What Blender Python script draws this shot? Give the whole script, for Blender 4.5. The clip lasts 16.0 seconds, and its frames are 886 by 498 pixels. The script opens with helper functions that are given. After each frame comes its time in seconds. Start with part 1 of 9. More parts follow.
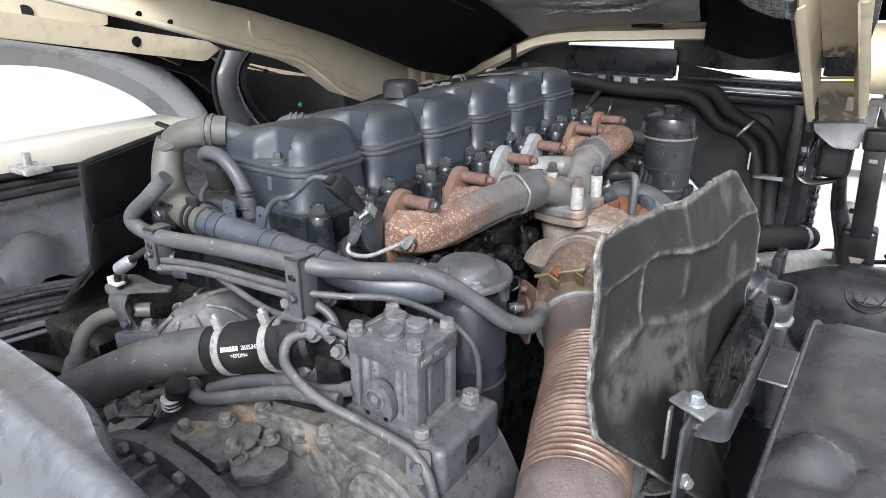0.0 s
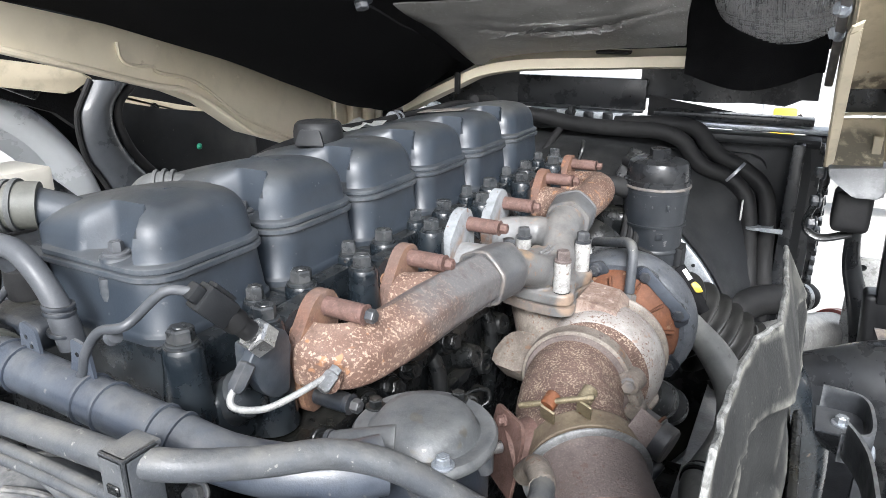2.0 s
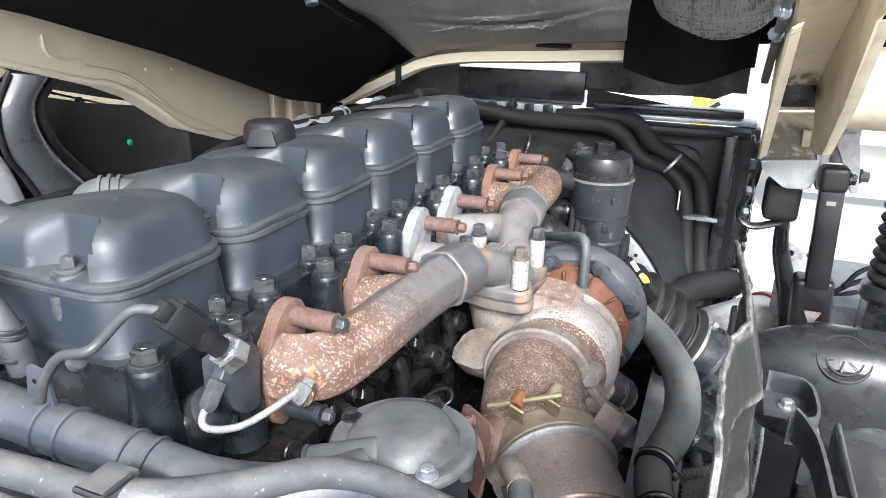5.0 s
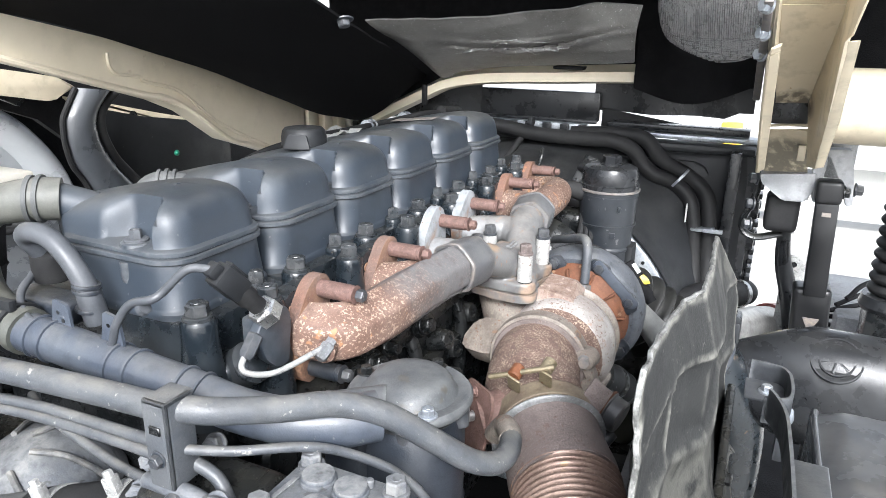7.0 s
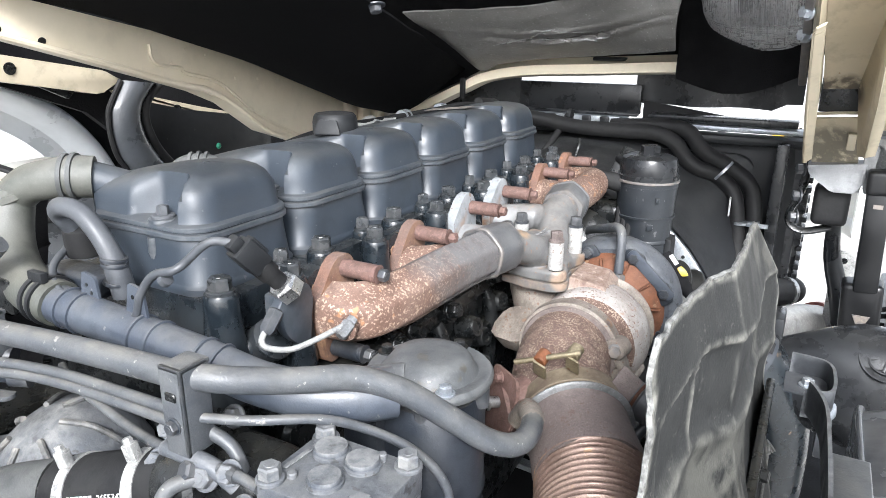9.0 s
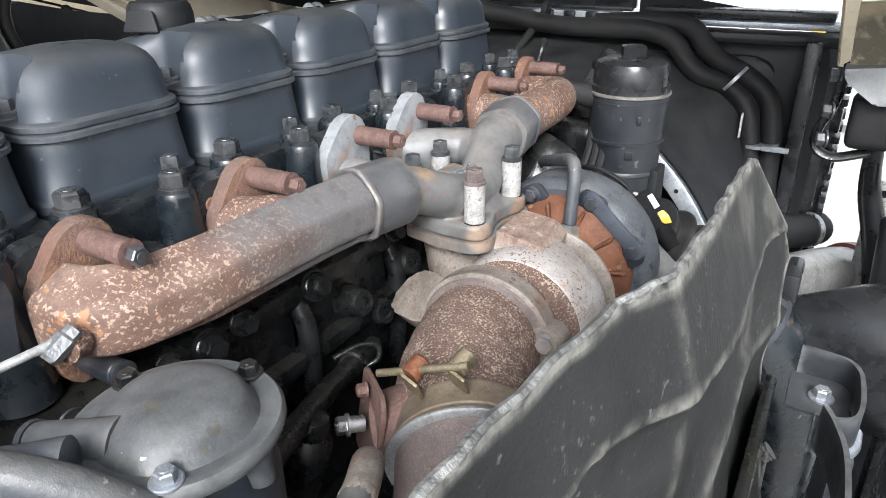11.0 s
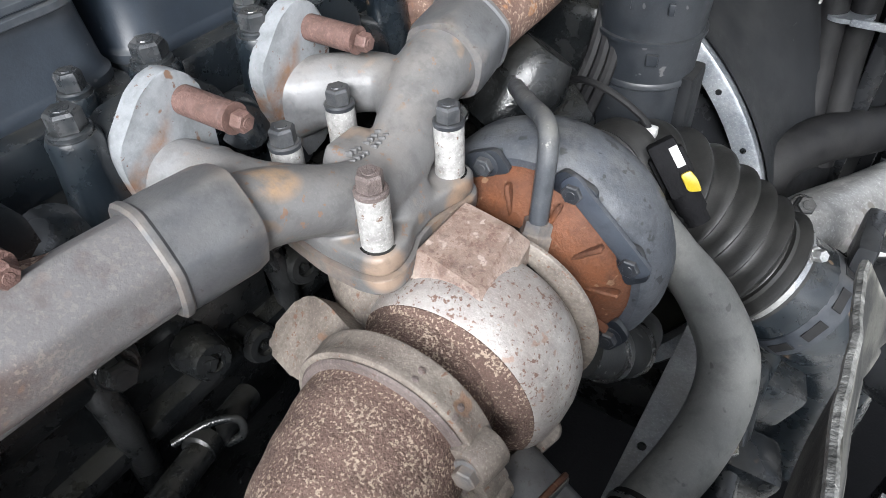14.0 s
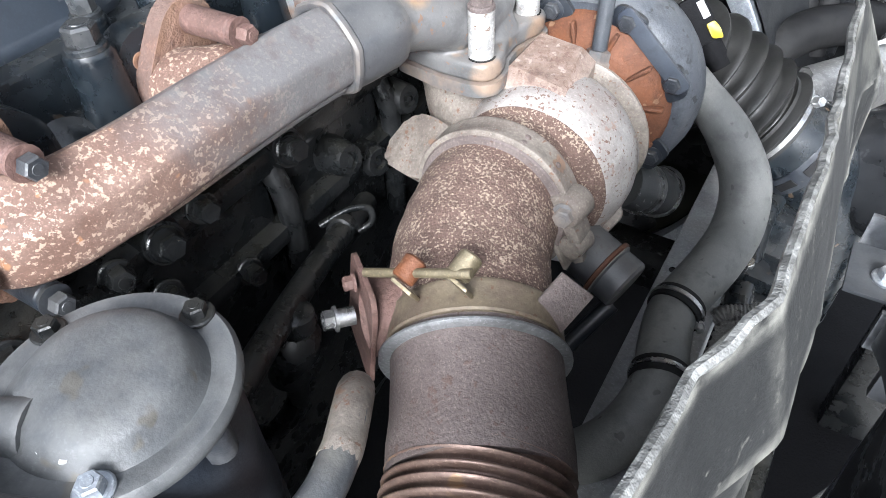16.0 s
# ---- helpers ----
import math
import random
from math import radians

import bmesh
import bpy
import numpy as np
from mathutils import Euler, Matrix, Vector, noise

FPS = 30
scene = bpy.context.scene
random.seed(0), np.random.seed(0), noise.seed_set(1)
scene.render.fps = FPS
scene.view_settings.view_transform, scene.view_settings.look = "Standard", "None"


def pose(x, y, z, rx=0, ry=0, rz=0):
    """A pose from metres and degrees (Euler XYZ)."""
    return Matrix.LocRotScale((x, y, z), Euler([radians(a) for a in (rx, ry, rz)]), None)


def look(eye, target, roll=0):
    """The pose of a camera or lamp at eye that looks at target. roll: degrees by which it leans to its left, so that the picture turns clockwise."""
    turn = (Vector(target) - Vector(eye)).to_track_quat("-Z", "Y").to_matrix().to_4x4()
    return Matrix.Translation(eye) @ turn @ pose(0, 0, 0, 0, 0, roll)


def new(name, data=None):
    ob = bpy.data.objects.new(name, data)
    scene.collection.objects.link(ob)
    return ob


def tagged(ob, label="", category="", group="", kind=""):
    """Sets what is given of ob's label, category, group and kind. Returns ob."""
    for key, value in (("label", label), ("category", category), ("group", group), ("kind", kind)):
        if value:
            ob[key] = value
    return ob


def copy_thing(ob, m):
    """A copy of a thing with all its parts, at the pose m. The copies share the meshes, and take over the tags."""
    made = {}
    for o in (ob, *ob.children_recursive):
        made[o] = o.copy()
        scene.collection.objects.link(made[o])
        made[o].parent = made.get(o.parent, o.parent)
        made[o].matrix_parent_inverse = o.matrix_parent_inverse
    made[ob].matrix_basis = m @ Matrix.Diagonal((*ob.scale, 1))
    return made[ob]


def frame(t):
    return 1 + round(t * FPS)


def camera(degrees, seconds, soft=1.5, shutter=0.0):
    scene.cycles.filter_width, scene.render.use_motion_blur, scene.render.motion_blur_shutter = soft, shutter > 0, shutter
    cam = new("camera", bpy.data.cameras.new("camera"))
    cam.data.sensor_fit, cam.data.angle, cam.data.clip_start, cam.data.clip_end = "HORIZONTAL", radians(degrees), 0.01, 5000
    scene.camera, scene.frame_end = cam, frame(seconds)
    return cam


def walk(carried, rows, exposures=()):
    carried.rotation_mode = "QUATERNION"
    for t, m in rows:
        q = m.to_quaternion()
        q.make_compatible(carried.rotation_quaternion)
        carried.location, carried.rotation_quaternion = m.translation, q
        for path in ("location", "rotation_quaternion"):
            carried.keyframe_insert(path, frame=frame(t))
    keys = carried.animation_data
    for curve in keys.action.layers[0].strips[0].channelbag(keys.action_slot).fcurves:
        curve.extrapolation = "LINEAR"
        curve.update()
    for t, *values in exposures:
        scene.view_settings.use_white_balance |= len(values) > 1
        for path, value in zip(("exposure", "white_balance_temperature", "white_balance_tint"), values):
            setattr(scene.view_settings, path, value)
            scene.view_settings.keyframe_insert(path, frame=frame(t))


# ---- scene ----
cam = camera(66.2, 16.0, soft=0.75)
PATH = [
    (0, (0.668, -0.806, 1.713), (-0.379, 0.735, 0.986), -0.5),
    (0.5, (0.603, -0.73, 1.708), (-0.435, 0.818, 0.983), -0.3),
    (1, (0.545, -0.67, 1.698), (-0.469, 0.899, 0.983), -0.3),
    (1.5, (0.485, -0.592, 1.681), (-0.469, 1.032, 1.007), -0.1),
    (2, (0.459, -0.508, 1.681), (-0.433, 1.159, 1.031), 0.1),
    (2.5, (0.459, -0.459, 1.688), (-0.374, 1.241, 1.043), 0.5),
    (3, (0.448, -0.451, 1.688), (-0.336, 1.27, 1.038), 0.7),
    (3.5, (0.441, -0.458, 1.689), (-0.302, 1.272, 1.014), 0.8),
    (4, (0.431, -0.478, 1.698), (-0.288, 1.258, 1.014), 0.9),
    (4.5, (0.42, -0.495, 1.701), (-0.285, 1.245, 1.011), 1.0),
    (4.7, (0.416, -0.502, 1.699), (-0.283, 1.24, 1.01), 0.8),
    (7, (0.488, -0.611, 1.688), (-0.305, 1.119, 1.072), 1.0),
    (7.5, (0.498, -0.62, 1.682), (-0.34, 1.091, 1.072), 1.0),
    (8, (0.504, -0.625, 1.681), (-0.367, 1.071, 1.079), 0.8),
    (8.2, (0.506, -0.627, 1.682), (-0.376, 1.064, 1.079), 0.9),
    (10.3, (0.531, -0.463, 1.585), (-0.416, 1.154, 0.886), -1.2),
    (10.5, (0.537, -0.43, 1.578), (-0.39, 1.17, 0.815), -0.7),
    (11, (0.514, -0.262, 1.602), (-0.417, 1.296, 0.762), -0.8),
    (11.5, (0.44, -0.115, 1.617), (-0.541, 1.413, 0.779), -1.3),
    (12, (0.416, -0.016, 1.638), (-0.587, 1.496, 0.798), -1.5),
    (12.5, (0.43, 0.063, 1.649), (-0.581, 1.57, 0.808), -1.7),
    (13, (0.416, 0.087, 1.64), (-0.564, 1.543, 0.681), -1.8),
    (13.5, (0.424, 0.091, 1.627), (-0.462, 1.391, 0.392), -2.2),
    (14, (0.425, 0.087, 1.629), (-0.409, 1.304, 0.279), -2.4),
    (14.5, (0.444, 0.1, 1.635), (-0.369, 1.289, 0.248), -2.7),
    (15, (0.444, 0.068, 1.636), (-0.357, 1.255, 0.239), -3.0),
    (15.5, (0.451, -0.015, 1.624), (-0.345, 1.181, 0.232), -3.0),
    (16, (0.452, -0.134, 1.613), (-0.329, 1.069, 0.22), -3.1),
]
walk(cam, [(t, look(eye, target, roll)) for t, eye, target, roll in PATH], [(0.0, 1.62, 6150, 10), (2.0, 1.98, 6130, 10), (2.5, 2.1, 6130, 10), (3.5, 2.18, 6120, 10), (8.0, 2.24, 6080, 10), (10.5, 1.97, 6150, 10), (11.5, 1.71, 6150, 10), (12.0, 1.65, 6130, 10), (13.0, 1.69, 6100, 10), (14.0, 1.8, 6080, 10), (14.5, 1.76, 6030, 10), (16.0, 2.3, 5900, 10)])

# ---- light ----
world = bpy.data.worlds.new("overcast_sky")
world.use_nodes = True
scene.world = world
wn, wl = world.node_tree.nodes, world.node_tree.links
sky = wn.new("ShaderNodeTexSky")
sky.sky_type, sky.sun_disc = "NISHITA", False
sky.sun_elevation, sky.sun_rotation = radians(34), radians(155)
sky.air_density, sky.dust_density, sky.ozone_density = 1.0, 3.0, 1.0
pale = wn.new("ShaderNodeHueSaturation")
pale.inputs["Saturation"].default_value = 0.22
wl.new(sky.outputs["Color"], pale.inputs["Color"])
wl.new(pale.outputs["Color"], wn["Background"].inputs["Color"])
wn["Background"].inputs["Strength"].default_value = 0.104

sun_data = bpy.data.lights.new("sun", "SUN")
sun_data.energy, sun_data.angle, sun_data.color = 1.5, radians(20), (1.0, 0.975, 0.94)
sun = new("sun", sun_data)
sun.matrix_world = look((2.9, -6.3, 4.7), (0, 0, 0))


# ---- materials ----
def mat(name, a, b, scale=25.0, rough=0.5, metal=0.0, bump=0.15, grain=260.0, dust=None, flakes=None, spots=None, low=0.42, high=0.62, worn=None, shine=0.5, fade=None, grime=0.35, stains=(), speck=1.0):
    """Two tones in large patches, fine grain in relief and gloss; optional dust on what faces up,
    flakes (colour, size, amount) and spots (colour, size, amount) of another tone; fade: a colour that takes over along y between two places; worn: raised edges rubbed to that colour;
    stains: (place, radius, colour) of single blotches; speck: how grainy the surface is."""
    m = bpy.data.materials.new(name)
    m.use_nodes = True
    n, l = m.node_tree.nodes, m.node_tree.links
    bsdf = n["Principled BSDF"]
    tc, info = n.new("ShaderNodeTexCoord"), n.new("ShaderNodeObjectInfo")
    shift = n.new("ShaderNodeVectorMath")
    shift.operation = "MULTIPLY_ADD"
    rnd = n.new("ShaderNodeCombineXYZ")
    for k in range(3):
        l.new(info.outputs["Random"], rnd.inputs[k])
    l.new(rnd.outputs[0], shift.inputs[0])
    shift.inputs[1].default_value = (7.1, 3.7, 5.3)
    l.new(tc.outputs["Object"], shift.inputs[2])

    def noise_tex(size, detail, ramp_low, ramp_high):
        t = n.new("ShaderNodeTexNoise")
        t.inputs["Scale"].default_value, t.inputs["Detail"].default_value = size, detail
        t.inputs["Roughness"].default_value = 0.62
        l.new(shift.outputs[0], t.inputs["Vector"])
        r = n.new("ShaderNodeMapRange")
        r.inputs["From Min"].default_value, r.inputs["From Max"].default_value = ramp_low, ramp_high
        l.new(t.outputs["Fac"], r.inputs["Value"])
        return r.outputs["Result"]

    def blend(fac, c1, c2):
        x = n.new("ShaderNodeMix")
        x.data_type = "RGBA"
        for sock, val in ((0, fac), (6, c1), (7, c2)):
            if isinstance(val, tuple):
                x.inputs[sock].default_value = (*val, 1)
            else:
                l.new(val, x.inputs[sock])
        return x.outputs[2]

    def times(p, q):
        x = n.new("ShaderNodeMath")
        x.operation = "MULTIPLY"
        for sock, val in ((0, p), (1, q)):
            if isinstance(val, float):
                x.inputs[sock].default_value = val
            else:
                l.new(val, x.inputs[sock])
        return x.outputs[0]

    patch = noise_tex(scale, 6.0, low, high)
    fine = noise_tex(grain, 3.0, 0.3, 0.7)
    col = blend(patch, a, b)
    col = blend(times(fine, 0.5 * speck), col, tuple(0.5 * (p + q) / 2 for p, q in zip(a, b)))
    grit = noise_tex(grain * 1.5, 2.0, 0.58, 0.68)
    col = blend(times(grit, 0.35 * speck if grime else 0.0), col, tuple(min(0.85, 0.95 * (p + q) + 0.012) for p, q in zip(a, b)))
    height = fine
    if spots:
        f = noise_tex(spots[1], 2.0, 1 - spots[2], 1.04 - spots[2])
        col = blend(f, col, spots[0])
    if flakes:
        fleck, drift, both, cut = (n.new(k) for k in ("ShaderNodeTexNoise", "ShaderNodeTexNoise", "ShaderNodeMath", "ShaderNodeMapRange"))
        for t, size, detail in ((fleck, flakes[1], 7.0), (drift, flakes[1] * 0.11, 4.0)):
            t.inputs["Scale"].default_value, t.inputs["Detail"].default_value, t.inputs["Roughness"].default_value = size, detail, 0.62
            l.new(shift.outputs[0], t.inputs["Vector"])
        both.operation = "MULTIPLY_ADD"
        l.new(drift.outputs["Fac"], both.inputs[0])
        both.inputs[1].default_value = 0.3
        l.new(fleck.outputs["Fac"], both.inputs[2])
        cut.inputs["From Min"].default_value, cut.inputs["From Max"].default_value = 1.15 - flakes[2], 1.19 - flakes[2]
        l.new(both.outputs[0], cut.inputs["Value"])
        f = cut.outputs["Result"]
        col = blend(f, col, flakes[0])
        add = n.new("ShaderNodeMath")
        l.new(fine, add.inputs[0])
        l.new(f, add.inputs[1])
        height = add.outputs[0]
    if fade:
        place = n.new("ShaderNodeSeparateXYZ")
        l.new(tc.outputs["Object"], place.inputs[0])
        wave, on = n.new("ShaderNodeMath"), n.new("ShaderNodeMapRange")
        wave.operation = "MULTIPLY_ADD"
        l.new(noise_tex(18.0, 5.0, 0.3, 0.7), wave.inputs[0])
        wave.inputs[1].default_value = 0.09
        l.new(place.outputs[fade[3] if len(fade) > 3 else "Y"], wave.inputs[2])
        on.inputs["From Min"].default_value, on.inputs["From Max"].default_value = fade[1], fade[2]
        l.new(wave.outputs[0], on.inputs["Value"])
        col = blend(times(on.outputs["Result"], 0.88), col, fade[0])
    for spot_at, spot_r, spot_col in stains:
        far, near = n.new("ShaderNodeVectorMath"), n.new("ShaderNodeMapRange")
        far.operation = "DISTANCE"
        l.new(tc.outputs["Object"], far.inputs[0])
        far.inputs[1].default_value = spot_at
        near.inputs["From Min"].default_value, near.inputs["From Max"].default_value = spot_r, spot_r * 0.7
        l.new(far.outputs["Value"], near.inputs["Value"])
        col = blend(times(near.outputs["Result"], noise_tex(34.0, 6.0, 0.36, 0.52)), col, spot_col)
    rough_out = n.new("ShaderNodeMapRange")
    rough_out.inputs["To Min"].default_value, rough_out.inputs["To Max"].default_value = max(0.03, rough - 0.1), min(1.0, rough + 0.12)
    l.new(patch, rough_out.inputs["Value"])
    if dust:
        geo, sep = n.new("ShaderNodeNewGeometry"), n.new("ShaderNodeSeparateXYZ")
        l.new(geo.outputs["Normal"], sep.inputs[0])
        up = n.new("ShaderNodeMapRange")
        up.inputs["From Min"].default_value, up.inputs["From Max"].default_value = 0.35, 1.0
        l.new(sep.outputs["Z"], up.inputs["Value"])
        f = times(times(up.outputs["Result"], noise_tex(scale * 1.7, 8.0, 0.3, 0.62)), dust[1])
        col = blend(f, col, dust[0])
    if worn:
        g2, edge = n.new("ShaderNodeNewGeometry"), n.new("ShaderNodeMapRange")
        edge.inputs["From Min"].default_value, edge.inputs["From Max"].default_value = worn[1], worn[2]
        l.new(g2.outputs["Pointiness"], edge.inputs["Value"])
        col = blend(times(edge.outputs["Result"], noise_tex(70.0, 6.0, 0.32, 0.62)), col, worn[0])
    if grime:
        dirt = times(noise_tex(scale * 2.3 + 9.0, 9.0, 0.5, 0.66), grime)
        col = blend(dirt, col, tuple(0.3 * min(p, q) for p, q in zip(a, b)))
    l.new(col, bsdf.inputs["Base Color"])
    l.new(rough_out.outputs["Result"], bsdf.inputs["Roughness"])
    bsdf.inputs["Metallic"].default_value = metal
    bsdf.inputs["Specular IOR Level"].default_value = shine
    if bump:
        b_ = n.new("ShaderNodeBump")
        b_.inputs["Strength"].default_value, b_.inputs["Distance"].default_value = bump, 0.002
        l.new(height, b_.inputs["Height"])
        l.new(b_.outputs["Normal"], bsdf.inputs["Normal"])
    return m


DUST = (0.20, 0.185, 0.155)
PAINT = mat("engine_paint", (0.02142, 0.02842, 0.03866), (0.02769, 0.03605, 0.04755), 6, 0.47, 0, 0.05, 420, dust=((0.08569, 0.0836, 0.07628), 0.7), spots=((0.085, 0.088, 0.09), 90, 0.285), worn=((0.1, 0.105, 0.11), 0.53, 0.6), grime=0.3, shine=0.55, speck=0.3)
CAST = mat("painted_casting", (0.01638, 0.02028, 0.0273), (0.02964, 0.03432, 0.04212), 26, 0.38, 0, 0.1, 320, dust=((0.0936, 0.08814, 0.07644), 0.5), spots=((0.1, 0.08, 0.06), 36, 0.3), worn=((0.1, 0.1, 0.1), 0.56, 0.66), grime=0.45, shine=0.6, speck=0.5)
HEADCAST = mat("glossy_head_paint", (0.008496, 0.01188, 0.01548), (0.0144, 0.01908, 0.0234), 26, 0.28, 0, 0.05, 320, dust=((0.05386, 0.04896, 0.03917), 0.4), spots=((0.09, 0.065, 0.045), 36, 0.3), worn=((0.08, 0.08, 0.08), 0.56, 0.66), grime=0.4, shine=0.6, speck=0.2)
LIDGREY = mat("dusty_grey_lid_paint", (0.06375, 0.068, 0.07225), (0.0935, 0.09775, 0.1003), 30, 0.5, 0, 0.1, 320, dust=((0.1445, 0.1403, 0.1318), 0.4), spots=((0.06, 0.055, 0.045), 40, 0.36), worn=((0.2, 0.2, 0.195), 0.54, 0.64), grime=0.3, speck=0.6)
PUMPGREY = mat("grey_painted_pump", (0.058, 0.065, 0.0775), (0.086, 0.094, 0.108), 24, 0.5, 0, 0.15, 320, dust=((0.1394, 0.1353, 0.123), 0.45), spots=((0.025, 0.027, 0.03), 80, 0.37), worn=((0.2, 0.2, 0.195), 0.54, 0.64), grime=0.45, speck=0.7)
ALUCAST = mat("pale_cast_aluminium", (0.25, 0.255, 0.262), (0.33, 0.335, 0.342), 20, 0.5, 0.15, 0.15, 260, grime=0.3, speck=0.3)
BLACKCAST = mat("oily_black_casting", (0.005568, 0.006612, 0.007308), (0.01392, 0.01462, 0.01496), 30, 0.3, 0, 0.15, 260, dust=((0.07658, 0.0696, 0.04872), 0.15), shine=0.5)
BELLOW = mat("dark_bellows_rubber", (0.01275, 0.01275, 0.01233), (0.02125, 0.02082, 0.01955), 24, 0.5, 0, 0.06, 420, dust=((0.051, 0.051, 0.04675), 0.2))
DUSTY = mat("dusty_gearbox_casting", (0.04675, 0.051, 0.05695), (0.08075, 0.085, 0.0901), 18, 0.6, 0, 0.2, 340, dust=((0.1615, 0.1573, 0.1445), 0.42), spots=((0.014, 0.014, 0.014), 70, 0.39), grime=0.6, low=0.45, high=0.57, worn=((0.22, 0.21, 0.19), 0.525, 0.6), stains=(((0.0, -0.3, 1.17), 0.035, (0.3, 0.2, 0.11)), ((0.125, -0.29, 1.17), 0.03, (0.33, 0.24, 0.15)), ((-0.02, -0.37, 1.165), 0.03, (0.26, 0.21, 0.15)), ((0.07, -0.33, 1.16), 0.03, (0.03, 0.03, 0.03))))
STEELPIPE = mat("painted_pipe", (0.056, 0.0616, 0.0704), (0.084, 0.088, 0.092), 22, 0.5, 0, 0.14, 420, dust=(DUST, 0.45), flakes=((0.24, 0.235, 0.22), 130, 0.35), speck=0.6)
COOLPIPE = mat("blue_grey_coolant_pipe", (0.04338, 0.05177, 0.06856), (0.05597, 0.06507, 0.08047), 18, 0.4, 0, 0.08, 420, dust=(DUST, 0.35), spots=((0.13, 0.13, 0.13), 110, 0.3), speck=0.3)
RUBBER = mat("grey_rubber", (0.04352, 0.04608, 0.04736), (0.07168, 0.07424, 0.07296), 16, 0.58, 0, 0.12, 500, dust=((0.192, 0.192, 0.1792), 0.35), spots=((0.19, 0.19, 0.185), 90, 0.325), speck=0.6)
GREYHOSE = mat("pale_grey_rubber_hose", (0.1436, 0.1459, 0.1392), (0.1878, 0.1878, 0.1768), 16, 0.55, 0, 0.1, 420, dust=((0.2431, 0.2375, 0.221), 0.3), spots=((0.08, 0.08, 0.075), 60, 0.33), speck=0.4)
OLIVE = mat("olive_rubber_hose", (0.07072, 0.07355, 0.06412), (0.0943, 0.0943, 0.08298), 12, 0.5, 0, 0.08, 420, dust=(DUST, 0.3), speck=0.4)
OLIVEDK = mat("dark_olive_plastic", (0.016, 0.0165, 0.009), (0.022, 0.022, 0.013), 14, 0.5, 0, 0.05, 300, grime=0.0)
BLACKRUB = mat("black_rubber", (0.009, 0.009, 0.00975), (0.018, 0.018, 0.018), 25, 0.66, 0, 0.08, 420, dust=((0.0525, 0.0525, 0.0525), 0.1), shine=0.25, speck=0.4)
PLASTIC = mat("black_plastic", (0.012, 0.01275, 0.01425), (0.021, 0.0225, 0.02475), 16, 0.3, 0, 0.06, 480, dust=((0.06, 0.06, 0.05775), 0.3), shine=0.4, speck=0.3)
GREYPL = mat("dark_grey_plastic", (0.00918, 0.009986, 0.01134), (0.01404, 0.01512, 0.01674), 14, 0.52, 0, 0.08, 480, dust=((0.0594, 0.0594, 0.0567), 0.4), spots=((0.05, 0.05, 0.05), 130, 0.28), shine=0.3, speck=0.3)
RUST = mat("rusty_cast_iron", (0.1215, 0.0648, 0.045), (0.189, 0.1215, 0.0945), 22, 0.82, 0, 0.4, 420, flakes=((0.36, 0.262, 0.2), 290, 0.455), spots=((0.3, 0.15, 0.075), 46, 0.36))
RUSTDK = mat("brown_rusted_steel", (0.13, 0.103, 0.095), (0.175, 0.143, 0.132), 16, 0.72, 0, 0.35, 320, flakes=((0.11, 0.075, 0.062), 160, 0.39))
FLANGE = mat("rust_brown_flange", (0.162, 0.081, 0.054), (0.135, 0.09, 0.0738), 18, 0.8, 0, 0.4, 260, spots=((0.26, 0.12, 0.06), 34, 0.35), worn=((0.3, 0.17, 0.1), 0.53, 0.62))
SEALANT = mat("tan_dried_sealant", (0.2, 0.15, 0.1), (0.09, 0.085, 0.08), 60, 0.7, 0, 0.2, 300)
TANBAND = mat("tan_stained_steel_band", (0.22, 0.18, 0.125), (0.15, 0.115, 0.085), 24, 0.5, 0.2, 0.15, 300, flakes=((0.14, 0.08, 0.05), 180, 0.37), speck=0.6)
STUD = mat("rusted_stud", (0.1479, 0.08526, 0.07134), (0.1044, 0.0609, 0.04872), 40, 0.72, 0, 0.35, 260)
GREYIRON = mat("grey_cast_iron", (0.07225, 0.0748, 0.0799), (0.1105, 0.113, 0.1173), 16, 0.5, 0, 0.07, 340, dust=((0.17, 0.1573, 0.1403), 0.35), flakes=((0.055, 0.05, 0.046), 230, 0.365), spots=((0.17, 0.14, 0.115), 26, 0.33), worn=((0.24, 0.2, 0.165), 0.53, 0.62), speck=0.3)
CENTREIRON = mat("weathered_manifold_iron", (0.118, 0.117, 0.116), (0.17, 0.168, 0.166), 18, 0.5, 0, 0.09, 380, dust=((0.2061, 0.1803, 0.1546), 0.4), flakes=((0.19, 0.115, 0.075), 110, 0.385), spots=((0.2, 0.155, 0.12), 26, 0.38), worn=((0.21, 0.165, 0.135), 0.56, 0.66), fade=((0.21, 0.213, 0.216), 0.15, 0.1, "X"), stains=(((0.147, 0.315, 1.39), 0.026, (0.33, 0.22, 0.13)), ((0.2, 0.345, 1.3), 0.02, (0.27, 0.2, 0.15)), ((0.2, 0.44, 1.3), 0.018, (0.24, 0.17, 0.12))), speck=0.3)
MARKIRON = mat("raised_grey_cast_iron", (0.12, 0.119, 0.118), (0.15, 0.149, 0.147), 40, 0.5, 0, 0.05, 300, speck=0.3)
WHITEIRON = mat("whitened_cast_iron", (0.27, 0.282, 0.292), (0.2, 0.21, 0.218), 20, 0.45, 0, 0.07, 320, flakes=((0.12, 0.06, 0.036), 120, 0.375), spots=((0.17, 0.1, 0.065), 70, 0.31), worn=((0.22, 0.125, 0.075), 0.6, 0.68), speck=0.25)
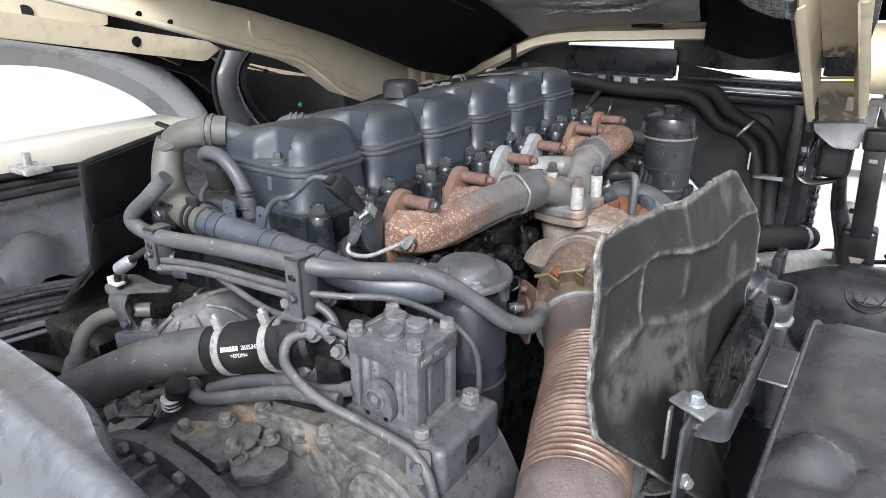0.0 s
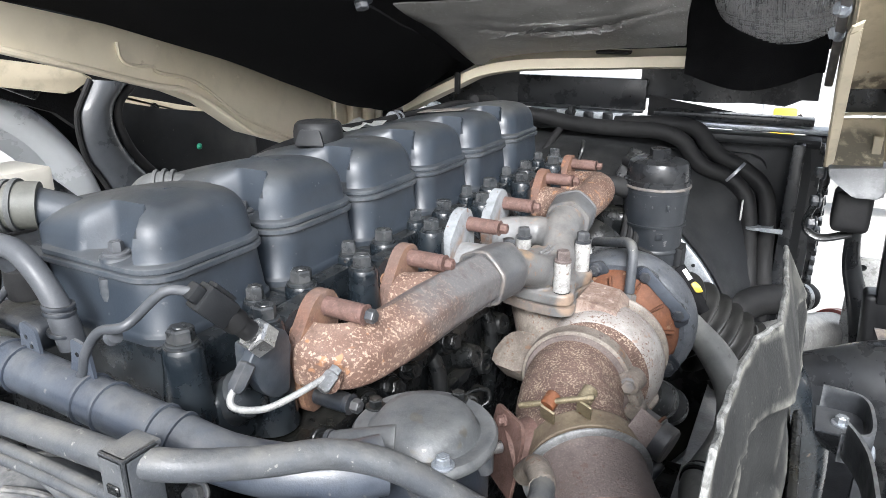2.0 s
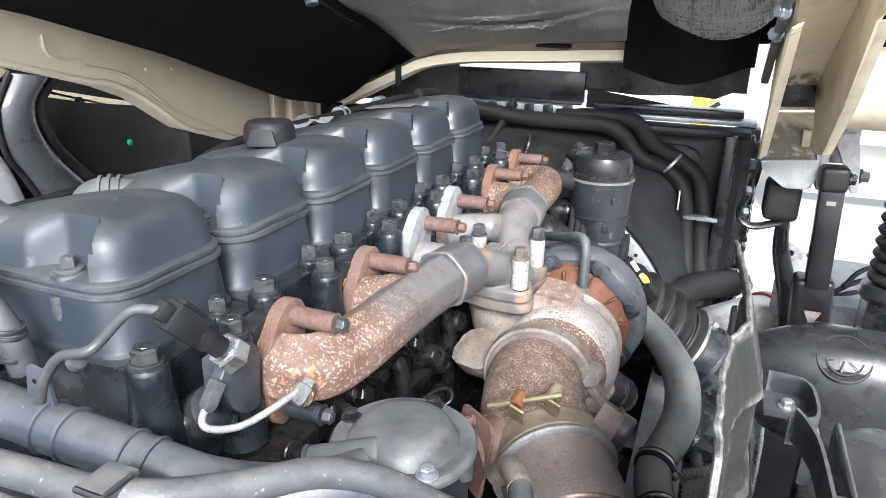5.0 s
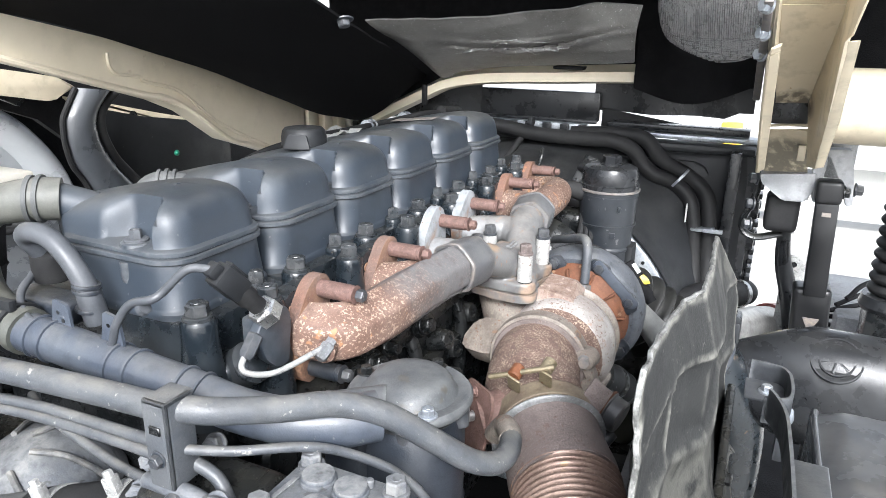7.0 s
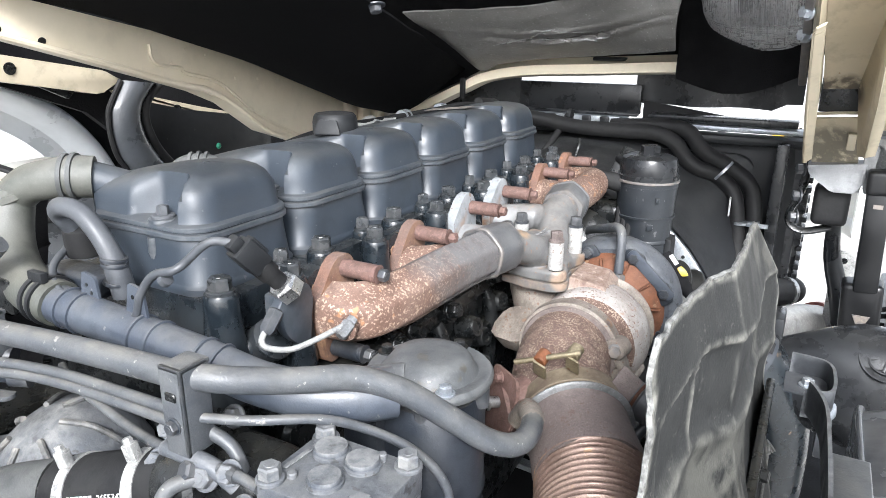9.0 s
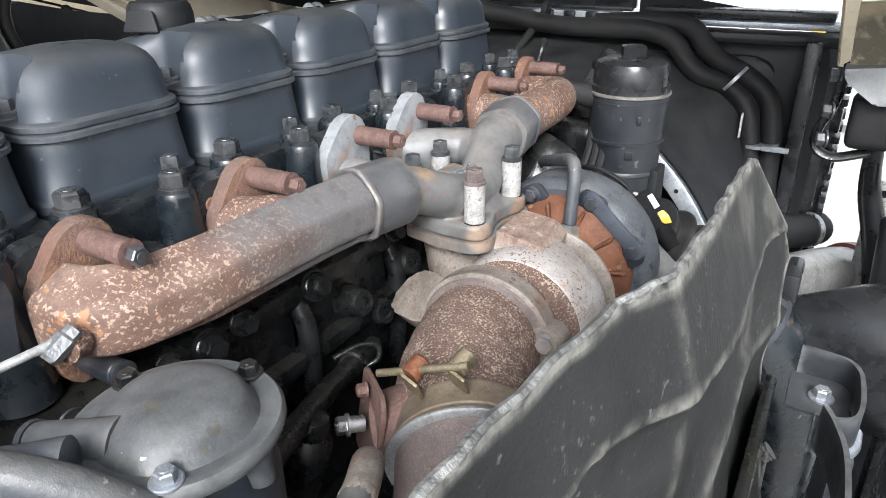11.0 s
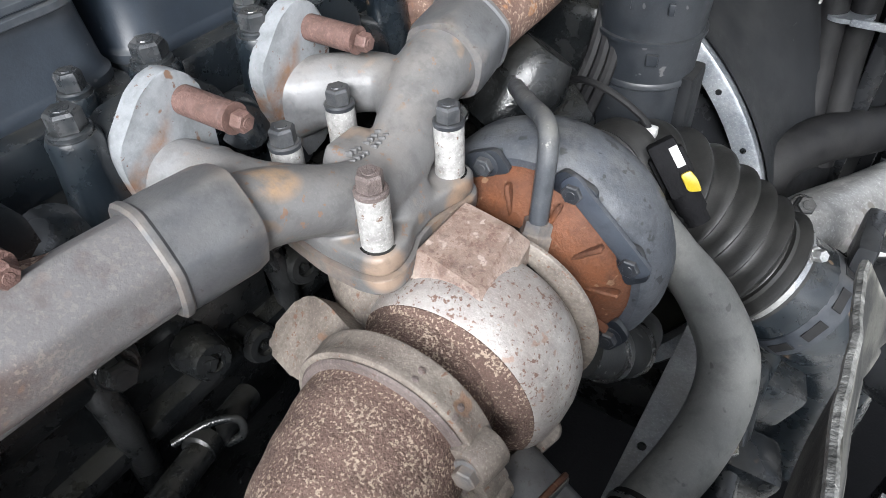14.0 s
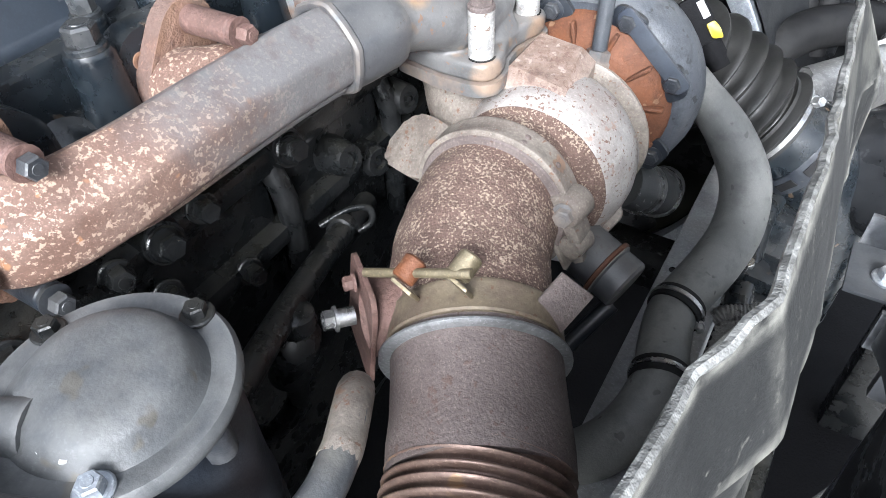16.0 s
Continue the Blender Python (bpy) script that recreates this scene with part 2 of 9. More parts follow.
CLAMPIRON = mat("warm_weathered_iron", (0.25, 0.22, 0.188), (0.15, 0.124, 0.105), 20, 0.55, 0, 0.18, 320, flakes=((0.15, 0.085, 0.055), 200, 0.385), spots=((0.19, 0.12, 0.08), 36, 0.34))
FLAKED = mat("flaked_turbine_iron", (0.425, 0.4037, 0.3825), (0.2805, 0.2465, 0.2253), 16, 0.42, 0.15, 0.18, 320, flakes=((0.17, 0.105, 0.08), 260, 0.425), spots=((0.3, 0.22, 0.18), 90, 0.36), grime=0.25, speck=0.5)
ELBOW = mat("speckled_rust_elbow", (0.12, 0.073, 0.057), (0.18, 0.118, 0.094), 18, 0.82, 0, 0.6, 420, flakes=((0.4, 0.315, 0.24), 440, 0.455))
ORANGE = mat("orange_rust", (0.151, 0.05245, 0.01907), (0.09928, 0.03974, 0.02066), 18, 0.72, 0, 0.35, 260, spots=((0.22, 0.13, 0.075), 70, 0.34), speck=0.6)
BOSSIRON = mat("rust_mottled_iron", (0.25, 0.18, 0.145), (0.15, 0.09, 0.068), 34, 0.66, 0, 0.18, 380, flakes=((0.13, 0.075, 0.055), 240, 0.46), spots=((0.34, 0.27, 0.23), 70, 0.36), worn=((0.42, 0.36, 0.31), 0.53, 0.6))
FLEX = mat("flexible_exhaust_steel", (0.17, 0.11, 0.088), (0.25, 0.175, 0.14), 16, 0.4, 0.45, 0.08, 300, spots=((0.28, 0.18, 0.11), 30, 0.36))
FILTERPL = mat("dirty_blue_grey_filter_plastic", (0.01732, 0.0202, 0.02424), (0.02424, 0.02713, 0.03117), 16, 0.42, 0, 0.06, 420, dust=((0.06927, 0.06927, 0.06639), 0.4), spots=((0.1, 0.1, 0.1), 60, 0.31), grime=0.4, speck=0.5)
SHIELD = mat("heat_shield_board", (0.00918, 0.009792, 0.009482), (0.0153, 0.01591, 0.01518), 9, 0.66, 0, 0.2, 340, dust=((0.07344, 0.07344, 0.06426), 0.35), flakes=((0.075, 0.073, 0.064), 190, 0.375), worn=((0.21, 0.205, 0.18), 0.504, 0.535), stains=tuple((p, r, (0.062, 0.061, 0.053)) for p, r in (((0.47, -0.13, 1.29), 0.06), ((0.48, -0.05, 1.28), 0.055), ((0.485, 0.03, 1.25), 0.065), ((0.49, 0.11, 1.25), 0.05), ((0.49, 0.33, 1.28), 0.04), ((0.47, 0.25, 1.43), 0.05), ((0.48, 0.38, 1.39), 0.04))))
FOILEDGE = mat("torn_foil_edge", (0.1, 0.1, 0.095), (0.3, 0.3, 0.285), 90, 0.5, 0.2, 0.5, 200, grime=0.0)
ALU = mat("cast_aluminium", (0.24, 0.245, 0.25), (0.33, 0.335, 0.34), 20, 0.45, 0.6, 0.2, 260)
ALUPIPE = mat("weathered_aluminium_pipe", (0.36, 0.355, 0.34), (0.55, 0.54, 0.52), 18, 0.45, 0.6, 0.2, 200, spots=((0.25, 0.235, 0.21), 26, 0.36))
STEEL = mat("bright_steel", (0.42, 0.42, 0.42), (0.55, 0.55, 0.54), 30, 0.32, 0.9, 0.05, 300, grime=0.1)
ZINC = mat("zinc_plated_steel", (0.34, 0.37, 0.41), (0.46, 0.48, 0.5), 24, 0.42, 0.7, 0.1, 300)
WHITECL = mat("painted_white_clamp", (0.34, 0.34, 0.33), (0.43, 0.43, 0.42), 40, 0.35, 0.3, 0.15, 300, spots=((0.2, 0.17, 0.14), 60, 0.3))
BRASS = mat("yellow_passivated_steel", (0.24, 0.2, 0.125), (0.32, 0.27, 0.18), 30, 0.42, 0.6, 0.15, 300, spots=((0.2, 0.1, 0.04), 60, 0.34))
BEIGE = mat("beige_cab_paint", (0.74, 0.655, 0.5), (0.8, 0.715, 0.56), 6, 0.42, 0, 0.03, 260, spots=((0.36, 0.25, 0.15), 60, 0.2), grime=0.1, speck=0.0)
# darker copy of the cab's beige with shade in its tone, plus soot blotches
DULLBEIGE = mat("shaded_sooty_beige", (0.5, 0.44, 0.325), (0.56, 0.49, 0.365), 7, 0.45, 0, 0.04, 260, spots=((0.3, 0.21, 0.13), 60, 0.25), grime=0.3, stains=(((0.555, 0.94, 1.425), 0.055, (0.05, 0.045, 0.04)), ((0.55, 0.93, 1.45), 0.07, (0.2, 0.18, 0.14)), ((0.535, 0.82, 1.57), 0.05, (0.12, 0.1, 0.075))), speck=0.0)
CREAM = mat("pale_cream_panel", (0.62, 0.59, 0.52), (0.68, 0.65, 0.58), 6, 0.45, 0, 0.03, 260, grime=0.0, speck=0.0)
FELT = mat("black_felt", (0.006, 0.006, 0.0065), (0.01, 0.01, 0.0105), 30, 0.98, 0, 0.5, 500, shine=0.04, grime=0.0)
FOIL = mat("grey_foil_insulation", (0.2125, 0.2065, 0.1955), (0.306, 0.2992, 0.2848), 10, 0.4, 0.3, 0.7, 520, spots=((0.6, 0.6, 0.59), 200, 0.34), grime=0.25)
MESHFOIL = mat("embossed_foil_mesh", (0.5, 0.5, 0.5), (0.65, 0.65, 0.65), 20, 0.35, 0.6, 0.8, 420, spots=((0.12, 0.12, 0.12), 260, 0.42))
RAIL = mat("grey_chassis_rail", (0.32, 0.33, 0.345), (0.4, 0.41, 0.42), 14, 0.6, 0, 0.1, 260, dust=(DUST, 0.4))
SILVERPL = mat("silver_grey_wing_panel", (0.46, 0.48, 0.5), (0.54, 0.56, 0.58), 7, 0.28, 0.1, 0.03, 300, grime=0.0, speck=0.0)
YELLOW = mat("yellow_connector", (0.465, 0.345, 0.01125), (0.435, 0.3225, 0.01125), 20, 0.4, 0, 0.0, grime=0.0)
YELLOWTR = mat("yellow_paint", (0.8, 0.5, 0.03), (0.7, 0.44, 0.03), 3, 0.45, 0, 0.0, grime=0.0)
WHITEPL = mat("white_plastic", (0.5, 0.5, 0.48), (0.58, 0.58, 0.57), 60, 0.4, 0, 0.0, grime=0.2)
REDRUB = mat("red_silicone_hose", (0.3, 0.075, 0.055), (0.24, 0.06, 0.045), 16, 0.5, 0, 0.08, 260)
CONCRETE = mat("pale_concrete_yard", (0.52, 0.51, 0.48), (0.6, 0.59, 0.56), 0.8, 0.85, 0, 0.2, 90, grime=0.0)
FARWHITE = mat("white_vehicle_paint", (0.72, 0.72, 0.71), (0.78, 0.78, 0.77), 0.7, 0.4, 0, 0.0, grime=0.0)
FARGREY = mat("grey_far_wall", (0.42, 0.42, 0.4), (0.5, 0.5, 0.48), 0.4, 0.7, 0, 0.0, grime=0.0)
PIPEFADE = mat("rust_weathered_grey_pipe", (0.14, 0.08, 0.058), (0.21, 0.14, 0.11), 22, 0.75, 0, 0.14, 420, flakes=((0.36, 0.262, 0.2), 290, 0.455), spots=((0.3, 0.15, 0.075), 46, 0.36), fade=((0.108, 0.11, 0.113), 0.09, 0.19))
STRAPDARK = mat("dusty_grey_cable_sheath", (0.045, 0.049, 0.056), (0.065, 0.069, 0.076), 20, 0.5, 0, 0.06, 400, dust=((0.11, 0.11, 0.105), 0.3), speck=0.4)
STRUTBLACK = mat("smooth_black_strut_paint", (0.006, 0.0062, 0.0068), (0.009, 0.0092, 0.0098), 14, 0.4, 0, 0.03, 300, shine=0.35, grime=0.0, speck=0.2)
MATTBLACK = mat("matt_black", (0.006, 0.006, 0.007), (0.011, 0.011, 0.012), 12, 0.8, 0, 0.3, 200, shine=0.15, grime=0.0)
WINGPL = mat("dark_grey_wing_plastic", (0.045, 0.0498, 0.0558), (0.06, 0.0648, 0.072), 9, 0.24, 0, 0.05, 300, dust=((0.09, 0.09, 0.087), 0.35), speck=0.2)
DEFLECT = mat("pale_blue_grey_plastic", (0.09262, 0.09848, 0.1082), (0.1219, 0.1282, 0.1389), 14, 0.32, 0, 0.06, 300, dust=((0.078, 0.08041, 0.08288), 0.5), worn=((0.36, 0.38, 0.41), 0.515, 0.56), grime=0.3, speck=0.2)
GLOSSBLK = mat("glossy_black_plastic", (0.03, 0.03225, 0.036), (0.045, 0.048, 0.0525), 12, 0.26, 0, 0.04, 300, dust=((0.1125, 0.1125, 0.1125), 0.5), grime=0.0, speck=0.1)
SLEEVE = mat("white_flaking_sleeve", (0.42, 0.415, 0.4), (0.32, 0.31, 0.295), 50, 0.6, 0, 0.3, 300, flakes=((0.15, 0.095, 0.065), 170, 0.38))
TEXTW = mat("white_print", (0.7, 0.7, 0.68), (0.78, 0.78, 0.77), 200, 0.5, 0, 0.0, grime=0.0)


# ---- building helpers ----
def B():
    return bmesh.new()


def turn_to(direction):
    return Vector(direction).normalized().to_track_quat("Z", "Y").to_matrix().to_4x4()


def smooth_path(pts, sub=6):
    """A smooth line through the points."""
    p = [Vector(q) for q in pts]
    if len(p) == 2:
        return p
    p = [2 * p[0] - p[1], *p, 2 * p[-1] - p[-2]]
    out = []
    for i in range(1, len(p) - 2):
        for s in range(sub):
            t = s / sub
            a, b, c, d = p[i - 1], p[i], p[i + 1], p[i + 2]
            out.append(0.5 * (2 * b + (c - a) * t + (2 * a - 5 * b + 4 * c - d) * t**2 + (3 * b - a - 3 * c + d) * t**3))
    return [*out, p[-2]]


def skin(bm, rings, closed=True, caps=True):
    rows = [[bm.verts.new(v) for v in ring] for ring in rings]
    for r0, r1 in zip(rows, rows[1:]):
        n = len(r0)
        for i in range(n if closed else n - 1):
            j = (i + 1) % n
            bm.faces.new((r0[i], r0[j], r1[j], r1[i]))
    if caps and closed:
        bm.faces.new(list(reversed(rows[0])))
        bm.faces.new(rows[-1])
    return rows


def sweep(bm, pts, r, seg=14, sub=6, flat=1.0, wave=None, facets=None):
    """A tube along a smooth line; r: one radius or one a point; wave: (ribs a metre, depth); facets: (number of flats, share, turn in degrees)."""
    line = smooth_path(pts, sub)
    if wave:
        dense, step = [], 1 / (wave[0] * 8)
        for a, b in zip(line, line[1:]):
            k = max(1, round((b - a).length / step))
            dense += [a.lerp(b, i / k) for i in range(k)]
        line = [*dense, line[-1]]
    n = len(line)
    rad = list(r) if isinstance(r, (list, tuple)) else [r, r]
    up, rings, run = None, [], 0.0
    for i, c in enumerate(line):
        d = (line[min(i + 1, n - 1)] - line[max(i - 1, 0)]).normalized()
        if up is None:
            up = d.orthogonal().normalized()
        up = (up - d * up.dot(d)).normalized()
        side = d.cross(up)
        f = i / (n - 1) * (len(rad) - 1)
        k = min(int(f), len(rad) - 2)
        rr = rad[k] + (rad[k + 1] - rad[k]) * (f - k)
        if i:
            run += (c - line[i - 1]).length
        if wave:
            rr += wave[1] * math.cos(2 * math.pi * run * wave[0])
        ring = []
        for s in range(seg):
            a = 2 * math.pi * s / seg
            q = rr
            if facets:
                w = math.pi / facets[0]
                b = (a + radians(facets[2])) % (2 * w) - w
                q = rr * (1 - facets[1] + facets[1] * math.cos(w * 0.6) / math.cos(b))
            ring.append(c + (up * math.cos(a) + side * flat * math.sin(a)) * q)
        rings.append(ring)
    skin(bm, rings)


def lathe(bm, profile, at=(0, 0, 0), axis=(0, 0, 1), seg=32, lobes=None, caps=True):
    """A body of revolution: profile of (radius, height along the axis)."""
    m = Matrix.Translation(at) @ turn_to(axis)
    rings = []
    for r, h in profile:
        ring = []
        for s in range(seg):
            a = 2 * math.pi * s / seg
            q = r * (1 + lobes[1] * math.cos(lobes[0] * a)) if lobes else r
            ring.append(m @ Vector((q * math.cos(a), q * math.sin(a), h)))
        rings.append(ring)
    skin(bm, rings, caps=caps)


def block(bm, lo, hi, bevel=0.003, m=None, seg=2):
    """A box with rounded edges between two corners."""
    made = bmesh.ops.create_cube(bm, size=1.0)["verts"]
    for v in made:
        v.co = Vector([lo[k] + (v.co[k] + 0.5) * (hi[k] - lo[k]) for k in range(3)])
    edges = list({e for v in made for e in v.link_edges})
    if bevel:
        res = bmesh.ops.bevel(bm, geom=edges, offset=bevel, segments=seg, affect="EDGES", profile=0.6)
        made = list({v for f in res["faces"] for v in f.verts} | {v for v in made if v.is_valid})
    if m is not None:
        for v in made:
            v.co = m @ v.co


def slab(bm, outline, depth, m, bevel=0.0):
    """A flat outline in the m's x and y, made depth thick along its z."""
    lo = [bm.verts.new(m @ Vector((x, y, 0))) for x, y in outline]
    hi = [bm.verts.new(m @ Vector((x, y, depth))) for x, y in outline]
    n = len(lo)
    faces = [bm.faces.new(list(reversed(lo))), bm.faces.new(hi)]
    faces += [bm.faces.new((lo[i], lo[(i + 1) % n], hi[(i + 1) % n], hi[i])) for i in range(n)]
    if bevel:
        edges = list({e for f in faces[:2] for e in f.edges})
        bmesh.ops.bevel(bm, geom=edges, offset=bevel, segments=2, affect="EDGES", profile=0.6)


def round_outline(points, r, seg=5):
    """An outline with its corners rounded."""
    out, n = [], len(points)
    for i in range(n):
        p, a, b = Vector(points[i]), Vector(points[i - 1]), Vector(points[(i + 1) % n])
        d1, d2 = (a - p), (b - p)
        k = min(r, 0.45 * d1.length, 0.45 * d2.length)
        q1, q2 = p + d1.normalized() * k, p + d2.normalized() * k
        for s in range(seg + 1):
            t = s / seg
            out.append(tuple((1 - t) ** 2 * q1 + 2 * t * (1 - t) * p + t * t * q2))
    return out


def sheet(bm, grid, thick):
    """A bent sheet from a grid of points, with a thickness."""
    g = [[Vector(p) for p in row] for row in grid]
    nr, nc = len(g), len(g[0])
    def normal(i, j):
        du = g[min(i + 1, nr - 1)][j] - g[max(i - 1, 0)][j]
        dv = g[i][min(j + 1, nc - 1)] - g[i][max(j - 1, 0)]
        return du.cross(dv).normalized()
    front = [[bm.verts.new(g[i][j]) for j in range(nc)] for i in range(nr)]
    back = [[bm.verts.new(g[i][j] - thick * normal(i, j)) for j in range(nc)] for i in range(nr)]
    for i in range(nr - 1):
        for j in range(nc - 1):
            bm.faces.new((front[i][j], front[i + 1][j], front[i + 1][j + 1], front[i][j + 1]))
            bm.faces.new((back[i][j], back[i][j + 1], back[i + 1][j + 1], back[i + 1][j]))
    rim = [(i, 0) for i in range(nr)] + [(nr - 1, j) for j in range(1, nc)] + [(i, nc - 1) for i in range(nr - 2, -1, -1)] + [(0, j) for j in range(nc - 2, 0, -1)]
    for (i, j), (k, q) in zip(rim, rim[1:] + rim[:1]):
        bm.faces.new((front[i][j], back[i][j], back[k][q], front[k][q]))


PLACE = {}


def thing(name, label, category, at=(0, 0, 0), group="", kind=""):
    ob = new(name)
    ob.empty_display_size = 0.02
    ob.location = at
    PLACE[ob] = Matrix.Translation(at)
    return tagged(ob, label, category, group, kind)


def finish(name, bm, material, sharp=38.0):
    bmesh.ops.recalc_face_normals(bm, faces=bm.faces[:])
    for f in bm.faces:
        f.smooth = True
    lim = radians(sharp)
    for e in bm.edges:
        e.smooth = not (len(e.link_faces) == 2 and e.calc_face_angle(0.0) > lim)
    me = bpy.data.meshes.new(name)
    bm.to_mesh(me)
    bm.free()
    me.materials.append(material)
    return me


def cast(ob, voxel=0.003, rounds=12):
    """Melts the overlapping bodies of one casting together, with soft fillets between them."""
    r = ob.modifiers.new("melt", "REMESH")
    r.mode, r.voxel_size, r.use_smooth_shade = "VOXEL", voxel, True
    f = ob.modifiers.new("fillet", "SMOOTH")
    f.factor, f.iterations = 0.5, rounds


def part(name, bm, material, parent=None, label="", sharp=38.0):
    """One mesh object, built in the world's places, under a thing or a part."""
    me = bm if isinstance(bm, bpy.types.Mesh) else finish(name, bm, material, sharp)
    ob = new(name, me)
    if parent is not None:
        ob.parent = parent
        ob.matrix_parent_inverse = PLACE[parent].inverted()
    PLACE[ob] = Matrix.Identity(4)
    return tagged(ob, label)


BOLTS = {}


def bolt(parent, at, axis=(0, 0, 1), r=0.009, h=0.012, material=None, washer=1.25, shank=0.0, label="", name="bolt"):
    """A hexagon bolt with its washer face, on the surface at that place; shank: its sleeve's height below the head."""
    material = material or CAST
    key = (round(r, 4), round(h, 4), round(washer, 2), round(shank, 4), material.name)
    if key not in BOLTS:
        bm = B()
        if shank:
            lathe(bm, [(r * 0.9, 0), (r * 0.9, shank)], seg=16)
        if washer:
            lathe(bm, [(r * washer, shank), (r * washer, shank + h * 0.18), (r * washer * 0.9, shank + h * 0.25)], seg=18)
        hexa = [(r * k, shank + z) for k, z in ((1.0, h * 0.2), (1.0, h * 0.88), (0.86, h))]
        lathe(bm, hexa, seg=6)
        lathe(bm, [(r * 0.5, shank + h * 0.98), (r * 0.45, shank + h * 1.04)], seg=10)
        BOLTS[key] = finish("bolt", bm, material, 30)
    ob = new(name, BOLTS[key])
    m = Matrix.Translation(at) @ turn_to(axis)
    ob.parent = parent
    ob.matrix_parent_inverse = PLACE[parent].inverted()
    ob.matrix_basis = m
    PLACE[ob] = m
    return tagged(ob, label)


def band(bm, at, axis, r, width, thick=0.002, seg=36):
    """A strap round a pipe."""
    w = width / 2
    lathe(bm, [(r, -w), (r + thick, -w), (r + thick * 1.2, 0), (r + thick, w), (r, w)], at, axis, seg)

# ---- engine: heads and rocker covers ----
PITCH = 0.163


def rounded_ring(x0, x1, y0, y1, r, z, n=16):
    """A rounded rectangle at a height; z may be a function of x and y."""
    pts = []
    for cx, cy, a0 in ((x1 - r, y1 - r, 0), (x0 + r, y1 - r, 90), (x0 + r, y0 + r, 180), (x1 - r, y0 + r, 270)):
        nxt = {0: (x0 + r, y1, -1, 0), 90: (x0, y0 + r, 0, -1), 180: (x1 - r, y0, 1, 0), 270: (x1, y1 - r, 0, 1)}[a0]
        for s in range(n // 2 + 1):
            a = radians(a0 + 90 * s / (n // 2))
            pts.append(Vector((cx + r * math.cos(a), cy + r * math.sin(a), 0)))
        a, b = pts[-1].copy(), Vector((nxt[0], nxt[1], 0))
        k = 44 if abs(nxt[2]) else 10
        pts += [a.lerp(b, s / k) for s in range(1, k)]
    for p in pts:
        p.z = z(p.x, p.y) if callable(z) else z
    return pts


def rocker_cover():
    x0, x1, y0, y1 = -0.295, -0.028, -0.138, 0.013
    root = thing("rocker_cover", "dusty blue-grey moulded rocker cover bolted on its cylinder head", "rocker cover", (-0.12, -0.06, 1.40), "rocker covers in a row")

    def taper(ring):
        """The rear left corner cut off at a slant."""
        for p in ring:
            if p.x < -0.185:
                p.y = max(p.y, y0 + 0.65 * (-0.185 - p.x))
        return ring

    bm = B()
    lower = [taper(rounded_ring(x0 + i, x1 - i, y0 + i, y1 - i, r, z)) for i, z, r in ((-0.003, 1.392, 0.026), (-0.0035, 1.3935, 0.026), (-0.0035, 1.3995, 0.026), (-0.002, 1.402, 0.027), (-0.0012, 1.404, 0.028), (0.0012, 1.436, 0.03), (0.0022, 1.451, 0.03))]
    skin(bm, lower)
    part("cover_base", bm, PAINT, root, sharp=32)
    bm = B()
    skin(bm, [taper(rounded_ring(x0 + i, x1 - i, y0 + i, y1 - i, 0.028, z)) for i, z in ((0.006, 1.3895), (0.0, 1.3903), (-0.0005, 1.3915), (0.006, 1.3935))])
    part("sealant_bead", bm, SEALANT, root, "tan dried sealant bead")
    bm = B()
    skin(bm, [taper(rounded_ring(x0 + 0.004, x1 - 0.004, y0 + 0.004, y1 - 0.004, 0.026, z)) for z in (1.449, 1.455)])
    part("gasket", bm, BLACKRUB, root, "black rubber gasket")

    def dip(x):
        t = min(1, max(0, (-0.1 - x) / 0.2))
        return 0.045 * t ** 1.35

    bm = B()
    levels = [(0.003, 1.452), (-0.0022, 1.4523), (-0.003, 1.453), (-0.003, 1.4575), (-0.0022, 1.4583), (0.0004, 1.4588), (0.0004, 1.4598), (-0.0012, 1.4606), (-0.0012, 1.4648), (0.0, 1.4662), (0.0034, 1.4678), (0.0044, 1.47), (0.0056, 1.481), (0.0075, 1.491), (0.0105, 1.4995), (0.0155, 1.507), (0.0225, 1.512), (0.031, 1.5152), (0.045, 1.5175), (0.062, 1.5187)]
    rings = []
    for i, z in levels:
        k = min(1, max(0, (z - 1.468) / 0.047))
        ring = taper(rounded_ring(x0 + i * 0.55, x1 - i, y0 + i, y1 - i * 0.8, max(0.012, 0.034 - i * 0.3), z))
        for p in ring:
            p.z -= dip(p.x) * k
            # recess for the cover's bolt in the rear face: slanting on one side, steep on the other
            if p.y < y0 + 0.07 and z > 1.465:
                w = min(1.0, max(0.0, (p.x + 0.134) / 0.026)) * min(1.0, max(0.0, (-0.0605 - p.x) / 0.006))
                seat = y0 + 0.027 + 0.16 * (z - 1.468)
                p.y += w * max(0.0, seat - p.y) * min(1.0, max(0.0, (z - 1.4655) / 0.005))
        rings.append(ring)
    rows = skin(bm, rings, caps=False)
    last = rows[-1]
    spine = [Vector((v.co.x, (y0 + y1) / 2, v.co.z + 0.0012)) for v in last]
    inner = [bm.verts.new(v.co.lerp(q, 0.55)) for v, q in zip(last, spine)]
    core = [bm.verts.new(v.co.lerp(q, 0.97)) for v, q in zip(last, spine)]
    for ra, rb in ((last, inner), (inner, core)):
        for i in range(len(ra)):
            j = (i + 1) % len(ra)
            bm.faces.new((ra[i], ra[j], rb[j], rb[i]))
    bm.faces.new(core)
    part("cover_shell", bm, PAINT, root, sharp=34)
    bm = B()
    lathe(bm, [(0.0165, 0), (0.016, 0.004), (0.013, 0.005)], (-0.093, -0.123, 1.4645), seg=24)
    part("bolt_pad", bm, PAINT, root)
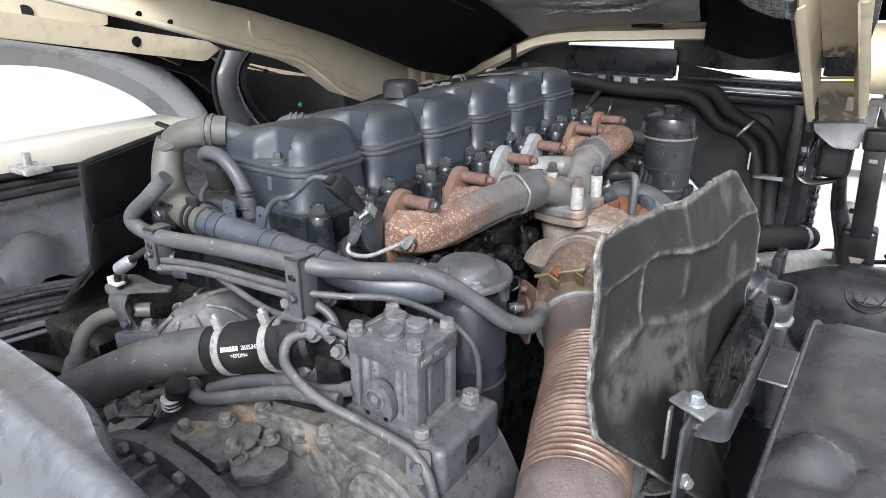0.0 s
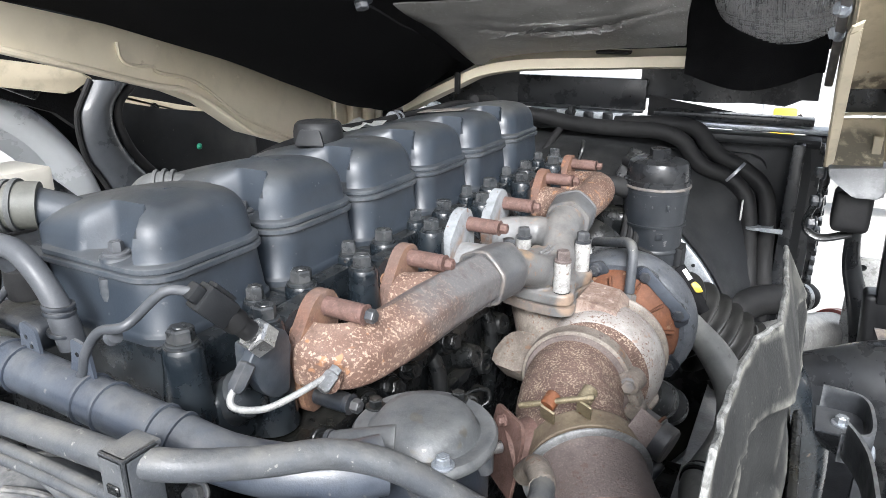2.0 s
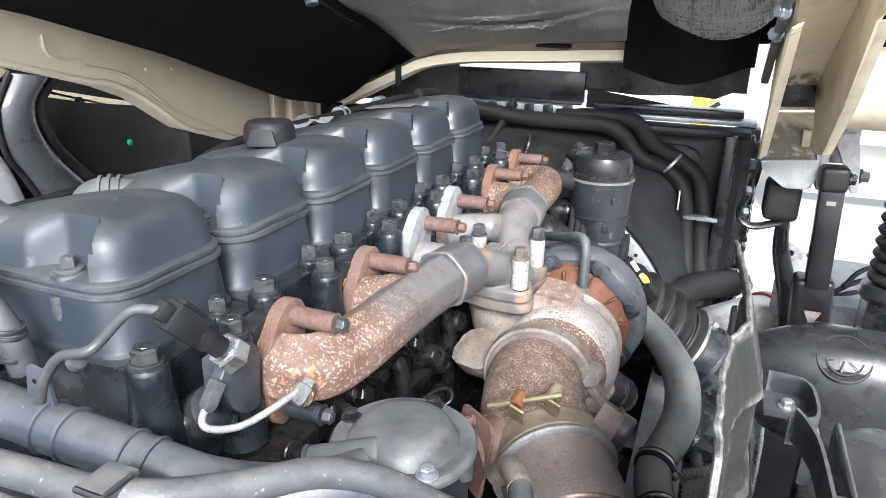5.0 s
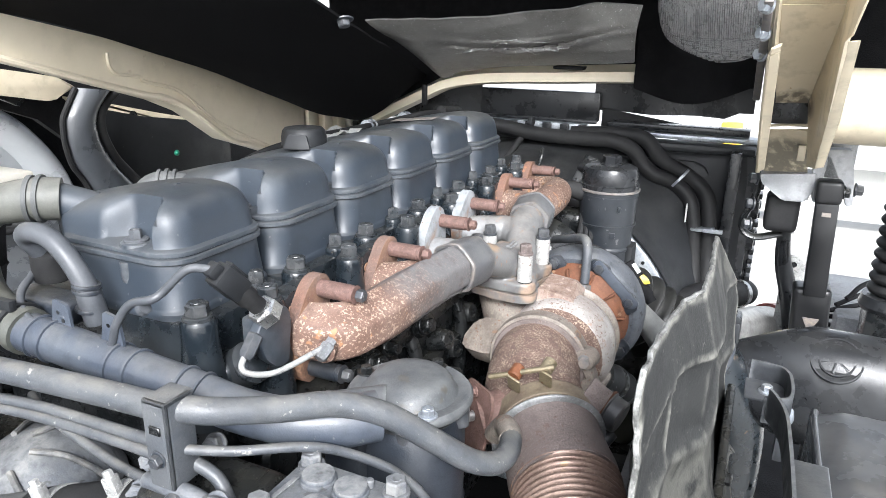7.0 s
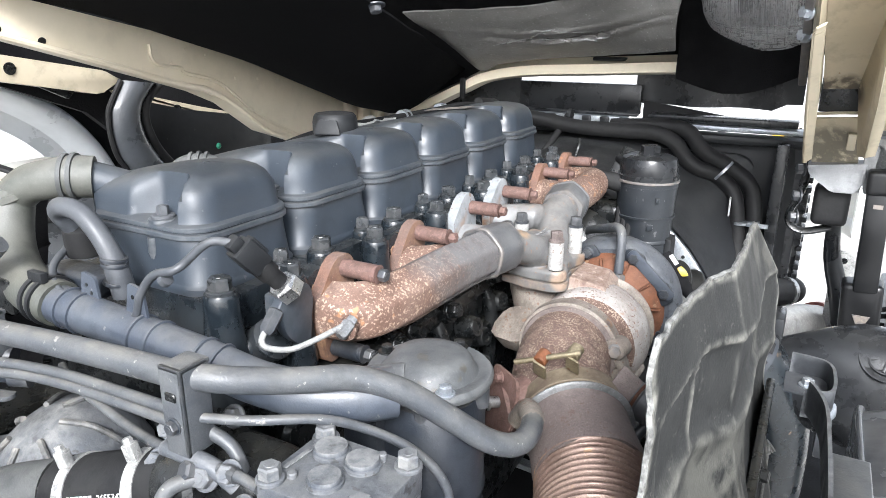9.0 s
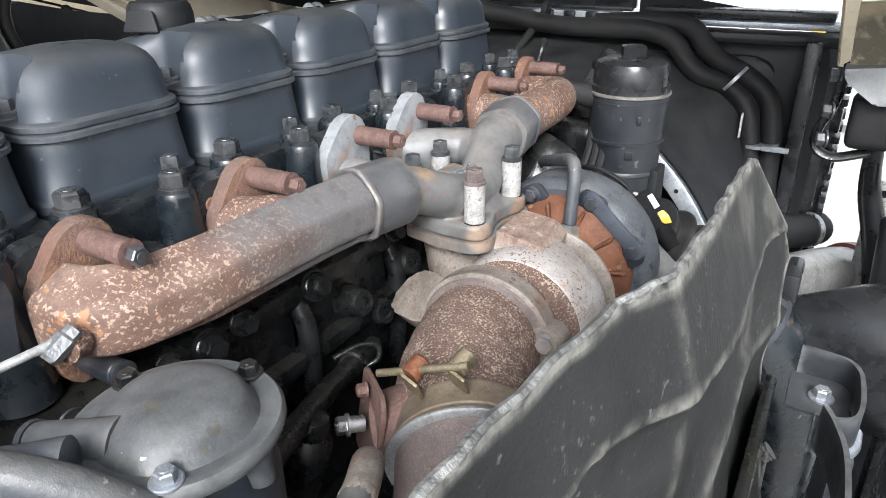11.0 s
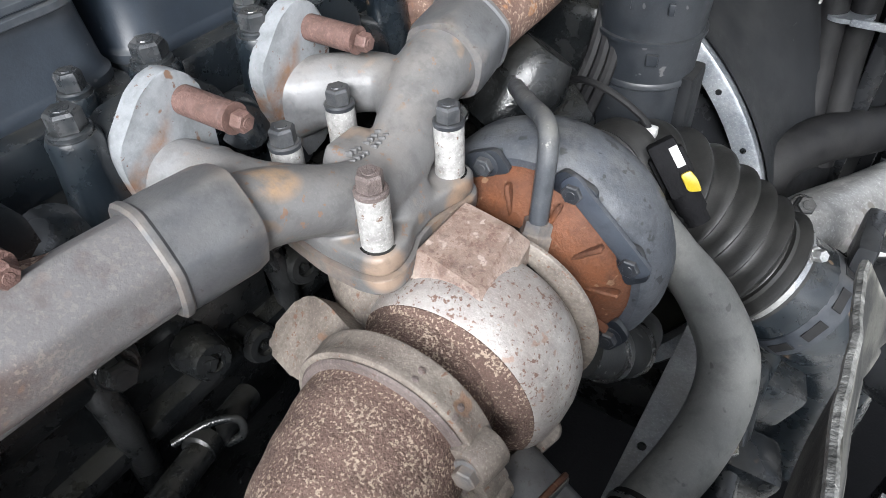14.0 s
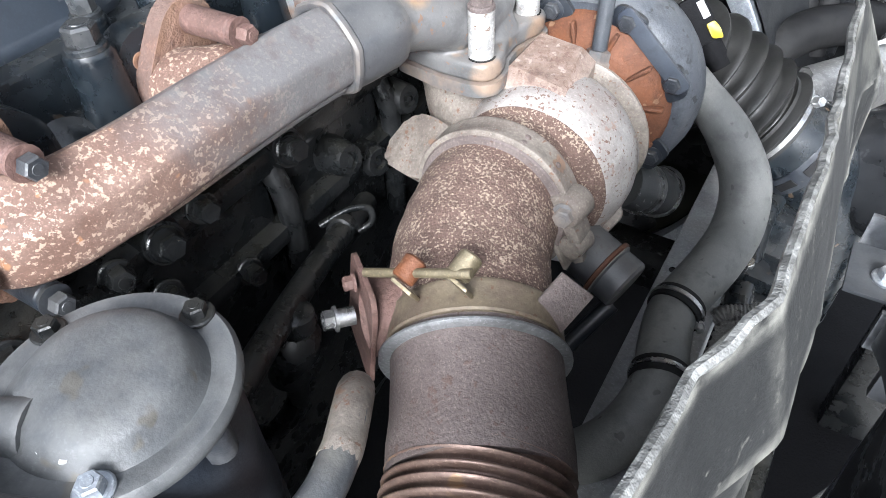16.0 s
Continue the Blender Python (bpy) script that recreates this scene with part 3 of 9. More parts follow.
    bolt(root, (-0.093, -0.123, 1.4695), r=0.0068, h=0.0125, material=STRAPDARK, washer=1.9)
    bm = B()
    lathe(bm, [(0.0, -0.013), (0.0045, -0.011), (0.0065, -0.004), (0.006, 0.012)], (-0.1, y0 + 0.004, 1.436), seg=14)
    part("rib", bm, PAINT, root)
    bm = B()
    block(bm, (x1 - 0.012, -0.1, 1.4), (x1 - 0.0045, -0.075, 1.436), 0.004)
    part("rib", bm, PAINT, root)
    return root


def cylinder_head():
    root = thing("cylinder_head", "blue-grey painted cast cylinder head with dusty ledges", "cylinder head", (-0.1, -0.06, 1.29), "cylinder heads in a row")
    bm = B()
    block(bm, (-0.25, -0.141, 1.288), (-0.005, 0.019, 1.393), 0.006)
    block(bm, (-0.01, -0.135, 1.285), (0.028, 0.0, 1.352), 0.012, seg=3)
    lathe(bm, [(0.024, 0), (0.024, 0.03), (0.012, 0.036)], (0.012, -0.105, 1.33), (0.75, 0, 0.6), 20)
    lathe(bm, [(0.02, 0), (0.022, 0.02), (0.014, 0.03)], (0.0, -0.02, 1.33), (0.8, 0, 0.6), 20)
    part("head_casting", bm, HEADCAST, root)
    # bosses with the head bolts
    for x, y, z, r in ((0.029, -0.065, 1.404, 0.017), (0.0, 0.026, 1.402, 0.0165), (0.003, -0.142, 1.407, 0.018), (-0.014, -0.032, 1.403, 0.0135)):
        bm = B()
        lathe(bm, [(r * 1.5, 1.29 - z), (r * 1.35, -0.065), (r * 1.15, -0.045), (r * 1.04, -0.022), (r * 1.02, -0.004), (r * 0.92, 0)], (x, y, z), seg=24)
        part("boss", bm, HEADCAST, root)
        bolt(root, (x, y, z), r=r * 0.68, h=0.017, material=HEADCAST, washer=1.22)
    # exhaust port face with its ear
    bm = B()
    m = Matrix(((0, 0, 1, 0.016), (1, 0, 0, 0), (0, 1, 0, 0), (0, 0, 0, 1)))
    slab(bm, round_outline([(-0.056, 1.295), (0.044, 1.295), (0.05, 1.33), (0.047, 1.382), (0.022, 1.405), (-0.04, 1.404), (-0.056, 1.39)], 0.012), 0.022, m, 0.002)
    port = part("port_face", bm, HEADCAST, root)
    bm = B()
    lathe(bm, [(0.0065, 0), (0.0065, 0.0012), (0.0045, 0.0014), (0.0045, 0.0006)], (0.0383, -0.037, 1.383), (1, 0, 0), 16)
    part("bolt_hole", bm, FLANGE, port, "rusty threaded hole")
    bm = B()
    block(bm, (0.004, -0.036, 1.39), (0.03, 0.014, 1.3965), 0.003)
    part("ledge", bm, SEALANT, root, "ledge thick with brown dust")
    return root


cover_a, head_a = rocker_cover(), cylinder_head()
for k in range(1, 6):
    copy_thing(cover_a, Matrix.Translation(Vector(cover_a.location) + Vector((0, PITCH * k, 0))))
    copy_thing(head_a, Matrix.Translation(Vector(head_a.location) + Vector((0, PITCH * k, 0))))

# oil filler cap on the row's third cover
cap = thing("oil_filler_cap", "round grey plastic oil filler cap beside the rocker covers", "oil cap", (-0.145, 0.25, 1.5))
bm = B()
lathe(bm, [(0.033, 0.0), (0.0345, 0.004), (0.0345, 0.018), (0.0325, 0.027), (0.029, 0.031), (0.015, 0.033), (0.0, 0.0335)], (-0.145, 0.25, 1.51), seg=40)
part("cap", bm, GREYPL, cap)
bm = B()
lathe(bm, [(0.028, -0.03), (0.028, 0.001)], (-0.145, 0.25, 1.51), seg=24)
part("neck", bm, PAINT, cap)
bm = B()
slab(bm, round_outline([(-0.021, -0.012), (0.021, -0.012), (0.014, 0.01), (-0.014, 0.01)], 0.003, 3), 0.005, Matrix.Translation((-0.134, 0.2185, 1.524)) @ pose(0, 0, 0, 78, 0, 18), 0.001)
part("grip", bm, GREYPL, cap)

# paper label on a cover
lab = thing("cover_label", "faded paper sticker on a rocker cover", "label", (-0.13, 0.595, 1.518))
bm = B()
m = Matrix.Translation((-0.13, 0.595, 1.518)) @ pose(0, 0, 0, 0, -6.0, 4)
slab(bm, round_outline([(-0.045, -0.022), (0.045, -0.022), (0.045, 0.022), (-0.045, 0.022)], 0.004), 0.0008, m)
part("sticker", bm, GREYIRON, lab)

# injector sensor plug with its hexagon fitting at the rear head
sensor = thing("fuel_sensor", "black sensor plug screwed into a bright hexagon fitting, with its cable", "sensor", (0.055, -0.11, 1.40))
ax = Vector((-0.2, -0.62, 0.72)).normalized()
base = Vector((0.057, -0.104, 1.41))
bm = B()
lathe(bm, [(0.0165, -0.008), (0.0165, 0.006), (0.0145, 0.0085)], base, ax, 6)
lathe(bm, [(0.012, 0.006), (0.012, 0.011)], base, ax, 18)
part("hexagon_nut", bm, STEEL, sensor, "bright steel hexagon nut", sharp=25)
bm = B()
lathe(bm, [(0.0095, 0.008), (0.0095, 0.026), (0.0115, 0.027), (0.0115, 0.042), (0.0105, 0.043)], base, ax, 20)
part("plug", bm, BLACKRUB, sensor)
bm = B()
side = ax.cross(Vector((0, 0, 1))).normalized()
mb = Matrix.Translation(base + ax * 0.058) @ Matrix((side, ax.cross(side), ax)).transposed().to_4x4()
block(bm, (-0.0115, -0.013, -0.018), (0.0115, 0.012, 0.016), 0.004, mb)
block(bm, (-0.0065, -0.0165, -0.012), (0.0065, -0.012, 0.012), 0.002, mb)
block(bm, (-0.008, -0.008, 0.014), (0.008, 0.008, 0.026), 0.004, mb)
part("boot", bm, GREYPL, sensor)
tip = base + ax * 0.08
bm = B()
sweep(bm, [tip, tip + Vector((-0.02, -0.012, 0.0)), (0.016, -0.201, 1.453), (-0.012, -0.206, 1.443), (-0.032, -0.208, 1.42), (-0.042, -0.208, 1.398), (-0.06, -0.21, 1.387), (-0.105, -0.21, 1.395), (-0.15, -0.215, 1.405), (-0.18, -0.2, 1.42), (-0.2, -0.17, 1.43)], 0.0042, 10)
part("cable", bm, STRAPDARK, sensor)
bm = B()
lathe(bm, [(0.0045, -0.004), (0.0068, -0.003), (0.0068, 0.003), (0.0045, 0.004)], (-0.0, -0.203, 1.44), (0.8, 0.1, 0.6), 14)
part("cable_collar", bm, STRAPDARK, sensor)
bm = B()
slab(bm, round_outline([(-0.122, 1.388), (-0.106, 1.404), (-0.072, 1.406), (-0.064, 1.39), (-0.07, 1.338), (-0.09, 1.34), (-0.106, 1.355)], 0.005, 3), 0.012, Matrix(((0, 0, 1, 0.046), (1, 0, 0, 0), (0, 1, 0, 0), (0, 0, 0, 1))), 0.002)
block(bm, (0.02, -0.1, 1.35), (0.05, -0.07, 1.395), 0.004)
part("adapter_plate", bm, PAINT, sensor)

# brake-line fitting and bright steel line to the manifold
line = thing("steel_sensing_line", "bare steel pipe with bright nuts between head and manifold", "pipe", (0.1, -0.065, 1.36))
bm = B()
sweep(bm, [(0.054, -0.128, 1.38), (0.0555, -0.143, 1.367), (0.062, -0.142, 1.359), (0.075, -0.124, 1.353), (0.088, -0.103, 1.357), (0.099, -0.067, 1.362)], 0.0033, 10)
part("pipe", bm, WHITECL, line)
bm = B()
lathe(bm, [(0.0055, -0.014), (0.0078, -0.011), (0.0078, 0.004), (0.006, 0.006), (0.006, 0.012)], (0.101, -0.063, 1.36), (0.1, 0.85, 0.5), 6)
part("nut", bm, ALU, line, "pale plated nut", sharp=25)
bm = B()
lathe(bm, [(0.006, -0.02), (0.0085, -0.015), (0.0085, 0.006), (0.006, 0.008)], (0.054, -0.122, 1.384), (0.0, 0.7, 0.7), 6)
part("nut", bm, CAST, line, sharp=25)

# ---- engine block ----
eng = thing("engine_block", "oily black cast engine block under the cylinder heads", "engine block", (-0.1, 0.35, 0.7))
bm = B()
block(bm, (-0.3, -0.14, 0.72), (0.03, 0.86, 1.288), 0.012)
block(bm, (0.02, -0.1, 0.8), (0.062, 0.84, 1.2), 0.015, seg=3)
part("crankcase", bm, BLACKCAST, eng)
bm = B()
block(bm, (0.02, -0.13, 1.262), (0.082, 0.85, 1.286), 0.006)
part("upper_rail", bm, BLACKCAST, eng)
bm = B()
block(bm, (0.03, -0.12, 1.19), (0.09, 0.84, 1.21), 0.008)
part("lower_rail", bm, BLACKCAST, eng)
for k in range(6):
    y = -0.06 + PITCH * k
    bm = B()
    m = Matrix(((0, 0, 1, 0.06), (1, 0, 0, y), (0, 1, 0, 1.215), (0, 0, 0, 1)))
    slab(bm, round_outline([(-0.072, -0.115), (0.072, -0.115), (0.072, 0.05), (-0.072, 0.05)], 0.02), 0.012, m, 0.004)
    part("side_cover", bm, BLACKCAST, eng)
    bm = B()
    sweep(bm, [(0.07, y + 0.08, 1.27), (0.085, y + 0.08, 1.22), (0.08, y + 0.08, 1.1)], 0.011, 10)
    part("rib", bm, BLACKCAST, eng)
for y, z, x in ((0.099, 1.287, 0.086), (0.194, 1.282, 0.084), (0.25, 1.234, 0.088), (0.02, 1.285, 0.084), (0.34, 1.285, 0.084), (0.45, 1.24, 0.086), (0.12, 1.2, 0.088), (0.05, 1.235, 0.08), (-0.06, 1.285, 0.082)):
    bolt(eng, (x, y, z), (1, -0.25, 0.25), 0.0095, 0.018, BLACKCAST, 1.35)
bm = B()
lathe(bm, [(0.014, 0), (0.013, 0.016), (0.006, 0.016), (0.006, 0.004)], (0.075, 0.3, 1.205), (1, 0, 0.1), 18)
part("core_plug", bm, BLACKCAST, eng)
for at, ax, r in (((0.09, 0.195, 1.281), (1, -0.2, 0.3), 0.011), ((0.088, 0.06, 1.283), (1, -0.2, 0.3), 0.011), ((0.086, -0.03, 1.25), (1, -0.2, 0.3), 0.009)):
    bm = B()
    lathe(bm, [(r * 1.9, -0.02), (r * 1.6, -0.004), (r * 1.5, 0)], at, ax, 20)
    bs = part("boss", bm, BLACKCAST, eng)
    bolt(bs, at, ax, r, 0.016, BLACKCAST, 1.3)
for at in ((0.107, 0.25, 1.238), (0.1, 0.3, 1.2), (0.1, 0.36, 1.24)):
    bm = B()
    lathe(bm, [(0.02, -0.03), (0.016, -0.004), (0.014, 0), (0.008, 0.0), (0.0072, -0.005), (0.003, -0.005), (0.003, 0.0), (0, 0.0)], at, (1, -0.15, 0.2), 24)
    part("plug_boss", bm, BLACKCAST, eng)
dip = thing("dipstick_tube", "black steel dipstick tube with a bent bracket hook", "tube", (0.14, 0.13, 1.2))
bm = B()
sweep(bm, [(0.2, -0.03, 1.235), (0.17, 0.05, 1.22), (0.142, 0.13, 1.203), (0.12, 0.205, 1.188), (0.1, 0.27, 1.17)], 0.0115, 16)
part("tube", bm, BLACKCAST, dip)
bm = B()
sweep(bm, [(0.1, 0.2, 1.193), (0.115, 0.225, 1.2), (0.128, 0.24, 1.196), (0.131, 0.238, 1.182), (0.122, 0.228, 1.174)], 0.0035, 10)
part("hook", bm, BLACKCAST, dip)
bm = B()
lathe(bm, [(0.012, -0.006), (0.014, -0.004), (0.014, 0.008), (0.01, 0.01)], (0.116, 0.211, 1.187), (-0.3, 0.88, -0.2), 14)
part("collar", bm, BLACKCAST, dip)
valve = thing("drain_valve", "dusty dark grey valve body with a stem beside the block", "valve", (0.15, 0.09, 1.16))
bm = B()
lathe(bm, [(0.01, -0.05), (0.019, -0.045), (0.019, -0.02), (0.0235, -0.016), (0.0235, 0.004), (0.018, 0.012), (0.02, 0.018), (0.017, 0.028), (0.008, 0.033)], (0.157, 0.09, 1.185), (0.1, 0.2, 1), 24)
part("body", bm, BLACKCAST, valve)
bm = B()
sweep(bm, [(0.155, 0.085, 1.15), (0.15, 0.08, 1.1), (0.12, 0.06, 1.05), (0.06, 0.05, 1.03)], 0.01, 12)
part("pipe", bm, BLACKCAST, valve)
# dark accessories at the engine's front
front = thing("front_accessory_drive", "oily black pumps and castings at the engine front", "accessory drive", (0.1, 0.7, 0.9))
bm = B()
lathe(bm, [(0.075, 0), (0.08, 0.02), (0.08, 0.1), (0.06, 0.12)], (0.1, 0.66, 1.17), (0.3, 0.9, 0.2), 26)
lathe(bm, [(0.04, 0), (0.045, 0.06), (0.03, 0.09)], (0.13, 0.62, 1.25), (0.4, 0.5, 0.8), 20)
part("pump_housing", bm, BLACKCAST, front)
bm = B()
block(bm, (0.03, 0.55, 1.0), (0.16, 0.84, 1.12), 0.012)
part("bracket_casting", bm, BLACKCAST, front)
bm = B()
block(bm, (0.0, 0.78, 1.0), (0.18, 0.85, 1.32), 0.02, seg=3)
part("front_cover", bm, BLACKCAST, front)
for p in ((0.12, 0.64, 1.3), (0.155, 0.7, 1.28), (0.16, 0.6, 1.22), (0.1, 0.6, 1.26)):
    bolt(front, p, (0.5, -0.6, 0.6), 0.009, 0.014, BLACKCAST)
for off in (0.0, 0.012, 0.024):
    bm = B()
    sweep(bm, [(0.15 + off * 0.6, 0.86, 1.37), (0.17 + off * 0.6, 0.8, 1.345), (0.178 + off, 0.75, 1.28), (0.16 + off, 0.72, 1.2), (0.15, 0.7, 1.12)], 0.0065, 8)
    part("cable", bm, BLACKRUB, front)
bm = B()
block(bm, (-0.03, -0.012, -0.09), (0.03, 0.012, 0.09), 0.006, Matrix.Translation((0.145, 0.86, 1.34)) @ pose(0, 0, 0, -28, 20, 0))
part("bracket_arm", bm, BLACKCAST, front)
bm = B()
sweep(bm, [(0.14, 0.88, 1.4), (0.165, 0.85, 1.395), (0.175, 0.8, 1.37), (0.19, 0.78, 1.33)], 0.01, 10)
part("hose_stub", bm, BLACKRUB, front)

# ---- exhaust manifold ----
man = thing("exhaust_manifold", "rusted cast exhaust manifold in three sections with studs in sleeves", "exhaust manifold", (0.1, 0.4, 1.36))
YZ = lambda x, y, z: Matrix(((0, 0, 1, x), (1, 0, 0, y), (0, 1, 0, z), (0, 0, 0, 1)))
STUDS = (0.0, 0.167, 0.33, 0.458, 0.655, 0.803)
for k, ys in enumerate(STUDS):
    grey = k in (2, 3)
    shape = [(ys - 0.022, 1.411), (ys - 0.004, 1.419), (ys + 0.016, 1.412), (ys + 0.02, 1.392), (ys + 0.012, 1.36), (ys + 0.012, 1.335), (ys - 0.006, 1.298), (ys - 0.024, 1.289), (ys - 0.042, 1.297), (ys - 0.05, 1.33), (ys - 0.054, 1.352), (ys - 0.05, 1.375)]
    if grey:
        shape = [(ys - 0.032, 1.417), (ys - 0.014, 1.4255), (ys - 0.002, 1.4235), (ys + 0.012, 1.411), (ys + 0.017, 1.388), (ys + 0.014, 1.33), (ys + 0.0, 1.3), (ys - 0.026, 1.292), (ys - 0.046, 1.306), (ys - 0.055, 1.343), (ys - 0.0595, 1.372), (ys - 0.0585, 1.389)]
    bm = B()
    slab(bm, round_outline(shape, 0.006 if grey else 0.01, 3), 0.015, YZ(0.0385, 0, 0), 0.002)
    fl = part("flange", bm, WHITEIRON if grey else FLANGE, man, "whitened iron flange with rust specks" if grey else "rust-brown iron flange")
    for dy, z, length in ((-0.001, 1.4, 0.042), (-0.024, 1.309, 0.036)):
        bm = B()
        lathe(bm, [(0.0105, 0), (0.0105, length), (0.0095, length + 0.001), (0.0095, length + 0.004), (0.011, length + 0.005), (0.011, length + 0.006)], (0.0535, ys + dy, z), (1, 0, 0), 18)
        if z > 1.35 or k < 1:
            part("sleeve", bm, STUD if z > 1.35 else CAST, fl)
            bolt(fl, (0.0595 + length, ys + dy, z), (1, 0, 0), 0.0075, 0.011, STUD if k else CAST, 0)
        else:
            bm.free()
# rear section: runs along the block to the slip joint
bm = B()
sweep(bm, [(0.05, -0.024, 1.355), (0.068, -0.022, 1.355), (0.088, -0.004, 1.355), (0.1, 0.05, 1.357), (0.106, 0.12, 1.36), (0.112, 0.19, 1.361), (0.119, 0.25, 1.36)], [0.033, 0.034, 0.0345, 0.033, 0.032, 0.032, 0.032, 0.032], 40, facets=(6, 0.9, 15))
part("rear_pipe", bm, PIPEFADE, man, "flaking rusty manifold pipe", sharp=80)
bm = B()
sweep(bm, [(0.05, 0.142, 1.355), (0.068, 0.145, 1.355), (0.088, 0.162, 1.357), (0.104, 0.19, 1.36)], [0.032, 0.033, 0.032, 0.028], 20)
part("rear_branch", bm, RUST, man)
bm = B()
sweep(bm, [(0.1, 0.0, 1.3265), (0.112, 0.05, 1.3275), (0.118, 0.1, 1.33), (0.126, 0.18, 1.333), (0.133, 0.235, 1.333)], [0.003, 0.0042, 0.0042, 0.0042, 0.0042], 8)
part("casting_seam", bm, PIPEFADE, man)
bm = B()
lathe(bm, [(0.012, 0), (0.012, 0.014), (0.009, 0.016)], (0.092, -0.048, 1.352), (0.35, -0.9, 0.1), 14)
part("sensor_boss", bm, RUST, man)
# slip-joint collars
for c0, c1, r in (((0.1165, 0.23, 1.36), (0.128, 0.29, 1.36), 0.0375), ((0.138, 0.516, 1.364), (0.131, 0.573, 1.368), 0.0375)):
    d = Vector(c1) - Vector(c0)
    bm = B()
    lathe(bm, [(r * 0.8, 0.004), (r * 0.86, 0.001), (r * 0.98, 0), (r * 1.03, 0.002), (r * 1.03, 0.006), (r * 0.985, 0.008), (r, 0.02), (r, d.length - 0.008), (r * 0.95, d.length)], c0 if c0[1] < 0.4 else c1, d if c0[1] < 0.4 else -d, 48)
    mid = Vector(c0).lerp(Vector(c1), 0.5)
    for v in bm.verts:
        off = v.co - mid
        off -= d.normalized() * off.dot(d.normalized())
        a = (math.atan2(off.z, off.x) - radians(78)) % (math.pi / 3) - math.pi / 6
        v.co += off * 0.55 * (math.cos(math.pi / 6 * 0.62) / math.cos(a) - 1)
    part("collar", bm, GREYIRON, man, "grey cast slip-joint collar")
# centre section: two ports and two collars run together over the foot
bm = B()
sweep(bm, [(0.122, 0.26, 1.36), (0.134, 0.308, 1.354), (0.15, 0.35, 1.339), (0.16, 0.385, 1.328), (0.158, 0.418, 1.33), (0.147, 0.455, 1.346), (0.138, 0.49, 1.359), (0.1345, 0.54, 1.3645)], [0.032, 0.0265, 0.0245, 0.026, 0.026, 0.026, 0.03, 0.033], 26)
for ys, turn, line in ((0.33, 0.0, [(0.045, 0.306, 1.35), (0.085, 0.312, 1.353), (0.115, 0.319, 1.35), (0.138, 0.336, 1.343), (0.156, 0.366, 1.33)]), (0.458, 0.022, [(0.045, 0.44, 1.35), (0.08, 0.464, 1.355), (0.11, 0.478, 1.355), (0.14, 0.463, 1.346), (0.157, 0.43, 1.332)])):
    sweep(bm, line, [0.028, 0.0245, 0.024, 0.025, 0.025], 24)
    rings = []
    for k in range(9):
        t = k / 8
        e = t ** 0.6
        hy, hz = 0.029 - 0.005 * e, 0.033 - 0.008 * e
        c = Vector((0.05 + 0.034 * t, ys - 0.021 + (0.004 + turn) * t, 1.342 + 0.01 * t))
        rings.append([c + Vector((0, hy * math.copysign(abs(math.cos(a)) ** 0.8, math.cos(a)), hz * math.copysign(abs(math.sin(a)) ** 0.8, math.sin(a)))) for a in (2 * math.pi * q / 32 for q in range(32))])
    skin(bm, rings)
foot = round_outline([(0.1, 0.345), (0.15, 0.336), (0.183, 0.335), (0.2, 0.339), (0.2055, 0.353), (0.2025, 0.372), (0.196, 0.386), (0.194, 0.412), (0.199, 0.432), (0.2045, 0.448), (0.201, 0.464), (0.186, 0.47), (0.15, 0.466), (0.1, 0.456), (0.104, 0.405)], 0.008, 3)
skin(bm, [[Vector((0.162 + (x - 0.162) * k, 0.4 + (y - 0.4) * k, z)) for x, y in foot] for k, z in ((0.97, 1.2955), (1.0, 1.2975), (1.0, 1.3095), (0.97, 1.3125), (0.86, 1.314))])
# saddle that runs down between the two outer sleeves
skin(bm, [[Vector((x, y, z)) for x, y in round_outline([(0.12, 0.402 - w), (xm - 0.03, 0.402 - w * 1.05), (xm, 0.402 - w * 0.62), (xm, 0.402 + w * 0.62), (xm - 0.03, 0.402 + w * 1.05), (0.12, 0.402 + w)], 0.01, 4)] for xm, w, z in ((0.196, 0.033, 1.3), (0.194, 0.032, 1.312), (0.187, 0.031, 1.325), (0.178, 0.029, 1.338), (0.168, 0.024, 1.3475), (0.155, 0.016, 1.353))])
centre = part("centre_section", bm, CENTREIRON, man, "grey cast iron manifold centre with a tan stain", sharp=60)
cast(centre, 0.0018, 2)
for row in range(2):
    for k in range(9):
        if (k + row) % 5 == 4:
            continue
        bm = B()
        q = Vector((0.152 + 0.0001 * k - 0.008 * row, 0.378 + 0.0048 * k + 0.006 * row, 1.3535 + 0.0006 * abs(k - 4)))
        block(bm, (-0.0028, -0.0014, -0.003), (0.0028, 0.0014, 0.0008 + 0.0004 * (k % 2)), 0.0006, Matrix.Translation(q) @ pose(0, 0, 0, 0, -12, 6), seg=1)
        part("cast_mark", bm, MARKIRON, centre)
bm = B()
slab(bm, round_outline([(0.1, 0.343), (0.15, 0.333), (0.185, 0.332), (0.203, 0.337), (0.2085, 0.353), (0.205, 0.374), (0.198, 0.388), (0.196, 0.412), (0.202, 0.432), (0.2075, 0.448), (0.2035, 0.466), (0.186, 0.473), (0.15, 0.468), (0.1, 0.458), (0.104, 0.405)], 0.008, 3), 0.0125, Matrix.Translation((0, 0, 1.282)), 0.002)
part("turbo_flange", bm, CENTREIRON, man, "rust-edged iron mounting flange")
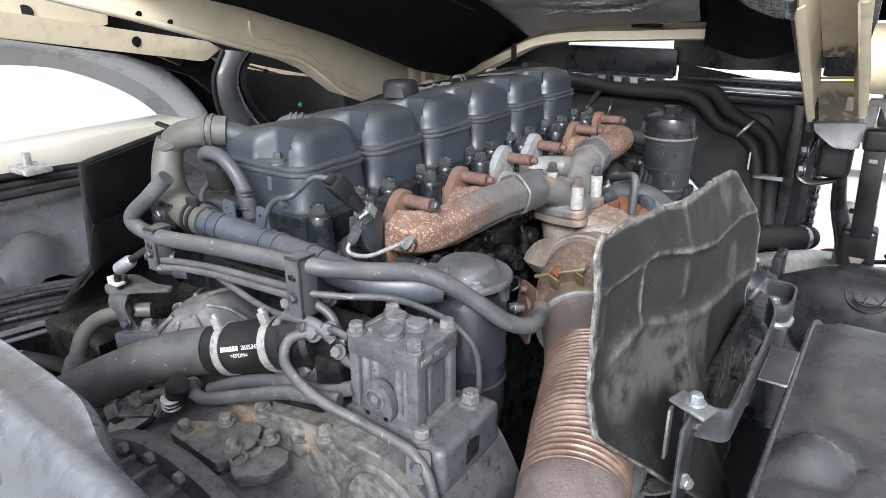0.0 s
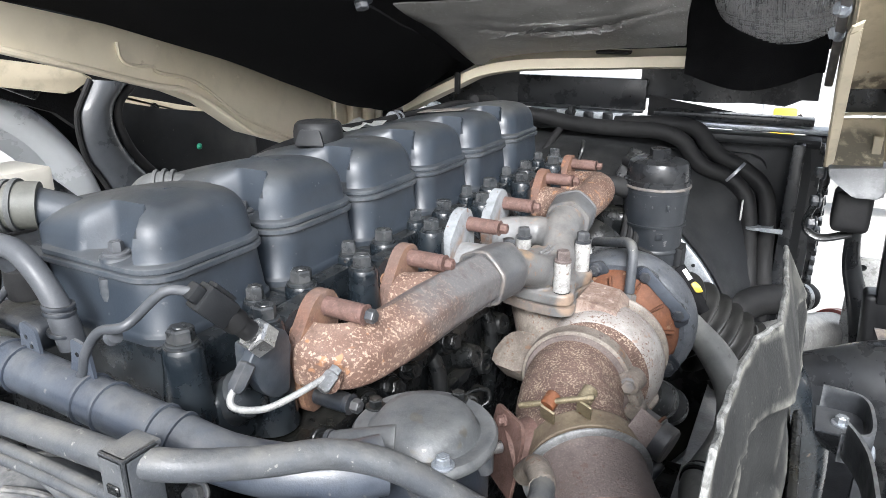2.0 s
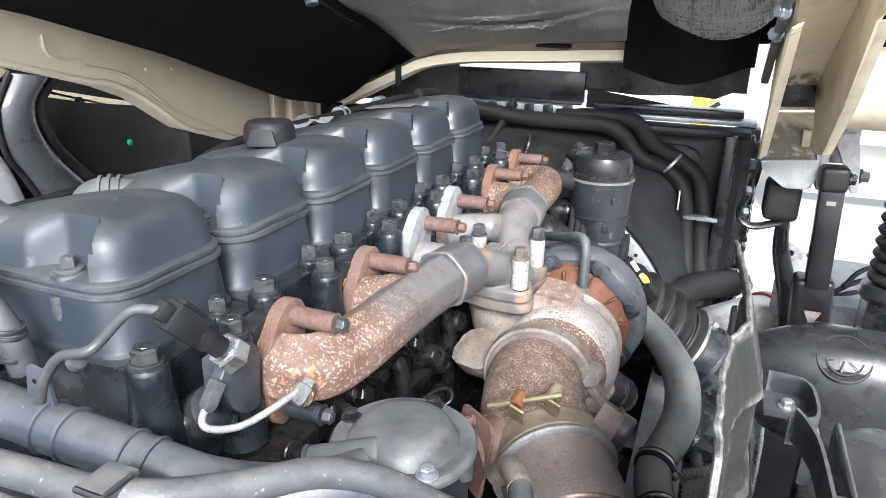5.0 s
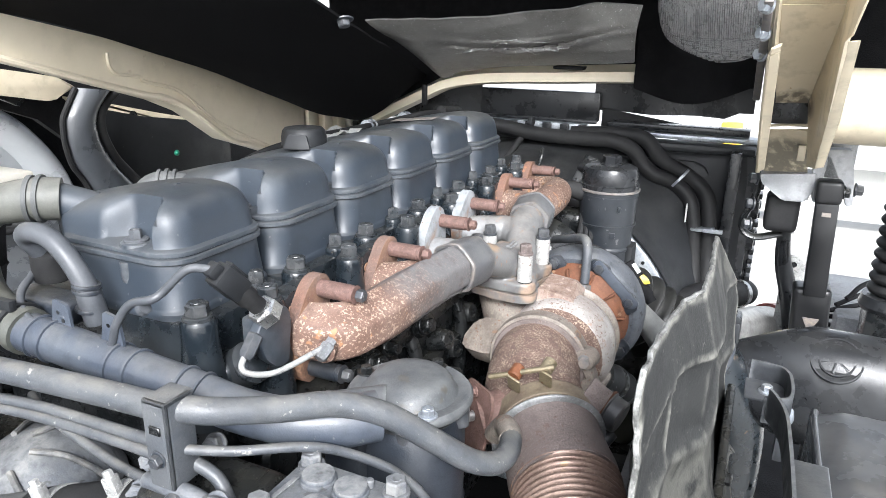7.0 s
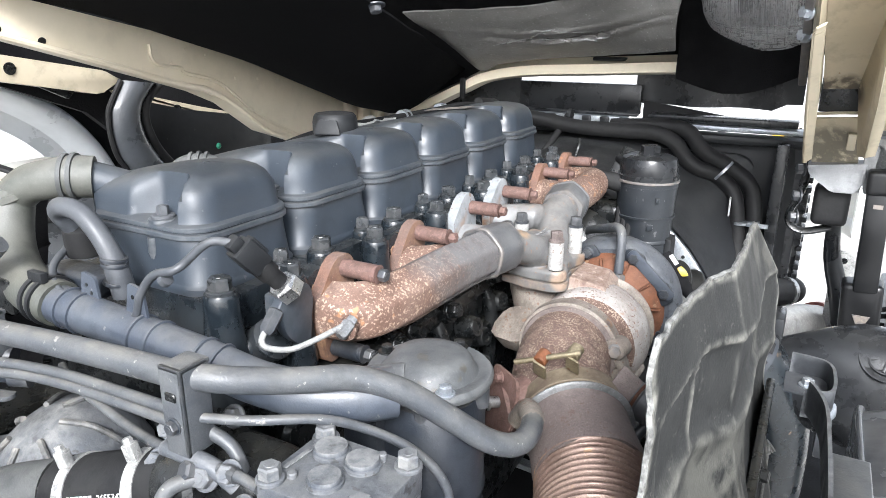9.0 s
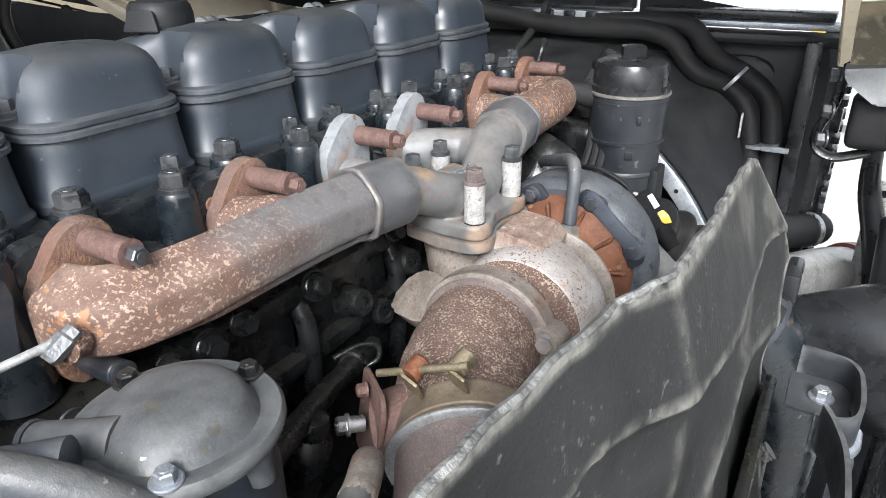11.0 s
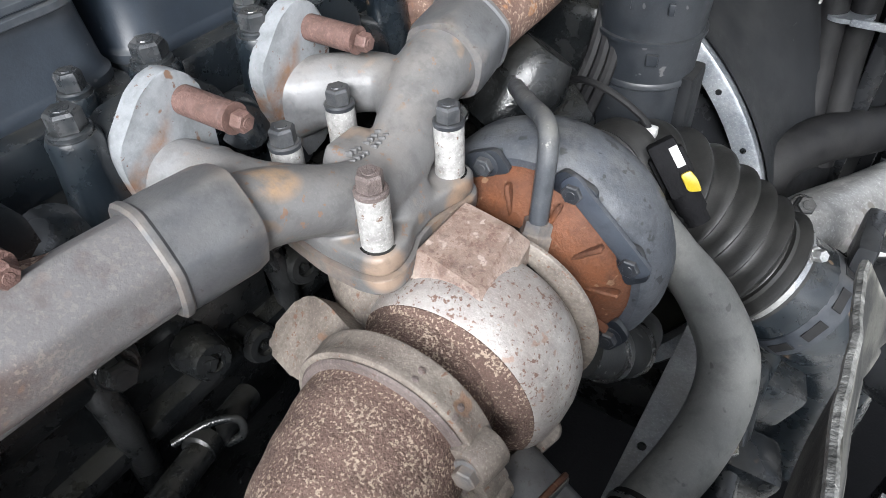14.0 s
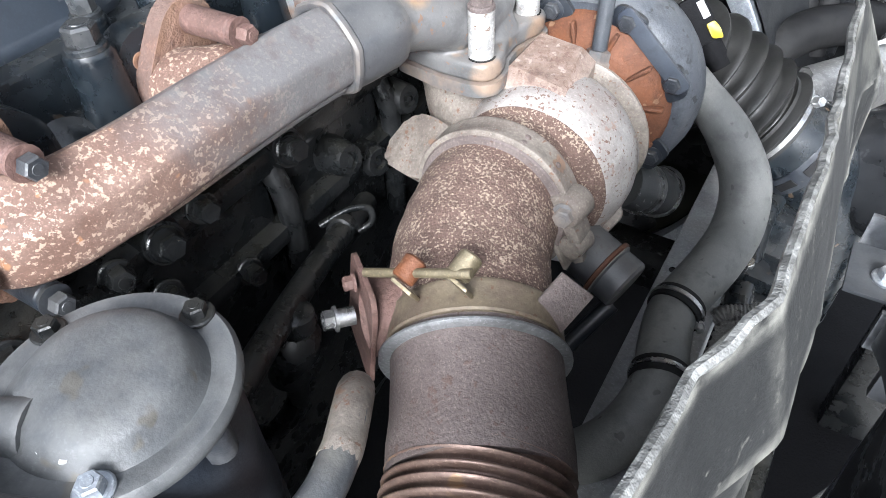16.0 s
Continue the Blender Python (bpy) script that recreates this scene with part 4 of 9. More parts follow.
for x, y in ((0.187, 0.354), (0.186, 0.45), (0.099, 0.429), (0.1, 0.366)):
    bm = B()
    lathe(bm, [(0.0118, 0), (0.0118, 0.0515), (0.011, 0.0525)], (x, y, 1.305), seg=22)
    sl = part("sleeve", bm, SLEEVE, man, "white flaking spacer sleeve")
    bm = B()
    lathe(bm, [(0.0121, 0.0), (0.0136, 0.0), (0.0136, 0.0008), (0.0121, 0.001)], (x, y, 1.3128), seg=22)
    part("base_gap", bm, BLACKCAST, sl, "dark gap round the sleeve")
    bolt(sl, (x, y, 1.3572), r=0.0098, h=0.0168, material=RUSTDK if (x, y) == (0.187, 0.354) else CAST, washer=1.24)
# front section
bm = B()
sweep(bm, [(0.136, 0.55, 1.366), (0.133, 0.61, 1.368), (0.134, 0.67, 1.37), (0.131, 0.72, 1.37), (0.115, 0.765, 1.366), (0.085, 0.784, 1.36), (0.05, 0.781, 1.356)], [0.031, 0.031, 0.031, 0.03, 0.03, 0.031, 0.033], 22)
part("front_pipe", bm, RUST, man, "flaking rusty manifold pipe")
bm = B()
sweep(bm, [(0.05, 0.633, 1.356), (0.075, 0.632, 1.358), (0.1, 0.615, 1.362), (0.122, 0.585, 1.366)], [0.032, 0.032, 0.03, 0.026], 20)
part("front_branch", bm, RUST, man)
# lifting eye at the front flange
bm = B()
sweep(bm, [(0.06, 0.815, 1.405), (0.062, 0.83, 1.43), (0.066, 0.822, 1.442), (0.07, 0.805, 1.43), (0.066, 0.8, 1.41)], 0.004, 8)
part("lifting_eye", bm, BLACKCAST, man)

# ---- turbocharger ----
TX, TZ = 0.241, 1.2155
tur = thing("turbocharger", "turbocharger with flaked iron turbine and grey compressor housing", "turbocharger", (TX, 0.45, TZ))
Y = (0, 1, 0)
bm = B()
lathe(bm, [(0.066, 0.292), (0.07, 0.296), (0.068, 0.301), (0.061, 0.308), (0.059, 0.32), (0.0595, 0.336), (0.06, 0.352), (0.058, 0.37)], (TX - 0.003, 0, TZ), Y, 44)
part("outlet_neck", bm, ELBOW, tur, "dark rust-speckled turbine outlet neck")
def volute(bm):
    """Draws the round body out to the volute's growing radius."""
    for v in bm.verts:
        a = math.atan2(v.co.z - TZ, v.co.x - TX)
        k = 0.905 - 0.14 * math.sin(a - 0.35)
        v.co.x, v.co.z = TX + (v.co.x - TX) * k, TZ + (v.co.z - TZ) * k


bm = B()
lathe(bm, [(0.055, 0.329), (0.068, 0.332), (0.079, 0.337), (0.0845, 0.342), (0.082, 0.35)], (TX, 0, TZ), Y, 56)
volute(bm)
part("turbine_face", bm, ELBOW, tur, "rust-speckled face of the turbine housing")
bm = B()
lathe(bm, [(0.076, 0.3405), (0.083, 0.342), (0.087, 0.345), (0.093, 0.357), (0.096, 0.374), (0.0962, 0.39), (0.093, 0.407), (0.084, 0.421), (0.067, 0.431), (0.05, 0.435)], (TX, 0, TZ), Y, 64)
volute(bm)
part("turbine_housing", bm, FLAKED, tur, "flaking white and rust-brown turbine housing", sharp=30)
bm = B()
lathe(bm, [(0.065, 0.433), (0.09, 0.434), (0.0925, 0.4355), (0.0925, 0.4385), (0.09, 0.44), (0.06, 0.441)], (TX, 0, TZ), Y, 56)
volute(bm)
part("rear_band", bm, CLAMPIRON, tur, "pale steel band behind the turbine")
bm = B()
loops = [[(0.203, 0.376), (0.262, 0.366), (0.256, 0.43), (0.209, 0.435)], [(0.194, 0.366), (0.273, 0.355), (0.266, 0.437), (0.2, 0.442)]]
skin(bm, [[Vector((x, y, z - 0.13 * (0.42 - y) - 0.12 * max(0.0, x - 0.235))) for x, y in round_outline(loop, 0.003, 2)] for loop, z in ((loops[1], 1.21), (loops[1], 1.288), (loops[0], 1.301), ([(0.235 + (x - 0.235) * 0.95, 0.405 + (y - 0.405) * 0.95) for x, y in loops[0]], 1.3022))])
part("cast_boss", bm, BOSSIRON, tur, "rust-speckled square boss on the volute", sharp=24)
bm = B()
sweep(bm, [(0.14, 0.407, 1.285), (0.143, 0.402, 1.255), (0.165, 0.392, 1.228), (0.205, 0.385, 1.215)], [0.048, 0.044, 0.05, 0.055], 22)
part("turbine_inlet", bm, CLAMPIRON, tur, "whitened iron turbine inlet")
bm = B()
slab(bm, round_outline([(-0.032, -0.022), (-0.02, -0.034), (0.03, -0.03), (0.05, 0.0), (0.045, 0.03), (0.0, 0.03), (-0.026, 0.022)], 0.018, 5), 0.036, Matrix.Translation((0.147, 0.333, 1.204)) @ turn_to((-0.2, -0.55, 0.66)), 0.005)
sweep(bm, [(0.16, 0.35, 1.205), (0.2, 0.372, 1.212)], [0.03, 0.04], 18)
lug = part("support_lug", bm, CLAMPIRON, tur, "rounded pale iron lug")
bm = B()
lathe(bm, [(0.012, 0), (0.012, 0.006), (0.007, 0.007)], (0.14, 0.312, 1.212), (-0.3, -0.85, 0.25), 20)
part("plug", bm, GREYIRON, lug)
# V-band between turbine and elbow
vb = Vector((0.238, 0.29, 1.217))
VA = Vector((0.06, -1.0, 0.03)).normalized()
bm = B()
lathe(bm, [(0.066, -0.012), (0.0725, -0.0125), (0.0745, -0.0115), (0.075, -0.009), (0.0742, -0.006), (0.0742, 0.006), (0.075, 0.009), (0.0745, 0.0115), (0.0725, 0.0125), (0.066, 0.012)], vb, VA, 56)
vband = part("v_band_clamp", bm, CLAMPIRON, tur, "pale weathered steel band clamp")
bm = B()
lathe(bm, [(0.064, 0.009), (0.0705, 0.0135), (0.069, 0.0155), (0.064, 0.016)], vb, VA, 48)
part("inner_rim", bm, RUSTDK, vband, "thin brown pipe rim inside the band")
for a_deg in (18, 44, 70):
    a = radians(a_deg)
    for dy in (-0.004, 0.004):
        bm = B()
        lathe(bm, [(0.0028, 0), (0.0028, 0.0008), (0.0016, 0.0012)], vb + Vector((0.0742 * math.cos(a), dy, 0.0742 * math.sin(a))), (math.cos(a), 0, math.sin(a)), 8)
        part("spot_weld", bm, RUSTDK, vband)
q = Vector((0.309, 0.288, 1.236))
bm = B()
lathe(bm, [(0.0145, -0.013), (0.0155, -0.0115), (0.0155, 0.0115), (0.0145, 0.013)], q, (0.2, 1, 0), 20)
block(bm, (-0.006, -0.0125, -0.034), (0.006, 0.0125, 0.016), 0.003, Matrix.Translation(q + Vector((-0.004, 0, 0))) @ pose(0, 0, 0, 0, -28, 0))
lug_a = part("clamp_lug", bm, CLAMPIRON, vband)
bolt(lug_a, q + Vector((0, -0.013, 0)), (0.05, -1, 0.08), 0.0088, 0.009, GREYIRON, 1.3)
bm = B()
lathe(bm, [(0.0105, -0.012), (0.0115, -0.0105), (0.0115, 0.0105), (0.0105, 0.012)], (0.318, 0.288, 1.198), (0.2, 1, 0), 18)
block(bm, (-0.016, -0.012, -0.002), (0.014, 0.012, 0.002), 0.001, Matrix.Translation((0.308, 0.288, 1.184)) @ pose(0, 0, 0, 0, 62, 0))
part("clamp_lug", bm, CLAMPIRON, vband)
bm = B()
lathe(bm, [(0.0036, -0.035), (0.0036, 0.03)], (0.314, 0.288, 1.215), (0.25, 0, -1), 10)
part("t_bolt", bm, CLAMPIRON, vband)
bm = B()
lathe(bm, [(0.0075, 0), (0.0075, 0.009), (0.006, 0.01)], (0.319, 0.288, 1.188), (0.25, 0, -1), 6)
part("nut", bm, GREYIRON, vband, sharp=25)
bm = B()
slab(bm, round_outline([(-0.014, -0.03), (0.014, -0.03), (0.014, 0.024), (0.004, 0.03), (-0.014, 0.03)], 0.006, 3), 0.0035, Matrix.Translation((0.313, 0.362, 1.158)) @ pose(0, 0, 0, 50, 12, -25), 0.001)
part("tab", bm, CLAMPIRON, tur, "pale bent tab below the turbine")
# bearing housing, orange heat plate and compressor
bm = B()
lathe(bm, [(0.06, 0.43), (0.045, 0.445), (0.045, 0.47)], (TX, 0, TZ), Y, 28)
block(bm, (TX - 0.018, 0.435, TZ + 0.02), (TX + 0.024, 0.475, TZ + 0.052), 0.008)
part("bearing_housing", bm, BLACKCAST, tur)
bm = B()
lathe(bm, [(0.04, 0.462), (0.06, 0.468), (0.078, 0.476), (0.088, 0.484), (0.094, 0.494), (0.094, 0.502)], (TX, 0, TZ), Y, 44)
plate = part("heat_plate", bm, ORANGE, tur, "orange-rusted ribbed back plate")
for k in range(9):
    a = radians(-20 + 30 * k)
    bm = B()
    block(bm, (-0.02, -0.0022, -0.003), (0.02, 0.0022, 0.006), 0.0015, Matrix.Translation((TX + 0.07 * math.cos(a), 0.474, TZ + 0.068 * math.sin(a))) @ Matrix.Rotation(-a, 4, "Y") @ pose(0, 0, 0, 90, 0, 0), seg=1)
    part("rib", bm, ORANGE, plate)
bm = B()
lathe(bm, [(0.088, 0.492), (0.1, 0.491), (0.107, 0.496), (0.112, 0.506), (0.1145, 0.522), (0.113, 0.54), (0.106, 0.556), (0.093, 0.566), (0.075, 0.572), (0.06, 0.585), (0.057, 0.6)], (TX, 0, TZ), Y, 52)
part("compressor_housing", bm, PUMPGREY, tur, "grey aluminium compressor housing")
for k, (x, z) in enumerate(((0.198, 1.304), (0.277, 1.307), (0.331, 1.255), (0.325, 1.165), (0.158, 1.2))):
    a = math.atan2(z - TZ, x - TX)
    q = Vector((TX + 0.098 * math.cos(a), 0.49, TZ + 0.098 * math.sin(a)))
    bm = B()
    slab(bm, round_outline([(-0.022, -0.011), (0.022, -0.011), (0.016, 0.012), (-0.016, 0.012)], 0.007, 3), 0.006, Matrix.Translation(q) @ Matrix.Rotation(-a, 4, "Y") @ pose(0, 0, 0, 90, 90, 0), 0.001)
    part("clamp_plate", bm, CAST, tur)
    bolt(tur, q + Vector((0, -0.005, 0)), (0, -1, 0), 0.0088, 0.008, CAST, 1.35)
bm = B()
slab(bm, round_outline([(-0.05, -0.009), (0.05, -0.009), (0.05, 0.009), (-0.05, 0.009)], 0.006, 3), 0.005, Matrix.Translation((0.307, 0.486, 1.284)) @ pose(0, 0, 0, 90, 43, 0), 0.001)
part("clamp_plate", bm, COOLPIPE, tur, "long blue-grey clamp plate")
# oil feed pipe
oil = thing("turbo_oil_pipe", "bent grey steel oil feed pipe with union nut on turbocharger", "pipe", (0.257, 0.462, 1.27))
bm = B()
sweep(bm, [(0.168, 0.592, 1.314), (0.19, 0.562, 1.326), (0.215, 0.53, 1.339), (0.238, 0.502, 1.351), (0.251, 0.485, 1.352), (0.2565, 0.475, 1.34), (0.258, 0.469, 1.318), (0.259, 0.462, 1.285)], 0.0078, 14)
part("pipe", bm, STEELPIPE, oil)
bm = B()
d = Vector((0.0, 0.4, 0.9))
lathe(bm, [(0.014, -0.026), (0.014, -0.006), (0.0125, -0.004), (0.0125, 0.004), (0.0085, 0.007)], (0.257, 0.466, 1.276), d, 6)
part("union_nut", bm, GREYIRON, oil, sharp=25)

# ---- exhaust elbow, clamp and flexible pipe ----
exh = thing("exhaust_downpipe", "rusted exhaust elbow and ribbed flexible exhaust pipe", "exhaust pipe", (0.34, 0.05, 1.17))
bm = B()
sweep(bm, [(0.237, 0.292, 1.219), (0.24, 0.262, 1.214), (0.25, 0.22, 1.205), (0.272, 0.18, 1.196), (0.294, 0.148, 1.19)], [0.0635, 0.0655, 0.067, 0.067, 0.066], 36, wave=(42.0, 0.0004))
part("elbow", bm, ELBOW, exh, "speckled rusty exhaust elbow")
bm = B()
sweep(bm, [(0.288, 0.158, 1.192), (0.305, 0.13, 1.186), (0.328, 0.092, 1.178), (0.346, 0.06, 1.1735)], [0.0685, 0.0665, 0.0655, 0.0655, 0.067, 0.066], 40)
part("plain_sleeve", bm, RUSTDK, exh, "smooth brown rusted pipe sleeve")
bm = B()
sweep(bm, [(0.343, 0.066, 1.174), (0.355, 0.035, 1.171), (0.372, -0.01, 1.168), (0.4, -0.095, 1.163), (0.42, -0.15, 1.156), (0.433, -0.195, 1.149)], 0.063, 40, wave=(105.0, 0.0036))
part("flexible_section", bm, FLEX, exh, "ribbed flexible steel exhaust section", sharp=80)
bm = B()
sweep(bm, [(0.43, -0.186, 1.1505), (0.434, -0.197, 1.1485), (0.44, -0.215, 1.145), (0.455, -0.27, 1.127), (0.468, -0.33, 1.1), (0.485, -0.42, 1.03)], [0.062, 0.066, 0.066, 0.065, 0.065, 0.065], 36)
part("end_sleeve", bm, RUSTDK, exh, "smooth brown sleeve below the flexible section")
ca, cc = Vector((0.022, -0.04, -0.009)).normalized(), Vector((0.289, 0.156, 1.192))
bm = B()
lathe(bm, [(0.064, -0.014), (0.0685, -0.0135), (0.0695, -0.0115), (0.069, -0.009), (0.069, 0.009), (0.0698, 0.0115), (0.069, 0.0135), (0.064, 0.014)], cc, ca, 52)
band_c = part("band_clamp", bm, TANBAND, exh, "tan weathered band clamp")
bm = B()
lathe(bm, [(0.066, 0.0195), (0.0725, 0.02), (0.0742, 0.0215), (0.0742, 0.0232), (0.0725, 0.0245), (0.066, 0.025)], cc, ca, 52)
part("bead", bm, ALU, band_c, "thin bright rim bead")
bm = B()
block(bm, (-0.016, -0.0015, -0.022), (0.016, 0.0015, 0.022), 0.001, Matrix.Translation((0.345, 0.18, 1.236)) @ pose(0, 0, 0, -32, 40, 18))
part("strap_end", bm, RUSTDK, band_c, "bent brown strap end")
bm = B()
lathe(bm, [(0.0035, 0), (0.0035, 0.085)], (0.222, 0.117, 1.268), (0.9, 0.15, 0.3), 10)
part("clamp_screw", bm, BRASS, band_c)
for p in ((0.255, 0.126, 1.279), (0.292, 0.138, 1.29)):
    bm = B()
    lathe(bm, [(0.0075, -0.009), (0.0088, -0.0075), (0.0088, 0.0075), (0.0075, 0.009)], p, (0.15, 0.75, 0.35), 16)
    part("trunnion", bm, ORANGE if p[0] < 0.27 else BRASS, band_c)
    bm = B()
    block(bm, (-0.009, -0.0015, -0.02), (0.009, 0.0015, 0.008), 0.001, Matrix.Translation(Vector(p) + Vector((0, -0.009, -0.01))) @ pose(0, 0, 0, 30, 15, -10))
    part("strap_loop", bm, BRASS, band_c)
bm = B()
sweep(bm, [(0.206, 0.135, 1.19), (0.225, 0.146, 1.195), (0.255, 0.16, 1.2)], [0.032, 0.036, 0.045], 24)
slab(bm, round_outline([(-0.042, -0.052), (0.03, -0.056), (0.036, 0.03), (0.03, 0.046), (-0.03, 0.042), (-0.034, 0.0)], 0.008, 3), 0.0045, Matrix.Translation((0.203, 0.131, 1.2)) @ turn_to((-0.62, -0.75, 0.12)), 0.001)
part("support_bracket", bm, STUD, exh, "rust-brown support bracket")
bolt(exh, (0.199, 0.122, 1.203), (-0.62, -0.75, 0.12), 0.0085, 0.012, STEEL, 1.25, shank=0.014)
bolt(exh, (0.2, 0.128, 1.236), (-0.62, -0.75, 0.12), 0.006, 0.009, STUD)
bm = B()
lathe(bm, [(0.024, -0.04), (0.027, -0.036), (0.027, -0.006), (0.0295, -0.005), (0.0295, 0.0), (0.0265, 0.002), (0.0265, 0.02), (0.024, 0.023)], (0.341, 0.326, 1.139), (0.8, -0.2, -0.25), 28)
stub = part("wastegate_stub", bm, GREYIRON, exh, "grey iron stub with a rusty collar")
bm = B()
lathe(bm, [(0.0295, -0.006), (0.031, -0.005), (0.031, -0.002), (0.0295, -0.001)], (0.341, 0.326, 1.139), (0.8, -0.2, -0.25), 28)
part("collar_rim", bm, ORANGE, stub)
bm = B()
sweep(bm, [(0.352, 0.318, 1.105), (0.325, 0.27, 1.07), (0.29, 0.2, 1.03)], 0.0085, 12)
part("brace_rod", bm, CAST, exh)

# ---- oil separator beside the block ----
sep = thing("oil_separator", "grey cylindrical oil separator with a dusty bolted lid", "oil separator", (0.2, -0.058, 1.1))
SX, SY = 0.2, -0.058
bm = B()
lathe(bm, [(0.03, 1.07), (0.05, 1.085), (0.057, 1.12), (0.057, 1.165), (0.0595, 1.167), (0.0595, 1.172), (0.057, 1.175), (0.057, 1.2), (0.0595, 1.202), (0.0595, 1.206), (0.058, 1.209), (0.058, 1.29), (0.05, 1.31), (0.03, 1.318)], (SX, SY, 0), seg=40)
part("can", bm, CAST, sep)
bm = B()
block(bm, (-0.03, -0.062, 1.2), (0.02, -0.03, 1.308), 0.004, Matrix.Translation((SX - 0.03, SY, 0)) @ pose(0, 0, 0, 0, 0, -12))
part("flat_side", bm, CAST, sep)
bm = B()
seg_l, prof_l = 56, [(0.055, 1.322), (0.0635, 1.324), (0.0655, 1.328), (0.0655, 1.332), (0.063, 1.3352), (0.058, 1.3355), (0.053, 1.3335), (0.05, 1.3335), (0.047, 1.337), (0.0435, 1.345), (0.039, 1.3495), (0.03, 1.3515), (0.012, 1.3525)]
rings = []
for r_l, z_l in prof_l:
    ring = []
    for k in range(seg_l):
        a = 2 * math.pi * k / seg_l
        dx, dy = r_l * math.cos(a), r_l * math.sin(a)
        along_spout = max(0.0, -0.55 * dx / 0.065 - 0.83 * dy / 0.065)
        inner_share = 1.0 if r_l < 0.056 else 0.0
        z_k = z_l + inner_share * (0.004 * along_spout if r_l > 0.046 else -0.011 * along_spout * along_spout)
        ring.append(Vector((SX + dx, SY + dy, z_k)))
    rings.append(ring)
skin(bm, rings)
lid = part("lid", bm, LIDGREY, sep, "grey lid dusted pale, with white paint chips", sharp=45)
bm = B()
sweep(bm, [(0.19, -0.09, 1.333), (0.17, -0.1, 1.333), (0.15, -0.106, 1.331), (0.137, -0.11, 1.328)], [0.018, 0.015, 0.0125, 0.012], 20)
part("spout", bm, LIDGREY, lid)
bm = B()
lathe(bm, [(0.009, 0), (0.0135, 0.0), (0.014, 0.004), (0.009, 0.005)], (0.138, -0.11, 1.328), (-1, -0.25, -0.2), 20)
part("spout_rim", bm, CAST, lid)
for p in ((0.24, -0.098, 1.335), (0.205, -0.002, 1.3345), (0.143, -0.05, 1.3345)):
    bolt(lid, p, r=0.0065, h=0.009, material=ZINC if p[1] < -0.06 else BLACKCAST, washer=1.5)
for k, (x, y) in enumerate(((0.214, -0.088), (0.22, -0.094), (0.205, -0.097))):
    bm = B()
    slab(bm, round_outline([(-0.002, -0.005), (0.002, -0.004), (0.003, 0.004), (-0.001, 0.006)], 0.002, 2), 0.0012, Matrix.Translation((x, y, 1.3425)) @ pose(0, 0, 0, 10, 0, 30 * k))
    part("paint_chip", bm, WHITEPL, lid)
for x, y in ((0.235, -0.085), (0.215, -0.1), (0.252, -0.045)):
    bm = B()
    lathe(bm, [(0.009, 1.3), (0.009, 1.326)], (x, y, 0), seg=14)
    part("pillar", bm, CAST, sep)

# ---- hydraulic pump on the flywheel housing ----
pump = thing("hydraulic_pump", "square grey cast hydraulic pump bolted on the flywheel housing", "pump", (0.215, -0.23, 1.2))
X0, X1, Y0, Y1 = 0.163, 0.268, -0.272, -0.187
bm = B()
block(bm, (X0 + 0.009, Y0 + 0.01, 1.2), (X1 - 0.009, Y1 - 0.004, 1.3), 0.003)
for cx, cy, wx, wy in ((X0 + 0.008, Y0 + 0.008, 0.007, 0.007), (X1 - 0.009, Y0 + 0.009, 0.0085, 0.0085), (X0 + 0.009, Y1 - 0.009, 0.008, 0.008), (X1 - 0.008, Y1 - 0.008, 0.007, 0.007)):
    block(bm, (cx - wx, cy - wy, 1.2), (cx + wx, cy + wy, 1.3), 0.003)
body = part("pump_body", bm, PUMPGREY, pump)
bm = B()
block(bm, (X0, Y0, 1.296), (X1, Y1, 1.322), 0.004)
top = part("top_plate", bm, PUMPGREY, pump)
bm = B()
block(bm, (X0 - 0.004, Y0 - 0.006, 1.192), (X1 + 0.004, Y1 + 0.004, 1.222), 0.006)
part("foot", bm, PUMPGREY, pump)
bm = B()
block(bm, (0.255, -0.285, 1.15), (0.31, -0.15, 1.215), 0.012, seg=3)
part("mounting_lug", bm, PUMPGREY, pump)
for x, y in ((X0 + 0.009, Y0 + 0.009), (X0 + 0.012, Y1 - 0.009), (X1 - 0.009, Y1 - 0.009), (X1 - 0.01, Y0 + 0.01)):
    bolt(top, (x, y, 1.322), r=0.0095, h=0.014, material=PUMPGREY, washer=1.25)
for x, y, r in ((0.192, -0.21, 0.0145), (0.225, -0.212, 0.0145), (0.212, -0.245, 0.014)):
    bm = B()
    lathe(bm, [(r * 1.12, 0), (r * 1.1, 0.003), (r, 0.004), (r * 0.94, 0.008), (0, 0.0085)], (x, y, 1.3215), seg=22)
    part("plug", bm, PUMPGREY, top)
bm = B()
lathe(bm, [(0.004, 0), (0.004, 0.006), (0.003, 0.007)], (0.235, -0.198, 1.322), seg=10)
part("bleed_screw", bm, PUMPGREY, top)
bm = B()
lathe(bm, [(0.004, 0), (0.004, 0.004), (0.003, 0.005)], (0.185, -0.252, 1.322), seg=10)
part("bleed_screw", bm, PUMPGREY, top)
for k in range(8):
    bm = B()
    block(bm, (-0.0022, -0.0035, 0), (0.0022, 0.0035, 0.0016), 0.0005, Matrix.Translation((0.172 + 0.0004 * k, -0.243 + 0.0056 * k, 1.322)), seg=1)
    part("cast_mark", bm, PUMPGREY, top)
    bm = B()
    block(bm, (0, -0.0022, -0.004), (0.0016, 0.0022, 0.004), 0.0005, Matrix.Translation((X1, -0.262 + 0.0055 * k, 1.309)), seg=1)
    part("cast_mark", bm, PUMPGREY, top)
